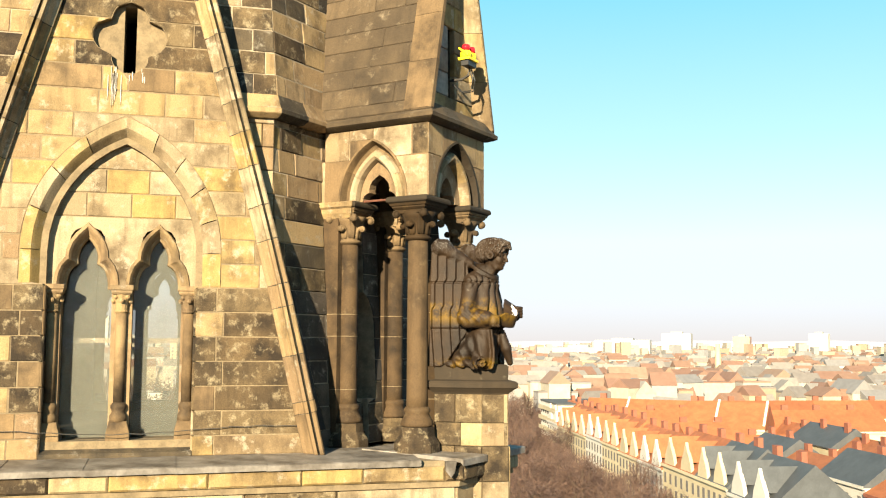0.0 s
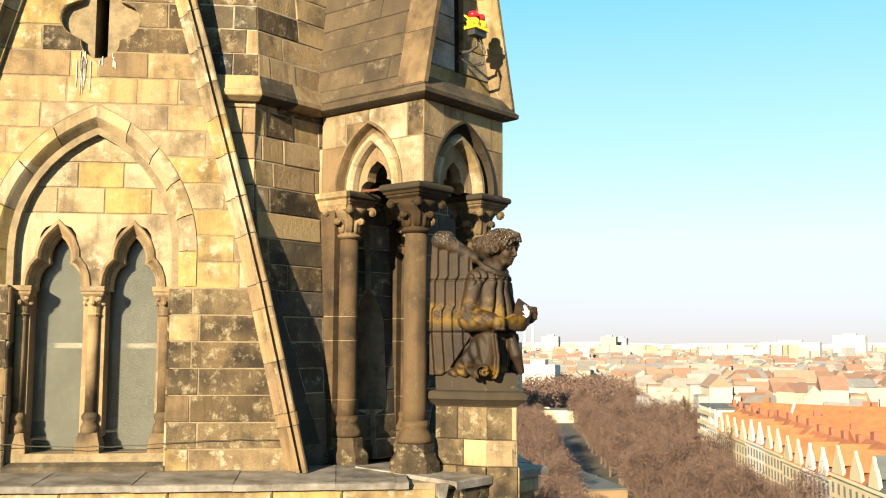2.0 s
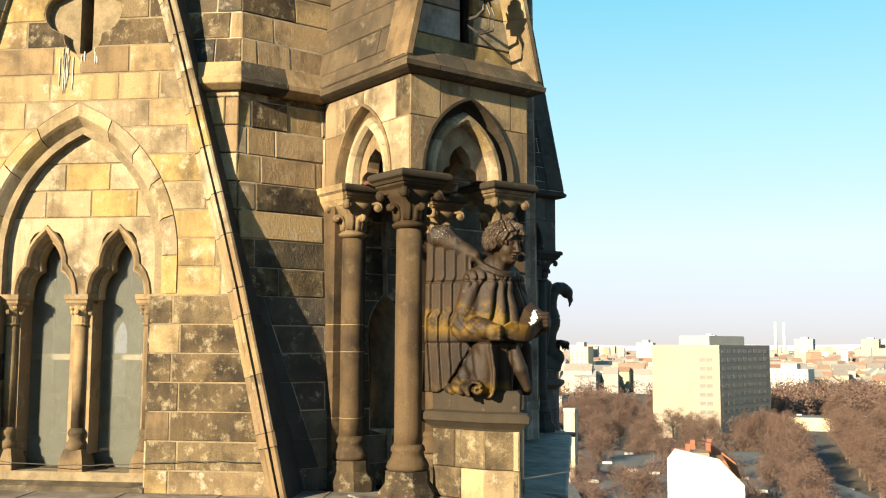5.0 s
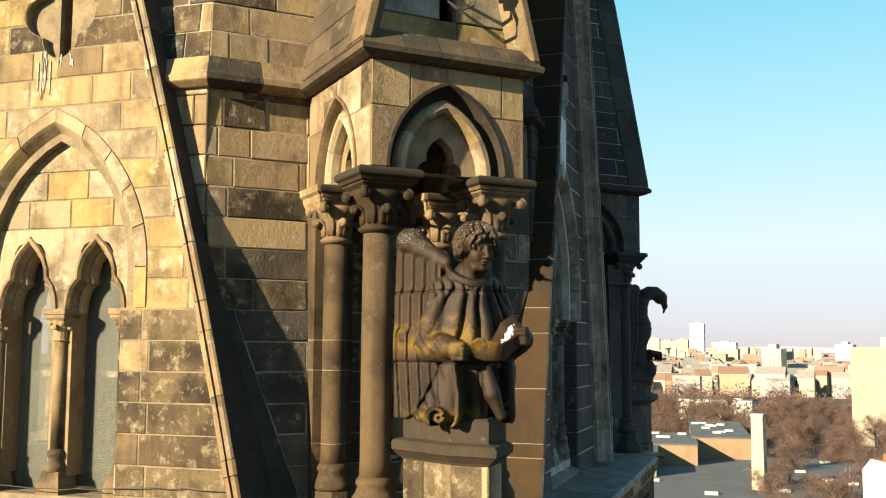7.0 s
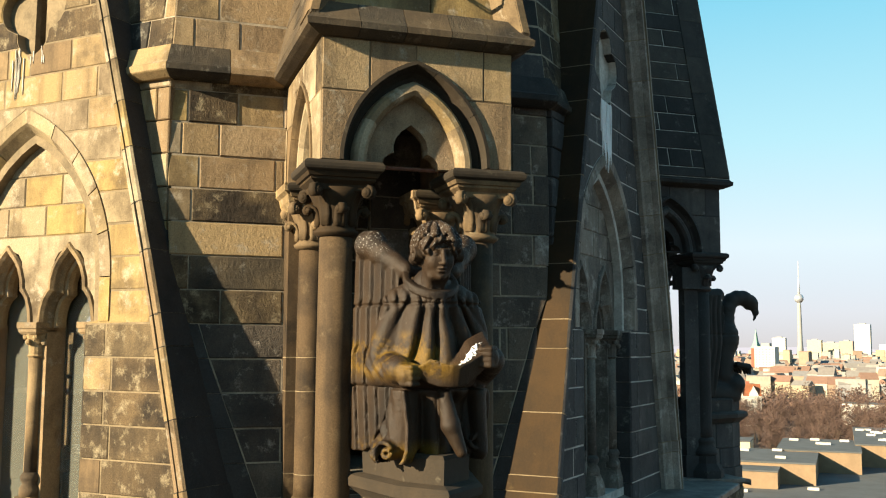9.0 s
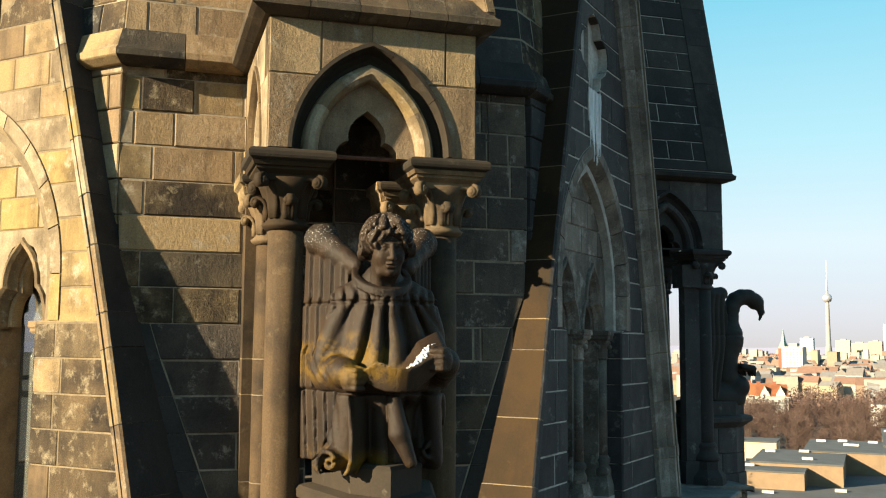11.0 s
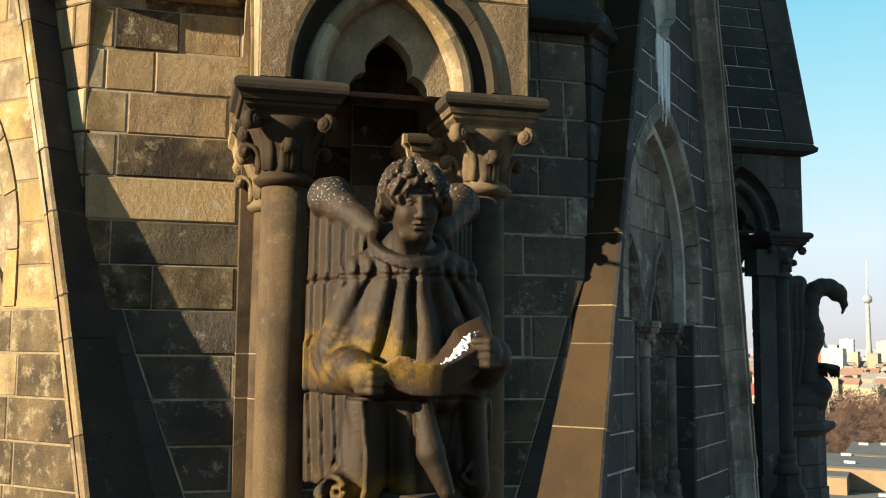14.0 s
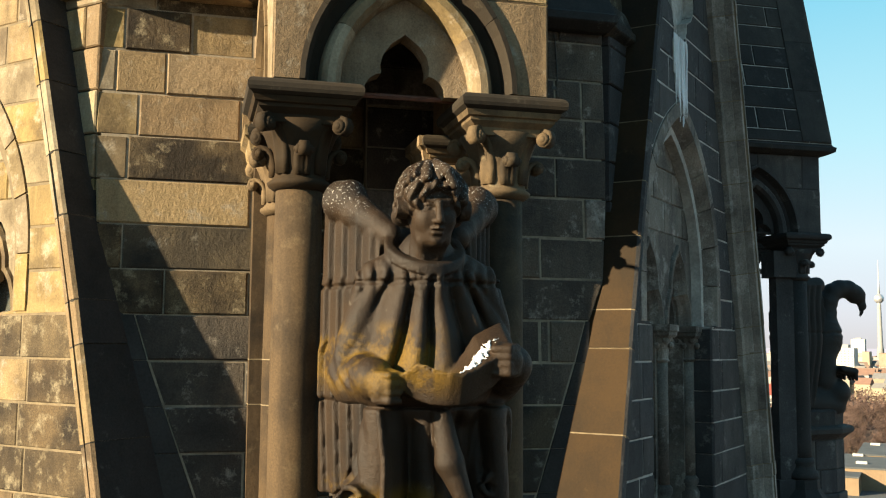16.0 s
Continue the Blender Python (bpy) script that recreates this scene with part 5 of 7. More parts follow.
def angel_head():
    c = Carving((5.15, -0.25, 1.80), (5.68, 0.19, 2.32), 0.0046)
    x, y, z = c.x, c.y, c.z
    m = -0.03
    # neck, under the bowed head
    c.limb((5.40, m, 2.00), (5.31, m, 1.80), 0.070, 0.086, 0.02)
    c.limb((5.46, m - 0.05, 1.93), (5.38, m - 0.015, 1.84), 0.016, 0.014, 0.03)
    c.limb((5.46, m + 0.05, 1.93), (5.38, m + 0.015, 1.84), 0.016, 0.014, 0.03)
    pivot, pitch = (5.42, m, 2.05), radians(8)
    dx, dz = x - pivot[0], z - pivot[2]
    dx, dz = dx * math.cos(pitch) - dz * math.sin(pitch), dx * math.sin(pitch) + dz * math.cos(pitch)
    c.x, c.z = x, z = dx + pivot[0], dz + pivot[2]
    c.form((5.41, m, 2.085), (0.125, 0.100, 0.14), 0.02)
    c.form((5.448, m, 2.03), (0.096, 0.082, 0.118), 0.03)
    c.form((5.468, m, 1.972), (0.062, 0.057, 0.052), 0.03)
    c.form((5.517, m, 1.945), (0.023, 0.026, 0.022), 0.016)
    for s in (-1, 1):
        c.form((5.50, m + s * 0.048, 2.028), (0.036, 0.032, 0.042), 0.02)
        c.hollow((5.556, m + s * 0.037, 2.071), (0.026, 0.028, 0.016), 0.012)
        c.form((5.518, m + s * 0.037, 2.069), (0.018, 0.020, 0.0125), 0.003)
        c.limb((5.534, m + s * 0.014, 2.079), (5.534, m + s * 0.037, 2.086), 0.0055, 0.006, 0.003)
        c.limb((5.534, m + s * 0.037, 2.086), (5.518, m + s * 0.062, 2.078), 0.006, 0.005, 0.003)
        c.limb((5.530, m + s * 0.018, 2.058), (5.520, m + s * 0.055, 2.060), 0.004, 0.004, 0.003)
        c.limb((5.540, m + s * 0.012, 2.098), (5.532, m + s * 0.045, 2.104), 0.008, 0.007, 0.012)
        c.limb((5.532, m + s * 0.045, 2.104), (5.502, m + s * 0.076, 2.094), 0.007, 0.006, 0.012)
        c.form((5.556, m + s * 0.015, 2.020), (0.014, 0.010, 0.010), 0.004)
        c.hollow((5.572, m + s * 0.012, 2.010), (0.008, 0.006, 0.005), 0.003)
    c.limb((5.543, m, 2.095), (5.573, m, 2.026), 0.011, 0.016, 0.008)
    c.limb((5.540, m - 0.022, 1.9915), (5.553, m, 1.996), 0.0065, 0.009, 0.004)
    c.limb((5.540, m + 0.022, 1.9915), (5.553, m, 1.996), 0.0065, 0.009, 0.004)
    c.limb((5.538, m - 0.015, 1.975), (5.538, m + 0.015, 1.975), 0.009, 0.009, 0.005)
    c.hollow((5.553, m, 1.9850), (0.016, 0.030, 0.0035), 0.003)
    c.hollow((5.548, m, 1.959), (0.014, 0.024, 0.007), 0.006)
    # thick wavy hair swept back from the brow, rolled at the sides
    ell = lambda cx, cy, cz, rx, ry, rz: (np.sqrt(((x - cx) / rx) ** 2 + ((y - cy) / ry) ** 2 + ((z - cz) / rz) ** 2) - 1) * min(rx, ry, rz)
    hair = blend(ell(5.39, m, 2.130, 0.172, 0.130, 0.128), ell(5.30, m, 2.085, 0.095, 0.115, 0.11), 0.04)
    for s in (-1, 1):
        hair = blend(hair, ell(5.455, m + s * 0.092, 2.120, 0.065, 0.036, 0.060), 0.03)
        hair = blend(hair, ell(5.415, m + s * 0.112, 2.075, 0.055, 0.036, 0.048), 0.012)
        hair = blend(hair, ell(5.36, m + s * 0.105, 2.035, 0.045, 0.038, 0.036), 0.012)
    turn = np.arctan2(y - m, x - 5.37)
    rise = np.sqrt((x - 5.40) ** 2 + (y - m) ** 2 + (z - 2.08) ** 2) * 4 + (z - 2.10) * 22
    lock = np.abs(np.sin(turn * 8 + 1.5 * np.sin(rise * 1.5) + 0.8 * np.sin(turn * 3))) ** 0.8
    fine = np.sin(turn * 31 + 3.0 * np.sin(rise * 1.9 + 1) + 1.0)
    hair = hair - 0.016 * (lock - 0.6) - 0.0035 * fine
    brow = ell(5.60, m + 0.004, 2.012, 0.125, 0.096, 0.150)
    hair = np.maximum(hair, -brow)
    c.cover(hair, 0.004)
    # the side roll winds into a curl; a lock falls over the brow
    for s in (-1, 1):
        rr = np.sqrt((x - 5.44) ** 2 + (z - 2.07) ** 2)
        wind = np.abs(rr - 0.032 + 0.010 * np.arctan2(z - 2.07, x - 5.44) / math.pi) - 0.010
        c.cover(np.maximum(wind, np.abs(y - (m + s * 0.128)) - 0.024), 0.005)
    c.limb((5.46, m + 0.00, 2.245), (5.555, m + 0.026, 2.215), 0.022, 0.022, 0.008)
    c.limb((5.555, m + 0.026, 2.215), (5.572, m + 0.052, 2.160), 0.022, 0.016, 0.008)
    c.limb((5.46, m - 0.03, 2.242), (5.545, m - 0.05, 2.19), 0.020, 0.016, 0.008)
    return c.shape()


def angel():
    c = Carving((4.70, -0.50, 0.86), (5.76, 0.47, 2.32), 0.0092)
    x, y, z = c.x, c.y, c.z
    # robe: trunk and shoulders
    c.limb((5.25, -0.01, 1.76), (5.31, -0.01, 1.36), 0.150, 0.175, 0.02, (1.0, 1.45, 1.0))
    c.limb((5.26, -0.145, 1.805), (5.26, 0.135, 1.805), 0.100, 0.100, 0.05)
    c.limb((5.29, -0.02, 1.885), (5.29, -0.02, 1.79), 0.115, 0.15, 0.04)
    # skirt over the prow of the block under it
    prow = np.full(x.shape, -9.0)
    for (ax, ay), (bx, by) in zip(PRISM, PRISM[1:] + PRISM[:1]):
        ln = math.hypot(bx - ax, by - ay)
        prow = np.maximum(prow, ((x - ax) * (by - ay) - (y - ay) * (bx - ax)) / ln)
    c.cover(np.maximum.reduce([prow + np.interp(z, [0.86, 1.0, 1.25, 1.36], [0.085, 0.08, 0.055, 0.05]), z - 1.36, 0.885 - z]), 0.02)
    c.limb((5.28, 0.26, 1.25), (5.26, 0.27, 0.93), 0.085, 0.085, 0.04, (1.2, 1.0, 1.0))
    # upper arms in wide sleeves
    for s, ey in ((-1, -0.300), (1, 0.300)):
        c.limb((5.24, s * 0.218, 1.785), (5.235, ey * 0.98, 1.46), 0.084, 0.096, 0.03)
    # folds: gathers under the collar, broad folds that fan out below the upper joint
    front = np.clip((x - 5.14) / 0.10, 0, 1)
    fan = (y + 0.015) / (2.08 - z)
    sweep = fan * 25 + 0.9 * np.sin(fan * 9 + 1.0) + 0.35 * np.sin(z * 11) + 0.5
    broad = np.abs(np.sin(sweep / 2)) ** 0.75 - 0.62
    c.f = c.f - front * 0.062 * broad * np.interp(z, [1.30, 1.36, 1.60, 1.76, 1.80, 1.84], [0.0, 1.0, 1.0, 0.62, 0.30, 0.0]) * np.clip((0.27 - np.abs(y)) / 0.09, 0.22, 1)
    gather = np.abs(np.sin((y + 0.02) * 62 + 0.6 * np.sin(y * 19))) - 0.6
    c.f = c.f - front * 0.022 * gather * np.interp(z, [1.70, 1.775, 1.80, 1.85, 1.87], [0.0, 0.7, 1.0, 0.5, 0.0])
    skirt = np.abs(np.sin(y * 27 + 0.5 * np.sin(z * 6) + 0.4)) ** 0.8 - 0.6
    c.f = c.f - front * 0.040 * skirt * np.interp(z, [0.88, 1.0, 1.24, 1.30], [1.0, 1.0, 0.8, 0.0])
    # forearms, cuffs and fists
    for s, e, w, h in ((-1, (5.225, -0.310, 1.400), (5.43, -0.262, 1.395), (5.505, -0.232, 1.362)), (1, (5.24, 0.310, 1.42), (5.48, 0.292, 1.448), (5.555, 0.248, 1.468))):
        c.limb(e, w, 0.098, 0.078, 0.02)
        c.limb((e[0] + 0.03, e[1], e[2] - 0.05), (w[0] - 0.03, w[1], w[2] - 0.045), 0.075, 0.055, 0.02)
        c.f = c.f - 0.006 * np.sin((x * 0.8 + z * 0.5) * 95 + 1.5 * np.sin(z * 31)) * np.clip(1.2 - 6.0 * np.abs(y - e[1]), 0, 1) * ((z > 1.30) & (z < 1.52) & (x < w[0]))
        c.limb((w[0] - 0.012, w[1], w[2]), (w[0] + 0.012, w[1] - s * 0.006, w[2] - 0.003), 0.083, 0.080, 0.003)
        c.form(h, (0.062, 0.058, 0.068), 0.010)
        for i in range(4):
            fz = h[2] + 0.048 - 0.031 * i
            c.limb((h[0] + 0.015, h[1] + s * 0.030, fz), (h[0] + 0.055, h[1] - s * 0.012, fz - 0.003), 0.0185, 0.0175, 0.0035)
            c.limb((h[0] + 0.055, h[1] - s * 0.012, fz - 0.003), (h[0] + 0.040, h[1] - s * 0.055, fz - 0.004), 0.0175, 0.015, 0.0035)
        c.limb((h[0] - 0.02, h[1] - s * 0.03, h[2] + 0.055), (h[0] + 0.035, h[1] - s * 0.065, h[2] + 0.045), 0.020, 0.015, 0.006)
    # collar band
    hang = 1.925 - 0.58 * (x - 5.29)
    ring = np.maximum(np.abs(np.sqrt(((x - 5.29) / 1.0) ** 2 + ((y + 0.025) / 1.05) ** 2) - 0.140) - 0.020, np.abs(z - hang + 0.012) - 0.024)
    c.cover(ring, 0.006)
    # the open scroll across the lap
    u = np.interp(y, SCROLL_Y, SCROLL_FRONT)
    rim, hem = np.interp(y, SCROLL_Y, SCROLL_RIM), np.interp(y, SCROLL_Y, SCROLL_HEM)
    sheet = np.maximum.reduce([z - scroll_top(x, y), hem - z + 0.1 * (u - x), x - u + np.clip(rim - z, 0, 1) * 0.38, u - 0.185 - x, np.abs(y - 0.04) - 0.232])
    c.cover(sheet * 0.8, 0.006)
    c.limb((5.33, -0.02, 1.33), (5.46, -0.01, 1.335), 0.06, 0.05, 0.03, (1.0, 3.0, 1.0))
    # hanging end of the scroll, wound into a volute at the foot
    ca, sa = math.cos(radians(-40)), math.sin(radians(-40))
    along_a, across = x * ca + y * sa, -x * sa + y * ca
    p0, a1 = -5.43 * sa + -0.335 * ca, 5.43 * ca - 0.335 * sa
    dp, dz = across - p0, z - 0.925
    rr, phi = np.sqrt(dp ** 2 + dz ** 2), np.arctan2(-dz, dp)
    phi = np.where(phi < 0, phi + 2 * math.pi, phi)
    coil = np.full(x.shape, 9.0)
    for k in (0, 1):
        coil = np.minimum(coil, np.where((k == 0) & (phi > 5.9), 9.0, np.abs(rr - np.interp(phi + 2 * math.pi * k, [0.0, 1.6, 3.1, 4.7, 6.3, 9.4], [0.128, 0.098, 0.072, 0.052, 0.036, 0.014])) - 0.0125))
    fall = np.maximum.reduce([np.abs(dp - np.interp(z, [0.9, 1.05, 1.3], [0.128, 0.136, 0.105])) - 0.0125, 0.925 - z, z - 1.32])
    c.cover(np.maximum(np.minimum(coil, fall), np.abs(along_a - a1 + 0.06) - 0.06), 0.003)
    # cloth that backs the hanging end and trails from the knee
    c.limb((5.38, -0.20, 1.26), (5.35, -0.20, 0.98), 0.085, 0.10, 0.03)
    c.limb((5.30, -0.17, 1.20), (5.08, -0.22, 0.94), 0.09, 0.07, 0.05)
    c.limb((5.38, -0.28, 0.93), (5.00, -0.27, 0.915), 0.045, 0.04, 0.03)
    side = np.clip((-0.14 - y) / 0.05, 0, 1) * np.clip((x - 5.0) / 0.05, 0, 1) * np.clip((5.43 - x) / 0.05, 0, 1) * np.interp(z, [0.88, 0.95, 1.18, 1.26], [1, 1, 1, 0])
    c.f = c.f - 0.010 * side * np.sin((x * 0.72 + z * 0.50) * 70 + 1.3 * np.sin(z * 14))
    c.hollow((5.12, -0.36, 1.155), (0.062, 0.15, 0.10), 0.01)
    # the shin under the cloth, the foot, the far volute
    c.limb((5.48, 0.0, 1.28), (5.53, 0.025, 1.08), 0.035, 0.055, 0.012)
    c.limb((5.53, 0.025, 1.08), (5.545, 0.085, 0.93), 0.055, 0.034, 0.015)
    rr, tw = np.sqrt((y - 0.255) ** 2 + (z - 0.975) ** 2), np.arctan2(z - 0.975, y - 0.255)
    c.cover(np.maximum(np.abs(rr - 0.042 + 0.010 * tw / math.pi) - 0.012, np.abs(x - 5.32) - 0.05), 0.004)
    c.form((5.32, 0.255, 0.975), (0.06, 0.016, 0.016), 0.004)
    # wings: plates of long overlapping feathers under a rounded shoulder
    for s in (-1, 1):
        o, e = np.array((4.80, s * 0.365)), np.array((0.885, -s * 0.466))
        n = np.array((-e[1], e[0])) * (-s)
        a, q = (x - o[0]) * e[0] + (y - o[1]) * e[1], (x - o[0]) * n[0] + (y - o[1]) * n[1]
        first = np.interp(z, [0.88, 1.27, 1.8, 2.1], [-0.02, 0.015, 0.015, 0.03])
        last = np.interp(z, [0.88, 0.92, 1.26, 1.8, 2.2], [0.12, 0.19, 0.42, 0.43, 0.40])
        jog = 0.030 * np.clip((1.815 - z) / 0.05, 0, 1) + 0.030 * np.clip((1.535 - z) / 0.05, 0, 1)
        fr_a = ((a + jog - 0.25 * np.clip(1.25 - z, 0, 1) * 0.3) / 0.098) % 1.0
        lap = 0.020 + 0.026 * fr_a - 0.03 * np.clip(0.20 - fr_a, 0, 1) / 0.20 - 0.012 * np.clip(fr_a - 0.92, 0, 1) / 0.08
        wing = np.maximum.reduce([np.abs(q) - np.maximum(lap, 0.021) - 0.010 * (z > 1.28), first - a, a - last, z - 2.14 + 0.5 * np.clip(a - 0.1, 0, 1), 0.885 - z])
        c.cover(wing, 0.003)
        scallop = 0.010 * np.abs(np.sin(a * 32))
        f0 = c.f
        c.f = np.full(x.shape, 9.0)
        c.limb((4.91, s * 0.312, 2.158), (5.17, s * 0.150, 1.985), 0.094, 0.062, 0.03, (1.0, 0.9, 1.0))
        c.limb((4.895, s * 0.322, 2.150), (4.96, s * 0.285, 2.168), 0.084, 0.080, 0.03)
        c.f = np.minimum(f0, c.f + scallop * 0.6)
    # open joints between the stones of the figure
    for zj in (1.285, 1.776):
        c.f = c.f + 0.017 * np.exp(-((z - zj) / 0.0065) ** 2)
    vs, fs = c.shape()
    hv, hf = angel_head()
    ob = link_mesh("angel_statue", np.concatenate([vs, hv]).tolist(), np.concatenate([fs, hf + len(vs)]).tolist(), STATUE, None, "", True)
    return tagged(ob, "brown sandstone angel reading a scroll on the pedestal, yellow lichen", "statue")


def eagle():
    c = Carving((4.75, -0.40, 0.86), (6.02, 0.40, 2.36), 0.013)
    x, y, z = c.x, c.y, c.z
    # breast, waist and the block-like perch
    c.form((5.40, 0, 1.66), (0.185, 0.17, 0.25), 0.03)
    c.limb((5.36, 0, 1.60), (5.34, 0, 1.20), 0.15, 0.155, 0.04)
    c.form((5.48, 0, 1.08), (0.17, 0.20, 0.16), 0.03)
    c.limb((5.12, 0, 0.97), (5.42, 0, 0.955), 0.20, 0.18, 0.03)
    # neck that arches forward to a hooked beak
    line = [(5.40, 1.76, 0.125), (5.43, 1.90, 0.098), (5.45, 2.04, 0.096), (5.51, 2.14, 0.094), (5.60, 2.18, 0.092), (5.70, 2.18, 0.092), (5.79, 2.145, 0.088)]
    for (xa, za, ra), (xb, zb, rb) in zip(line[:-1], line[1:]):
        c.limb((xa, 0, za), (xb, 0, zb), ra, rb, 0.03)
    c.form((5.80, 0, 2.12), (0.115, 0.078, 0.092), 0.02)
    c.limb((5.85, 0, 2.09), (5.88, 0, 2.00), 0.062, 0.044, 0.015, (1.0, 0.7, 1.0))
    c.limb((5.885, 0, 2.00), (5.855, 0, 1.90), 0.036, 0.010, 0.010, (1.0, 0.7, 1.0))
    for s in (-1, 1):
        c.limb((5.83, s * 0.055, 2.15), (5.87, s * 0.045, 2.125), 0.014, 0.010, 0.006)
        # talons on the perch
        for k in range(3):
            c.limb((5.50, s * (0.05 + 0.05 * k), 1.33), (5.645, s * (0.045 + 0.055 * k), 1.30), 0.036, 0.040, 0.012)
            c.limb((5.645, s * (0.045 + 0.055 * k), 1.30), (5.665, s * (0.045 + 0.055 * k), 1.215), 0.036, 0.016, 0.008)
        # folded wing: a high shoulder and long primaries
        c.limb((5.02, s * 0.215, 2.19), (5.19, s * 0.195, 2.20), 0.075, 0.085, 0.03, (1.0, 0.8, 1.0))
        a = x - np.interp(z, [0.9, 2.2], [5.03, 5.08])
        plume = 0.018 * np.abs(np.sin(a * 46 + 0.6 * np.sin(z * 7)))
        wing = np.maximum.reduce([np.abs(y - s * np.interp(z, [0.95, 1.6, 2.2], [0.15, 0.20, 0.215])) - 0.045 - plume, np.abs(a) - np.interp(z, [0.93, 1.2, 1.9, 2.2], [0.07, 0.13, 0.17, 0.12]), z - 2.20, 0.93 - z])
        c.cover(wing, 0.02)
    scales = np.abs(np.sin(z * 42 + 1.2 * np.sin(y * 38))) * np.clip((x - 5.35) / 0.05, 0, 1) * np.interp(z, [1.4, 1.5, 2.0, 2.1], [0, 1, 1, 0])
    c.f = c.f - 0.006 * scales
    c.f = c.f + 0.012 * np.exp(-((z - 1.70) / 0.009) ** 2)
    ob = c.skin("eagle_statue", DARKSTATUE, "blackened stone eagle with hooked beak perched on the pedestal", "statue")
    ob.matrix_basis = pose(-0.04, 0.2, 0, 0, 0, 90)
    return ob


angel()
eagle()

# snow crust left in the fold of the scroll
crust = Carving((5.40, -0.02, 1.38), (5.68, 0.28, 1.68), 0.005)
lie = scroll_top(crust.x, crust.y)
lumps = np.sin(crust.x * 120 + 3 * np.sin(crust.y * 61)) * np.sin(crust.y * 95 + 2 * np.sin(crust.x * 70)) + 0.6 * np.sin(crust.x * 61 + crust.y * 47 + 1) + 0.5 * np.sin(crust.y * 210 + crust.x * 90)
inner = np.interp(crust.y, SCROLL_Y, SCROLL_FRONT) - crust.x
reach = 1.1 - ((crust.y - 0.125) / 0.065) ** 2 - ((inner - 0.05 - 0.25 * (crust.y - 0.12)) / 0.038) ** 2
depth = np.clip(0.006 * (0.75 * reach - 0.2 + 1.1 * lumps), -0.01, 0.012)
crust.cover(np.abs(crust.z - lie - 0.003) - depth, 0.001)
sn = crust.skin("snow_patch", SNOW, "crust of old snow lying in the stone scroll", "snow")
tagged(sn, "crust of old snow lying in the stone scroll", "snow", kind="stuff")

# obstruction light on the turret's gable
lamp = empty("obstruction_light", "yellow twin aircraft warning light with red lenses on a bracket", "warning light", m=pose(0, 0, 0.09))
Soup().add(tube([(4.84, 0.02, 3.98), (4.98, 0.03, 3.98), (5.06, 0.04, 4.02), (5.08, 0.04, 4.18)], 0.016, 8)).make("bracket", WIRE, lamp)
Soup().add(box(5.0, 5.14, -0.09, 0.13, 4.17, 4.20)).make("base_plate", YELLOW, lamp)
for cy in (-0.035, 0.085):
    k = 0.0 if cy < 0 else 0.03
    housing = Soup().add(lathe(5.07, cy, [(0.045, 4.19), (0.062, 4.205), (0.064, 4.26), (0.05, 4.275)], 16)).make("housing", YELLOW, lamp, "yellow enamelled housing", True)
    Soup().add(lathe(5.07, cy, [(0.046, 4.275), (0.048, 4.325), (0.040, 4.345), (0.01, 4.352)], 16)).make("lens", REDLENS, lamp, "red ribbed glass lens", True)
Soup().add(loft([[(5.02, y, 4.29), (5.13, y, 4.20), (5.13, y, 4.23), (5.02, y, 4.31)] for y in (-0.115, -0.095)])).make("side_plate", YELLOW, lamp)
Soup().add(box(5.03, 5.12, -0.07, 0.12, 4.11, 4.168)).make("junction_box", BLACKBOX, lamp)
for a in (0.0, 0.05):
    Soup().add(tube([(5.06, 0.05 + a, 4.12), (5.09, 0.09 + a, 3.98), (5.06, 0.10 + a, 3.86), (4.97, 0.04 + a, 3.84), (4.88, 0.0, 3.93)], 0.008, 6)).make("cable", BLACKBOX, lamp, "black looping cable")

# lightning conductor down the corner wall
con = empty("lightning_conductor", "thin wire down the stone wall on small clips", "cable")
Soup().add(tube([(3.625 + 0.004 * math.sin(i * 1.7), 1.17 + 0.02 * math.sin(i * 0.9), 3.45 - i * 0.23) for i in range(15)], 0.004, 5)).make("wire", WIRE, con)
for z in (3.1, 2.4, 1.75, 1.1, 0.5):
    Soup().add(box(3.595, 3.635, 1.15, 1.19, z, z + 0.018)).make("clip", WIRE, con)

# folded lead drip at the corner of the ledge
drip = Soup().add(loft([[(5.30, -0.86, -0.03), (5.38, -0.78, -0.03), (5.37, -0.80, -0.14), (5.345, -0.83, -0.19), (5.30, -0.86, -0.12)], [(5.27, -0.83, -0.03), (5.35, -0.75, -0.03), (5.34, -0.77, -0.14), (5.32, -0.80, -0.18), (5.27, -0.83, -0.12)]])).make("lead_drip", LEAD, None)
tagged(drip, "folded lead flap hanging over the ledge corner", "flashing")

# ---- the town around the tower ----
GZ = -37.0
ASPHALT = paint("asphalt", (0.055, 0.055, 0.06), 0.9, 0, 0.3, 0.3, 0.0)
EARTH = paint("winter park ground", (0.0629, 0.0481, 0.0333), 0.95, 0, 0.45, 0.02, 0.0, dark=(0.0333, 0.0296, 0.0222))
CREAM = paint("cream render", (0.515, 0.441, 0.294), 0.85, 0, 0.15, 0.2, 0.0, per_object=0.25)
WHITE = paint("white render", (0.48, 0.461, 0.42), 0.85, 0, 0.12, 0.2, 0.0)
GREYWALL = paint("grey concrete panels", (0.296, 0.296, 0.281), 0.85, 0, 0.15, 0.1, 0.0)
TILE = paint("orange roof tiles", (0.34, 0.116, 0.0443), 0.8, 0, 0.3, 0.4, 0.0, per_object=0.3)
SLATE = paint("dark slate roof", (0.0666, 0.074, 0.0814), 0.6, 0, 0.3, 0.4, 0.0)
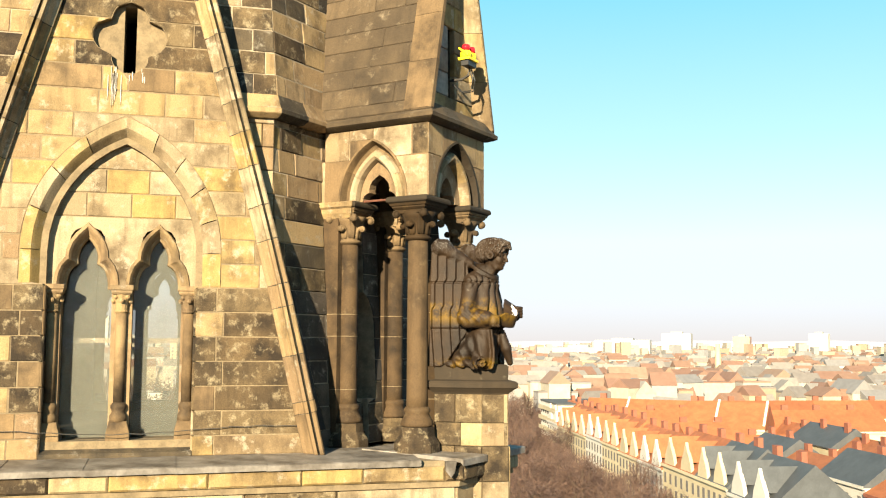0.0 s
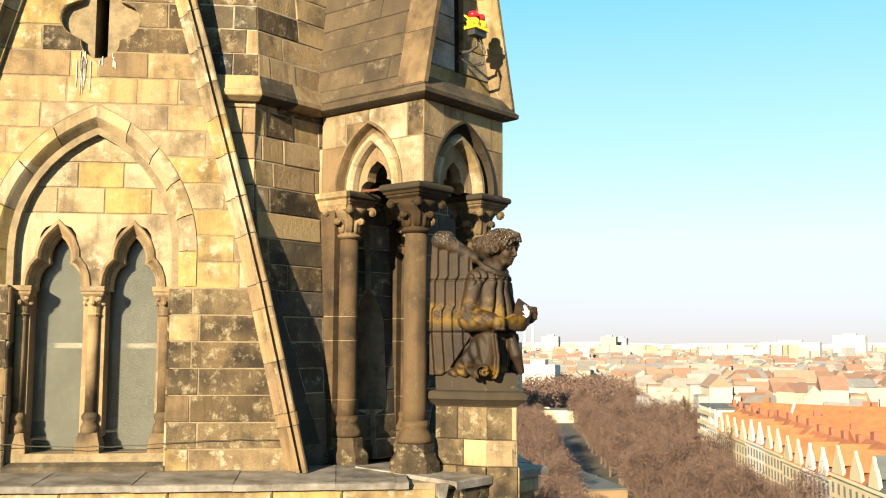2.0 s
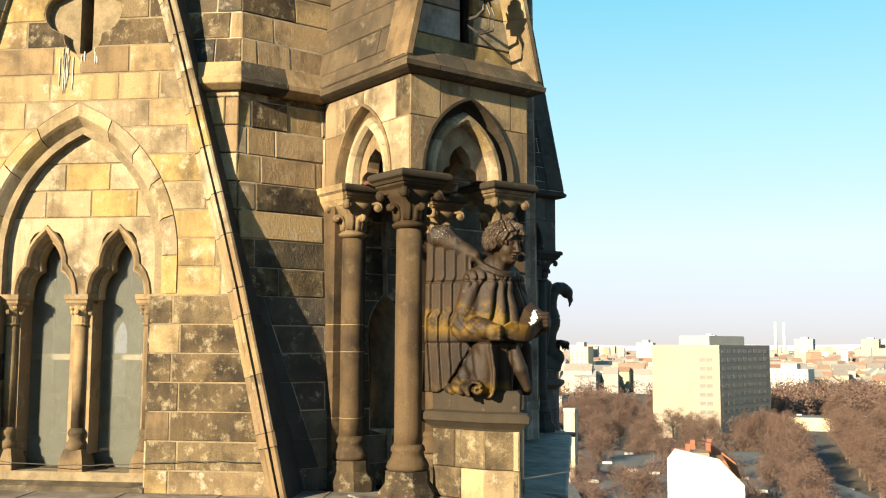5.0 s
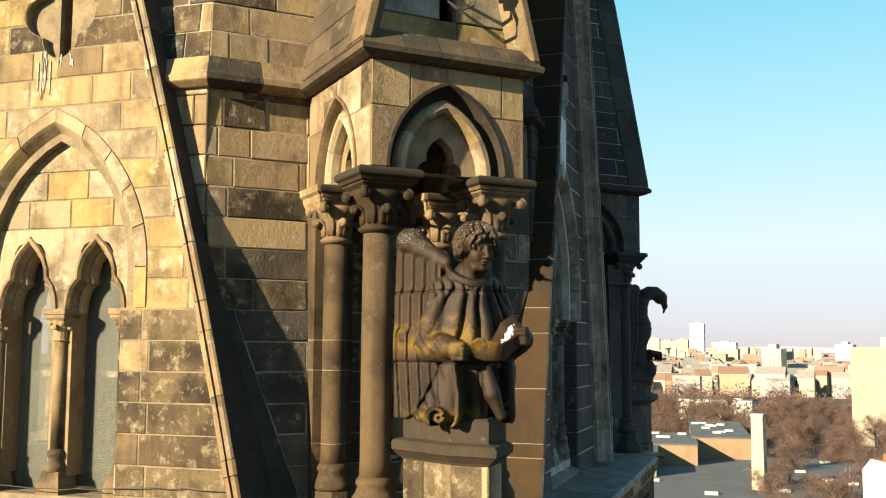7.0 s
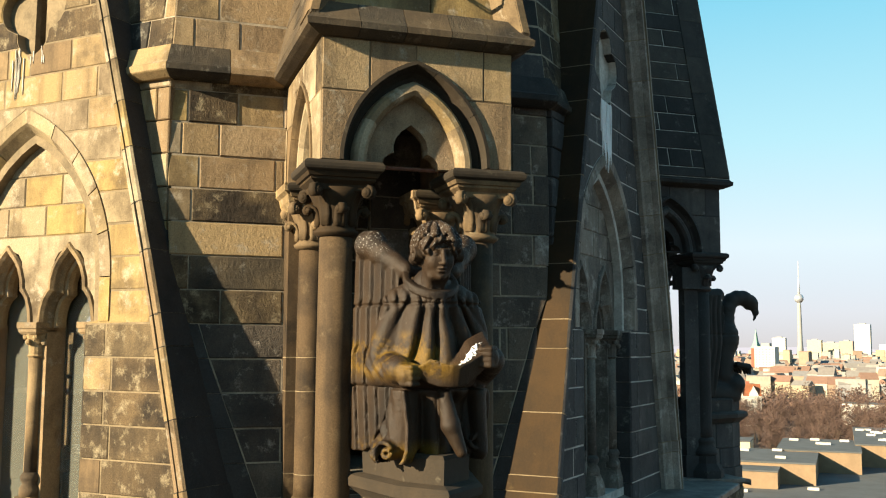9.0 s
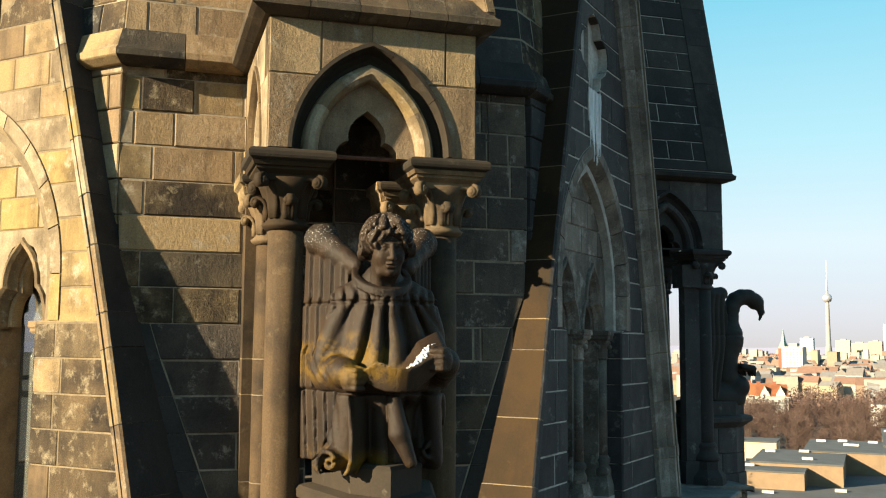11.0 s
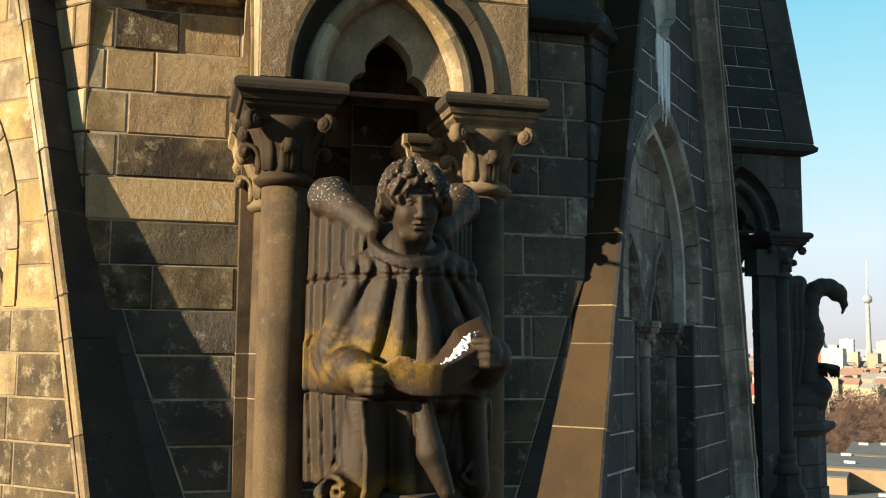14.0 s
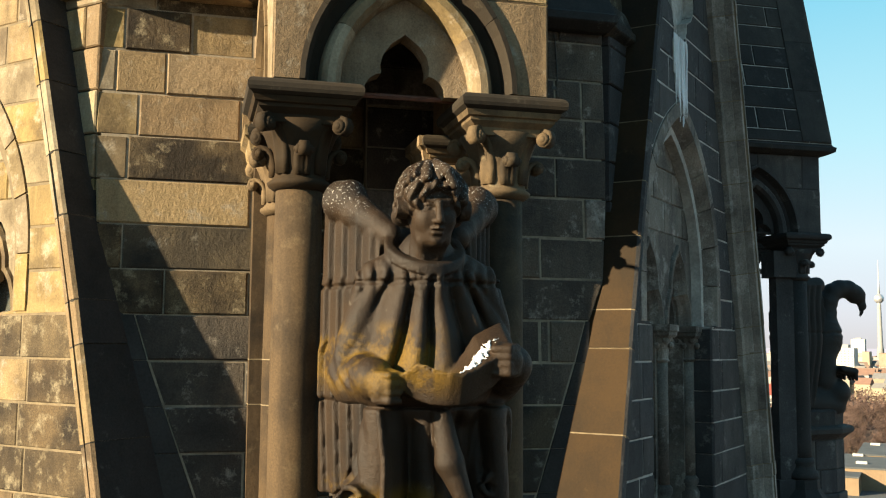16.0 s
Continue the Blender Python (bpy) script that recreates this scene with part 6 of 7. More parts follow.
TAN = paint("tan metal cladding", (0.222, 0.148, 0.0814), 0.6, 0, 0.2, 0.5, 0.0)
FELT = paint("grey roofing felt", (0.0814, 0.0888, 0.0925), 0.9, 0, 0.3, 0.15, 0.0)
BRICK = paint("red brick", (0.245, 0.0817, 0.0477), 0.85, 0, 0.25, 0.5, 0.0)
COPPER = paint("green copper", (0.163, 0.311, 0.244), 0.6, 0, 0.2, 0.3, 0.0)
FADED = paint("faded reddish render", (0.374, 0.259, 0.218), 0.85, 0, 0.15, 0.1, 0.0)
PANE = paint("dark window pane", (0.17, 0.165, 0.16), 0.2, 0, 0.2, 1, 0.0)
BARK = paint("bark", (0.0962, 0.0703, 0.0481), 0.9, 0, 0.3, 2.0, 0.0)
TWIG = island_paint("bare twigs", [(0.124, 0.0706, 0.0513), (0.079, 0.0489, 0.0411), (0.141, 0.0851, 0.0586), (0.0952, 0.0599, 0.0508)])
FARWALL = island_paint("far rendered walls", [(0.326, 0.294, 0.24), (0.359, 0.349, 0.326), (0.316, 0.262, 0.179), (0.272, 0.256, 0.234), (0.338, 0.294, 0.223), (0.272, 0.196, 0.142), (0.24, 0.24, 0.245), (0.37, 0.338, 0.272)])
FARROOF = island_paint("far roofs", [(0.201, 0.121, 0.0858), (0.166, 0.151, 0.141), (0.181, 0.176, 0.176), (0.222, 0.151, 0.111), (0.252, 0.237, 0.217), (0.192, 0.111, 0.0807), (0.212, 0.197, 0.181)])


def polar(az, d):
    return 10 + d * math.cos(radians(az)), -9 + d * math.sin(radians(az))


tagged(link_mesh("ground", *lathe(0, 0, [(4950, GZ - 0.5), (4950, GZ)], 96), EARTH), "brown winter ground of town and parks", "ground", kind="structure")
E1, E2 = Vector((math.cos(radians(125)), math.sin(radians(125)))), Vector((math.cos(radians(35)), math.sin(radians(35))))
ROW = Vector((-20, 137))


def along(a, b):
    p = ROW + E1 * a + E2 * b
    return p.x, p.y


def strip(name, a0, a1, b0, b1, z0, z1, material, label, category):
    c = [along(a, b) for a, b in ((a0, b0), (a0, b1), (a1, b1), (a1, b0))]
    return tagged(link_mesh(name, *loft([[(x, y, z) for x, y in c] for z in (z0, z1)]), material), label, category, kind="structure")


strip("road", -60, 420, -42, -33, GZ - 0.2, GZ + 0.03, ASPHALT, "asphalt street between bare trees", "road")
strip("pavement", -60, 420, -12, -0.3, GZ - 0.2, GZ + 0.15, GREYWALL, "grey pavement along the house row", "pavement")


def cuboid(w, d, z0, z1):
    return box(-w / 2, w / 2, -d / 2, d / 2, z0, z1)


def gable_roof(w, d, z, h, over=0.4):
    ww, dd = w / 2 + 0.05, d / 2 + over
    vs = [(-ww, -dd, z), (ww, -dd, z), (ww, dd, z), (-ww, dd, z), (-ww, 0, z + h), (ww, 0, z + h), (-ww, -dd, z - 0.25), (ww, -dd, z - 0.25), (ww, dd, z - 0.25), (-ww, dd, z - 0.25)]
    return vs, [(0, 1, 5, 4), (2, 3, 4, 5), (1, 2, 5), (3, 0, 4), (6, 9, 8, 7), (6, 7, 1, 0), (7, 8, 2, 1), (8, 9, 3, 2), (9, 6, 0, 3)]


PANE_ME = link_mesh("pane_pattern", *box(-0.55, 0.55, -0.06, 0.05, -0.95, 0.95), PANE).data
bpy.data.objects.remove(bpy.data.objects["pane_pattern"])


def window_at(parent, x, y, z, turn=0, sx=1.0, sz=1.0):
    ob = new("window", PANE_ME)
    ob.parent = parent
    ob.matrix_basis = pose(x, y, z, 0, 0, turn) @ Matrix.Diagonal((sx, 1, sz, 1))
    return ob


def town_house(x, y, turn, w, d, h, rh, wall, roof, label, storeys=5, cols=5, front_gable=True, group="houses along the street"):
    """A house whose front faces its own -y."""
    ho = empty("house", label, "house", group, m=pose(x, y, GZ, 0, 0, turn))
    Soup().add(cuboid(w, d, 0, h)).make("wall", wall, ho)
    rf = Soup().add(gable_roof(w, d, h, rh)).make("roof", roof, ho)
    for i in range(storeys):
        for j in range(cols):
            window_at(ho, -w / 2 + w * (j + 0.5) / cols, -d / 2, 2.2 + (h - 2.0) / storeys * i)
    Soup().add(box(-w / 2 - 0.02, w / 2 + 0.02, -d / 2 - 0.45, -d / 2, h - 0.5, h + 0.05)).make("cornice", wall, ho)
    if front_gable:
        g = w * 0.2
        for gx in (-w * 0.25, w * 0.25):
            Soup().add(loft([[(gx - g * 0.8, yy, h), (gx + g * 0.8, yy, h), (gx + g * 0.62, yy, h + rh * 0.3), (gx + g * 0.24, yy, h + rh * 0.6), (gx, yy, h + rh * 0.86), (gx - g * 0.24, yy, h + rh * 0.6), (gx - g * 0.62, yy, h + rh * 0.3)] for yy in (-d / 2 - 0.2, -d / 2 + 0.4)])).make("gable", wall, ho)
            Soup().add(loft([[(gx - g * 0.5, yy, h + rh * 0.3), (gx + g * 0.5, yy, h + rh * 0.3), (gx, yy, h + rh * 0.9)] for yy in (-d / 2 + 0.3, -0.5)])).make("dormer_roof", roof, ho)
    for cx in (-w * 0.42, w * 0.1):
        Soup().add(box(cx - 0.9, cx + 0.9, 0.6, 1.5, h + rh * 0.4, h + rh + 1.3)).make("chimney", BRICK, rf)
    return ho


random.seed(71)
# the long row along the street and the rows of its block
FACE = 125.0 + 180.0
k, a = 0, 0.0
while a < 150:
    w = random.uniform(15, 19)
    x, y = along(a + w / 2, 6.5)
    slate = k in (0, 1)
    town_house(x, y, FACE, w, 13, random.uniform(14.0, 15.5), 6.0, CREAM if k % 3 else WHITE, SLATE if slate else TILE,
               ("pale rendered town house with dark slate roof" if slate else "pale rendered town house with orange tiled roof and front gables"), cols=6)
    a += w
    k += 1
x, y = along(162, 8)
ob = empty("apartment_block", "white apartment block with flat roof and balcony bands", "building", m=pose(x, y, GZ, 0, 0, FACE))
Soup().add(cuboid(26, 15, 0, 20)).make("wall", WHITE, ob)
Soup().add(cuboid(26.4, 15.4, 20, 20.5)).make("roof", FELT, ob)
for i in range(6):
    Soup().add(box(-13, 13, -8.3, -7.45, 2.2 + i * 3.1, 3.3 + i * 3.1)).make("balcony", CREAM, ob)
    for j in range(8):
        window_at(ob, -11.4 + 3.25 * j, -7.5, 1.6 + 3.1 * i, 0, 1.6, 0.6)
for r, (b, a0, a1) in enumerate(((34, 10, 150), (58, 0, 160), (95, -30, 150), (120, -20, 170), (150, 0, 190), (185, -40, 190))):
    a = a0
    while a < a1:
        w = random.uniform(15, 24)
        if random.random() < 0.82:
            x, y = along(a + w / 2, b)
            town_house(x, y, FACE + (180 if r % 2 else 0) + random.choice([0, 0, 90 if r == 0 else 0]), w, 12, random.uniform(11.5, 14.5), random.uniform(3.5, 5),
                       random.choice([CREAM, WHITE, BRICK]), random.choice([TILE, TILE, SLATE, FELT, TILE]), "rendered courtyard house with tiled roof and brick chimneys", 4, 4, False, "houses behind the street")
        a += w
for a, b0, n in ((128, 20, 4), (60, 70, 4), (172, 60, 5)):
    for i in range(n):
        x, y = along(a, b0 + i * 19)
        town_house(x, y, FACE + 90, 19, 12, 14.5, 5.5, CREAM, TILE, "long orange tiled house of the side street", 4, 5, False, "houses of the side street")

# long tiled roof across the end of the row, parted by white fire walls
lr = town_house(-71, 262, 2, 50, 15, 16.0, 6.5, CREAM, TILE, "long orange tiled house with white fire walls", 4, 12, False, "houses of the side street")
for px in (-13.0, 12.0, 24.6):
    Soup().add(loft([[(px + q, -7.9, 15.9), (px + q, 7.9, 15.9), (px + q, 0, 23.1)] for q in (-0.3, 0.3)])).make("fire_wall", WHITE, lr)

# free-standing house with a blank white fire wall
x, y = polar(126.75, 152)
hw = empty("house", "white house with blank fire wall and red mansard roof", "house", m=pose(x, y, GZ, 0, 0, 40) @ Matrix.Diagonal((0.82, 1.0, 1.06, 1.0)))
Soup().add(loft([[(-6.5, yy, 0), (6, yy, 0), (6, yy, 18.4), (2.0, yy, 21.6), (-5.2, yy, 22.8), (-6.5, yy, 21.5)] for yy in (-7, -6.4)])).make("fire_wall", WHITE, hw)
Soup().add(box(-6.2, 5.8, -6.4, 9, 0, 17.2)).make("wall", GREYWALL, hw)
Soup().add(loft([[(-6.2, yy, 17.2), (5.9, yy, 17.2), (3.0, yy, 21.4), (-5.6, yy, 21.4)] for yy in (-6.4, 9)])).make("roof", TILE, hw)
Soup().add(loft([[(1.0, yy, 18.4), (6.2, yy, 18.2), (5.2, yy, 20.4), (1.0, yy, 22.8)] for yy in (1.5, 5.0)])).make("dormer", TILE, hw)
for cx, cy in ((-3, -3), (0.5, -1), (-2, 3), (1, 6)):
    Soup().add(box(cx - 0.4, cx + 0.4, cy - 0.9, cy + 0.9, 21.2, 23.2)).make("chimney", BRICK, hw)
Soup().add(box(-4.5, 0.5, -5.5, -1.0, 21.4, 22.2)).make("terrace", TAN, hw)
for i in range(5):
    for j in range(4):
        window_at(hw, 5.85, -4.5 + 3.6 * j, 2.2 + 3.2 * i, 90)
for z in (8.0, 11.0, 14.0):
    window_at(hw, 1.2, -7.0, z, 0, 0.7, 0.7)

# high office slab
c, l, r = Vector(polar(126.7, 430)), Vector(polar(130.35, 436)), Vector(polar(124.1, 478))
off = empty("office_block", "tall concrete office slab with rows of dark windows", "building", m=pose(c.x, c.y, GZ))
back = l + r - c
foot = [(p.x - c.x, p.y - c.y) for p in (c, r, back, l)]
Soup().add(loft([[(px, py, z) for px, py in foot] for z in (0, 39.0)])).make("wall", paint("beige concrete", (0.27, 0.225, 0.18), 0.85, 0, 0.12, 0.1, 0.0), off)
mid = Vector((sum(p[0] for p in foot) / 4, sum(p[1] for p in foot) / 4))
Soup().add(loft([[(mid.x + (px - mid.x) * 0.4, mid.y + (py - mid.y) * 0.6, z) for px, py in foot] for z in (39, 43.0)])).make("penthouse", GREYWALL, off)
for end, cols, rows, sx, start in ((r, 9, 10, 3.4, 0.05), (l, 2, 9, 2.2, 0.12)):
    e = end - c
    t = math.degrees(math.atan2(e.y, e.x))
    step = 0.92 / 9 if cols == 9 else 0.10
    for i in range(rows):
        for j in range(cols):
            p = e * (start + step * j + 0.03)
            window_at(off, p.x, p.y, 4.0 + 3.6 * i, t, sx, 0.85)

# low flat-roofed school complex with its chimney
def flat_block(az, d, turn, w, dp, h, wall, label, lights=0):
    x, y = polar(az, d)
    b = empty("flat_building", label, "building", "flat buildings of the complex", m=pose(x, y, GZ, 0, 0, turn))
    Soup().add(cuboid(w, dp, 0, h)).make("wall", wall, b)
    Soup().add(cuboid(w + 0.3, dp + 0.3, h, h + 0.35)).make("roof", FELT, b)
    for i in range(lights):
        q = random.uniform(-w * 0.4, w * 0.4), random.uniform(-dp * 0.4, dp * 0.4)
        Soup().add(box(q[0] - 1.2, q[0] + 1.2, q[1] - 0.6, q[1] + 0.6, h + 0.35, h + 0.9)).make("roof_light", WHITE, b)
    return b


flat_block(138.5, 250, 50, 150, 95, 7.5, TAN, "broad low building with a grey felt roof and roof lights", 26)
flat_block(142.2, 262, 50, 20, 30, 12.5, TAN, "tan-clad flat-roofed block of the complex", 3)
flat_block(140.0, 290, 50, 20, 34, 13.0, TAN, "tan-clad flat-roofed block of the complex", 5)
flat_block(137.0, 322, 50, 16, 62, 13.5, TAN, "long tan-clad flat-roofed block", 9)
flat_block(144.3, 250, 50, 22, 24, 11.5, TAN, "tan-clad flat-roofed block of the complex", 5)
flat_block(144.8, 300, 50, 14, 12, 13.0, CREAM, "small pale flat-roofed block", 1)
flat_block(136.6, 190, 50, 18, 26, 10.5, CREAM, "low pale building with a flat roof", 2)
flat_block(137.3, 560, 30, 40, 14, 11.0, WHITE, "low white flat-roofed hall among trees", 3)
flat_block(120.5, 500, 35, 90, 14, 6.0, CREAM, "long low pavilion among bare trees", 4)
x, y = polar(134.5, 232)
ch = empty("chimney_stack", "square pale concrete chimney of the complex", "chimney", m=pose(x, y, GZ, 0, 0, 30))
Soup().add(loft([[(sx * w, sy * w, z) for sx, sy in ((-1, -1), (1, -1), (1, 1), (-1, 1))] for w, z in ((1.4, 0), (1.25, 23.5))])).make("stack", paint("stained concrete", (0.46, 0.39, 0.28), 0.9, 0, 0.3, 0.5, 0.0), ch)
Soup().add(cuboid(2.8, 2.8, 23.5, 24.2)).make("crown", GREYWALL, ch)
# street house with red roof behind the park
for i, az in enumerate((147.0, 145.6, 144.3)):
    x, y = polar(az, 560 - i * 12)
    town_house(x, y, 60, 15, 12, 15, 6, WHITE, paint("dark red tiles", (0.30, 0.07, 0.05), 0.8, 0, 0.2, 0.4, 0.0) if i == 0 else TILE, "pale house with a dark red tiled roof beyond the park", 5, 5, i == 2, "houses beyond the park")

# far landmarks
x, y = polar(141.95, 3870)
tv = empty("television_tower", "slender concrete television tower with a steel ball", "tower", m=pose(x, y, GZ))
Soup().add(lathe(0, 0, [(16, 0), (9, 60), (6.5, 200), (5.5, 215)], 20)).make("shaft", GREYWALL, tv, "", True)
Soup().add(ball((0, 0, 226), 17, 14)).make("ball", paint("steel panels", (0.6, 0.6, 0.62), 0.35, 0.6, 0.2, 0.1, 0.0), tv, "steel-clad ball", True)
Soup().add(lathe(0, 0, [(4, 242), (3.2, 290), (1.6, 292), (1.0, 365)], 10)).make("mast", WHITE, tv, "red and white mast", True)
for az, d, w, h, m_, label in ((138.8, 3700, 52, 126, WHITE, "tall white hotel slab far off"), (140.4, 3600, 60, 62, CREAM, "pale slab block far off"), (141.2, 3500, 45, 70, CREAM, "pale slab block far off"),
                               (143.0, 3300, 40, 75, WHITE, "white high-rise building far off"), (139.6, 3400, 40, 66, FADED, "reddish high-rise building far off"), (137.3, 2600, 60, 52, WHITE, "white slab block far off"),
                               (119.3, 2600, 40, 58, FADED, "reddish high-rise building far off"), (118.6, 2650, 30, 55, GREYWALL, "grey high-rise building far off"), (122.6, 2300, 40, 56, GREYWALL, "pale high-rise building far off"),
                               (109.5, 2000, 110, 44, WHITE, "broad white housing slab far off"), (112.0, 1900, 100, 30, GREYWALL, "broad pale housing slab far off"), (103.0, 2500, 40, 55, FADED, "reddish high-rise building far off"),
                               (99.0, 2300, 40, 60, WHITE, "white high-rise building far off"), (106.5, 2100, 60, 58, WHITE, "white high-rise building far off"), (131.0, 1500, 24, 44, WHITE, "white tower block beyond the park"), (134.5, 900, 16, 38, CREAM, "cream tower block with balconies"),
                               (143.5, 1250, 24, 42, WHITE, "white tower block beyond the park"), (127.6, 2800, 35, 70, GREYWALL, "grey high-rise building far off"), (128.9, 900, 30, 24, WHITE, "white apartment slab beyond the park"), (123.2, 800, 30, 22, WHITE, "white apartment slab beyond the park"),
                               (130.2, 930, 44, 20, CREAM, "yellow apartment slab beyond the park"), (131.9, 950, 40, 19, FADED, "reddish apartment slab beyond the park"), (133.3, 930, 34, 21, CREAM, "yellow apartment slab beyond the park"),
                               (135.9, 940, 44, 20, FADED, "reddish apartment slab beyond the park"), (137.4, 955, 40, 20, CREAM, "yellow apartment slab beyond the park")):
    x, y = polar(az, d)
    hr = empty("high_rise", label, "building", "high-rise buildings", m=pose(x, y, GZ, 0, 0, az + 75))
    Soup().add(cuboid(w, 18, 0, h)).make("wall", m_, hr)
    Soup().add(cuboid(w * 0.4, 10, h, h + 4)).make("penthouse", GREYWALL, hr)
    if d < 1600:
        for i in range(int(h / 3) - 1):
            for j in range(max(3, int(w / 4))):
                window_at(hr, -w / 2 + 2 + j * (w - 4) / max(2, int(w / 4) - 1), 9, 2.5 + 3 * i, 0, 1.4, 0.7)
for az in (124.1, 123.65):
    x, y = polar(az, 3000)
    st = empty("smoke_stack", "tall pale power station stack far off", "chimney", "power station stacks", m=pose(x, y, GZ))
    Soup().add(lathe(0, 0, [(5.2, 0), (3.6, 110)], 14)).make("stack", WHITE, st, "", True)
x, y = polar(144.05, 1300)
chu = empty("church", "red brick church tower with a green copper spire", "church", m=pose(x, y, GZ, 0, 0, 20))
Soup().add(cuboid(9, 9, 0, 40)).make("tower", BRICK, chu)
Soup().add(loft([[(sx * w, sy * w, z) for sx, sy in ((-1, -1), (1, -1), (1, 1), (-1, 1))] for w, z in ((4.7, 40), (2.2, 48), (0.1, 64))])).make("spire", COPPER, chu, "green copper spire")
Soup().add(box(-8, 8, 3, 40, 0, 16)).make("nave", BRICK, chu)
x, y = polar(104.3, 760)
ob = empty("smoke_stack", "yellow brick factory chimney among houses", "chimney", m=pose(x, y, GZ))
Soup().add(lathe(0, 0, [(2.6, 0), (1.8, 38)], 12)).make("stack", CREAM, ob, "", True)

# the rest of the town, joined
def far_town():
    rnd = random.Random(5)
    walls, roofs = Soup(), Soup()
    for n in range(8200):
        az = rnd.uniform(91, 150)
        d = 480 + 4100 * rnd.random() ** 1.25
        if (az > 117 and d < 820) or (az < 117 and d < 420):
            continue
        x, y = polar(az, d)
        t = radians(rnd.choice([35, 125, 35, 60]) + rnd.uniform(-6, 6))
        w, dp = rnd.uniform(9, 26) * (0.8 + d / 9000), rnd.uniform(9, 13)
        h = rnd.uniform(9, 19) if rnd.random() < 0.93 or d < 1500 else rnd.uniform(24, 40)
        ca, sa = math.cos(t), math.sin(t)
        c4 = [(x + px * ca - py * sa, y + px * sa + py * ca) for px, py in ((-w / 2, -dp / 2), (w / 2, -dp / 2), (w / 2, dp / 2), (-w / 2, dp / 2))]
        walls.add(loft([[(px, py, z) for px, py in c4] for z in (GZ, GZ + h)]))
        if h < 23 and rnd.random() < 0.7:
            vs, fs = gable_roof(w, dp, h, rnd.uniform(3.5, 6), 0.4)
            roofs.add(([(x + vx * ca - vy * sa, y + vx * sa + vy * ca, GZ + vz) for vx, vy, vz in vs], fs))
        else:
            roofs.add(loft([[(px, py, z) for px, py in c4] for z in (GZ + h + 0.02, GZ + h + 0.8)]))
    town = empty("distant_town", "distant town of pale walls and red roofs", "town", kind="stuff")
    for nm, sp, mt in (("walls", walls, FARWALL), ("roofs", roofs, FARROOF)):
        tagged(link_mesh(nm, sp.vs, sp.fs, mt, town), kind="stuff")


far_town()

# ---- bare winter trees ----
def tree_meshes(seed, twigs, lean=1.0):
    rnd = random.Random(seed)
    h, rad = 15.0, 5.2
    wood = Soup().add(tube([(0, 0, 0), (0.1, 0.05, 2.5), (0.05, -0.1, 5), (0.2, 0.1, 9), (0.1, 0, 12.5)], [0.42, 0.36, 0.30, 0.18, 0.05], 7))
    ends = []
    for i in range(11):
        a = i * 2.4 + rnd.uniform(-0.3, 0.3)
        z0 = 3.6 + i * 0.62
        ln = rad * rnd.uniform(0.65, 1.0) * (1.0 if i < 7 else 0.65)
        tip = (ln * math.cos(a), ln * math.sin(a), z0 + rnd.uniform(2.2, 4.6))
        midp = (ln * 0.45 * math.cos(a + 0.2), ln * 0.45 * math.sin(a + 0.2), z0 + 1.0)
        wood.add(tube([(0, 0, z0), midp, tip], [0.17, 0.11, 0.03], 5))
        ends += [tip, midp, tuple((p + q) / 2 for p, q in zip(tip, midp))]
    ends += [(0.1, 0, 12.5), (0.2, 0.1, 10)]
    vs, fs = [], []
    for n in range(twigs):
        e = Vector(rnd.choice(ends))
        way = Vector((rnd.gauss(0, 1), rnd.gauss(0, 1), rnd.gauss(0.55, 0.8)))
        way = (way + Vector((e.x, e.y, 0)) * 0.12).normalized()
        p = e + way * rnd.uniform(0, 1.0) + Vector((rnd.gauss(0, 0.5), rnd.gauss(0, 0.5), rnd.gauss(0, 0.5)))
        q = p + way * rnd.uniform(0.6, 1.7)
        side = way.cross(Vector((rnd.gauss(0, 1), rnd.gauss(0, 1), rnd.gauss(0, 1)))).normalized() * rnd.uniform(0.012, 0.034)
        k = len(vs)
        vs += [p - side, p + side, q, p + (q - p) * 0.5 + side * 3 + way * 0.3]
        fs += [(k, k + 1, k + 2), (k, k + 3, k + 1)]
    return (wood.vs, wood.fs), (vs, fs)


random.seed(81)
PATTERNS = []
for s in range(5):
    (wv, wf), (cv, cf) = tree_meshes(s + 1, 3900)
    tr = empty("tree", "bare brown winter tree with fine twigs", "tree", "bare trees of the park", m=pose(0, 0, -500))
    link_mesh("trunk", wv, wf, BARK, tr)
    link_mesh("crown", cv, cf, TWIG, tr, "crown of bare reddish twigs")
    PATTERNS.append(tr)


def spot_free(x, y):
    p = Vector((x, y)) - ROW
    a, b = p.dot(E1), p.dot(E2)
    if -45.5 < b < -29.5:
        return False
    az, d = math.degrees(math.atan2(y + 9, x - 10)), math.hypot(x - 10, y + 9)
    if b > -3 and a < 190:
        return False
    if 134.5 < az < 147 and d < 335:
        return False
    if 125 < az < 131 and (d < 168 or 424 < d < 500):
        return False
    return True


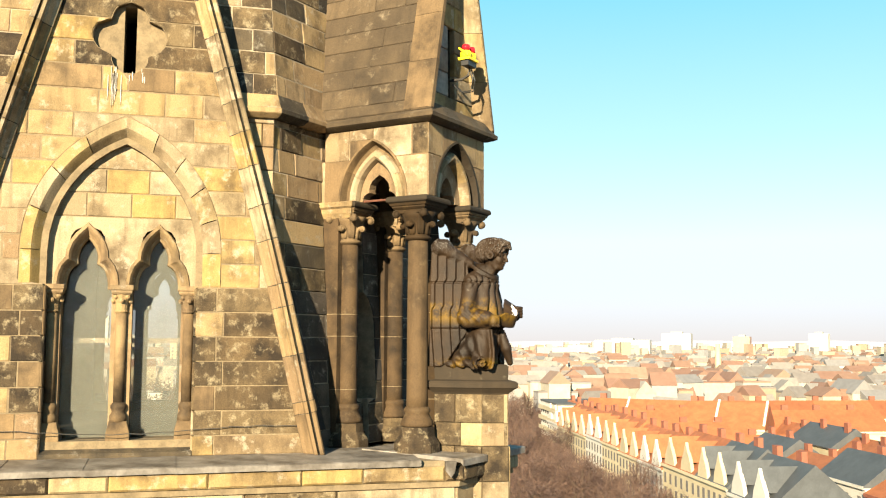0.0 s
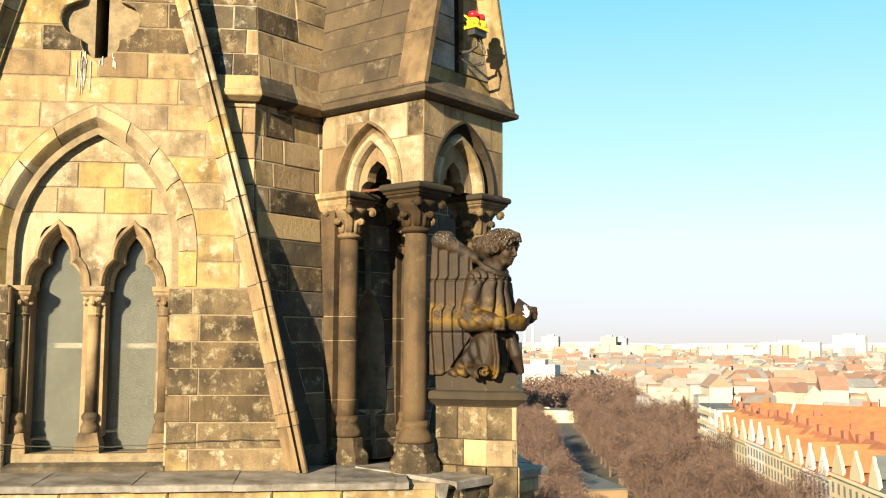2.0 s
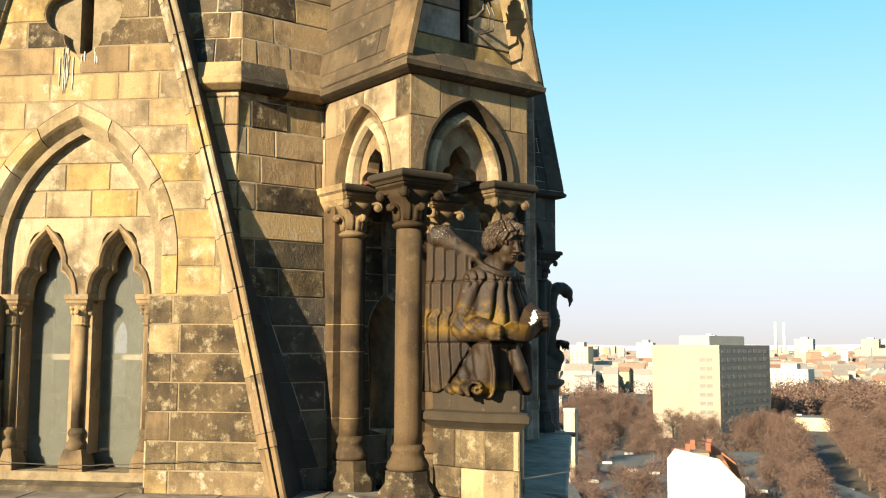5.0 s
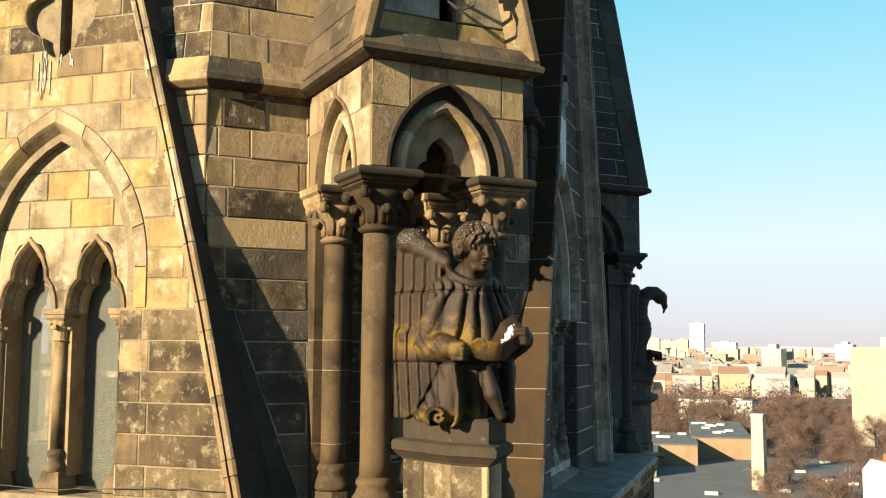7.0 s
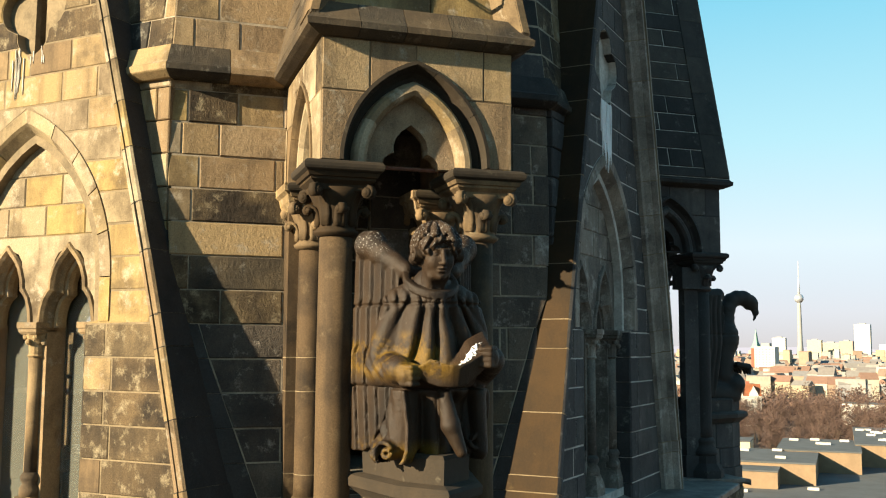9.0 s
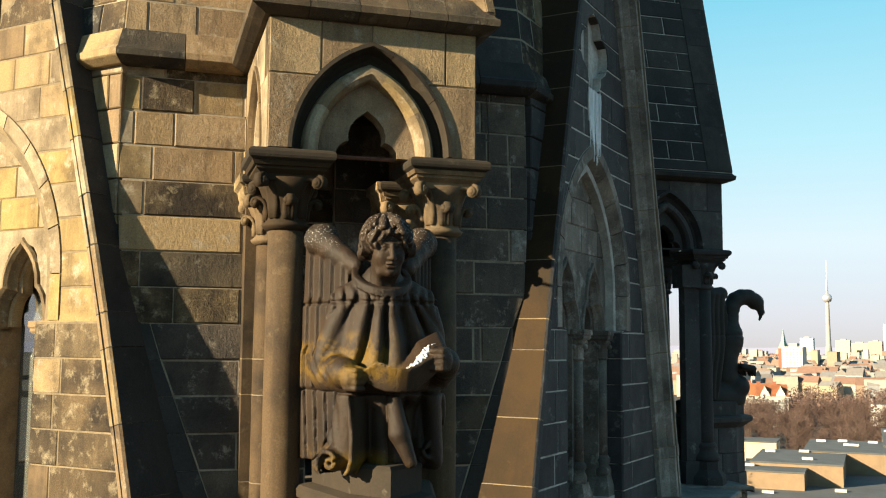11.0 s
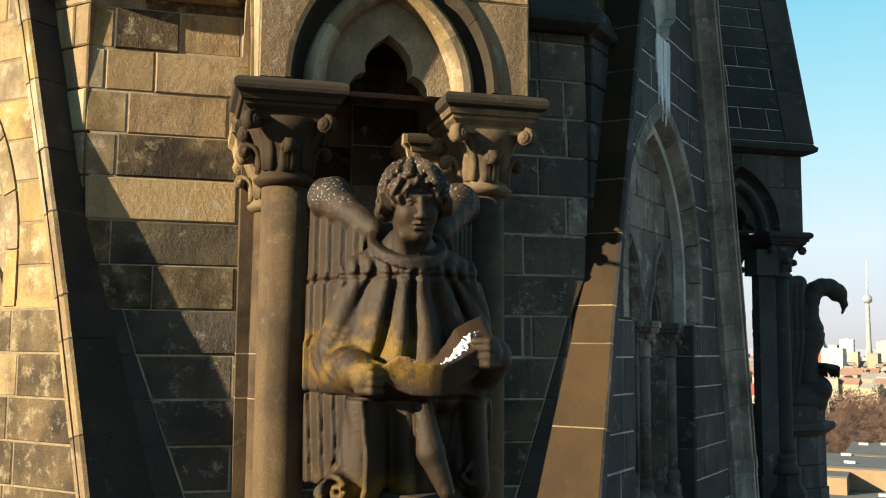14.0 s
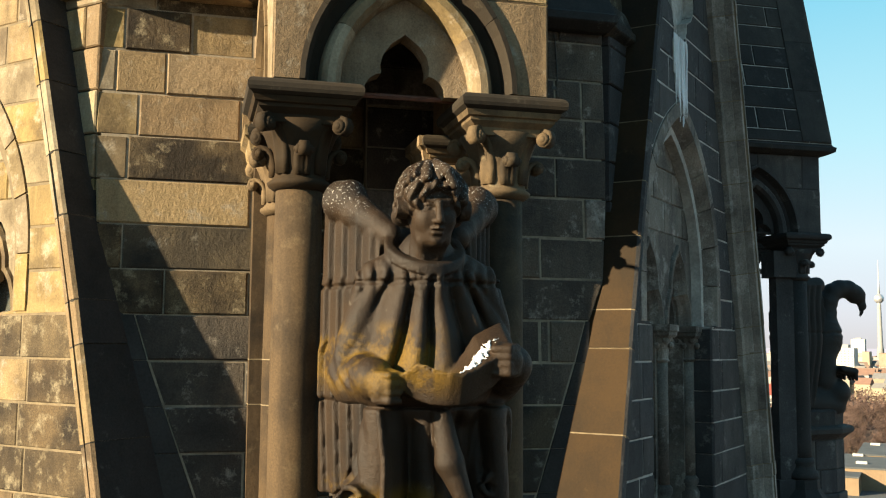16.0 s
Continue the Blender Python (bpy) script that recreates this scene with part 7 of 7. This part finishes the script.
places = []
tries = 0
while len(places) < 270 and tries < 9000:
    tries += 1
    az, d = random.uniform(113, 148), math.sqrt(random.uniform(125 ** 2, 560 ** 2))
    x, y = polar(az, d)
    if spot_free(x, y) and all((x - u) ** 2 + (y - v) ** 2 > 10.2 ** 2 for u, v in places):
        places.append((x, y))
for a in range(-20, 260, 11):
    for b in (-47, -28, -16, -7):
        x, y = along(a + random.uniform(-2, 2), b + random.uniform(-1, 1))
        if math.hypot(x, y) > 110:
            places.append((x, y))
for az, d in ((133.9, 178), (135.3, 172), (131.6, 190), (133.0, 205)):
    places.append(polar(az, d))
for i, (x, y) in enumerate(places):
    s = random.uniform(0.75, 1.15)
    m = pose(x, y, GZ - 0.05, 0, 0, random.uniform(0, 360))
    if i < len(PATTERNS):
        PATTERNS[i].matrix_basis = m
    else:
        t2 = copy_thing(PATTERNS[i % len(PATTERNS)], m)
        t2.scale = (s, s, s * random.uniform(0.9, 1.1))


def far_woods():
    rnd = random.Random(9)
    vs, fs = [], []
    for n in range(760):
        az = rnd.uniform(92, 149)
        d = 520 + 1900 * rnd.random() ** 1.5
        if az < 117 and d < 560:
            d += 300
        if n < 260:
            az, d = rnd.gauss(121.3, 2.2), rnd.uniform(560, 860)
        elif n < 400:
            az, d = rnd.uniform(133, 149), rnd.uniform(520, 700)
        x, y = polar(az, d)
        r, h = rnd.uniform(5, 9), rnd.uniform(11, 16)
        for k in range(110):
            w = Vector((rnd.gauss(0, 1), rnd.gauss(0, 1), rnd.gauss(0, 1))).normalized()
            c = Vector((x + w.x * r * rnd.random() ** 0.4, y + w.y * r * rnd.random() ** 0.4, GZ + h * 0.55 + w.z * h * 0.45))
            u = Vector((rnd.gauss(0, 1), rnd.gauss(0, 1), rnd.gauss(0.4, 1))).normalized()
            v = u.cross(w).normalized() * rnd.uniform(0.25, 0.6)
            u = u * rnd.uniform(0.8, 1.9)
            i = len(vs)
            vs += [c - v, c + v, c + u]
            fs.append((i, i + 1, i + 2))
    tagged(link_mesh("far_woods", vs, fs, TWIG), "far stands of bare brown trees", "trees", kind="stuff")


far_woods()

# ---- parked cars ----
def car(colour, label):
    c = empty("car", label, "car", "parked cars along the street")
    hull = [(-2.1, 0.35), (2.1, 0.35), (2.15, 0.75), (1.2, 0.92), (-1.9, 0.95), (-2.15, 0.7)]
    Soup().add(loft([[(px, yy, pz) for px, pz in hull] for yy in (-0.86, 0.86)])).make("body", colour, c)
    cab = [(1.1, 0.92), (0.45, 1.42), (-1.2, 1.45), (-1.85, 0.95)]
    Soup().add(loft([[(px, yy, pz) for px, pz in cab] for yy in (-0.74, 0.74)])).make("cabin", PANE, c)
    for wx in (-1.3, 1.3):
        for wy in (-0.8, 0.8):
            Soup().add(([(wx + y2, wy + x2, z2) for x2, y2, z2 in [(p[2] - 0.0, p[0], p[1] + 0.32) for p in lathe(0, 0, [(0.32, -0.1), (0.32, 0.1)], 10)[0]]], lathe(0, 0, [(0.32, -0.1), (0.32, 0.1)], 10)[1])).make("wheel", BLACKBOX, c)
    return c


paints = [(paint("silver car paint", (0.5, 0.5, 0.52), 0.3, 0.4, 0.05, 1, 0.0), "silver car parked by the kerb"), (paint("dark car paint", (0.03, 0.035, 0.05), 0.3, 0.2, 0.05, 1, 0.0), "dark car parked by the kerb"),
          (paint("white car paint", (0.75, 0.75, 0.75), 0.3, 0.0, 0.05, 1, 0.0), "white car parked by the kerb")]
models = [car(p, l) for p, l in paints]
for i in range(26):
    x, y = along(60 + (i // 2) * 7.5 + random.uniform(-0.6, 0.6), -41 if i % 2 else -34)
    m = pose(x, y, GZ + 0.03, 0, 0, 125)
    if i < 3:
        models[i].matrix_basis = m
    else:
        copy_thing(models[random.randrange(3)], m)

# ---- the rim of the land, its haze put in by a glow ----
rim, nodes, links, bsdf = mat_base("glowing haze distance")
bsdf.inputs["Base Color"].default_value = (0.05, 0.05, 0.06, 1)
# emission paints the pale haze onto the ring
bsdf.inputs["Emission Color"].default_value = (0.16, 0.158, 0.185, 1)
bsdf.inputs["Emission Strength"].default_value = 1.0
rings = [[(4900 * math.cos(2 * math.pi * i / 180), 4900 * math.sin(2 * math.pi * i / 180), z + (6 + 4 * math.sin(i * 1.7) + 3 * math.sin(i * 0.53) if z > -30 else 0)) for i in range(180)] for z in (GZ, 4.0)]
tagged(link_mesh("backdrop", *loft(rings, True, False), rim), "low rim of the horizon, glowing as haze", "backdrop", kind="structure")
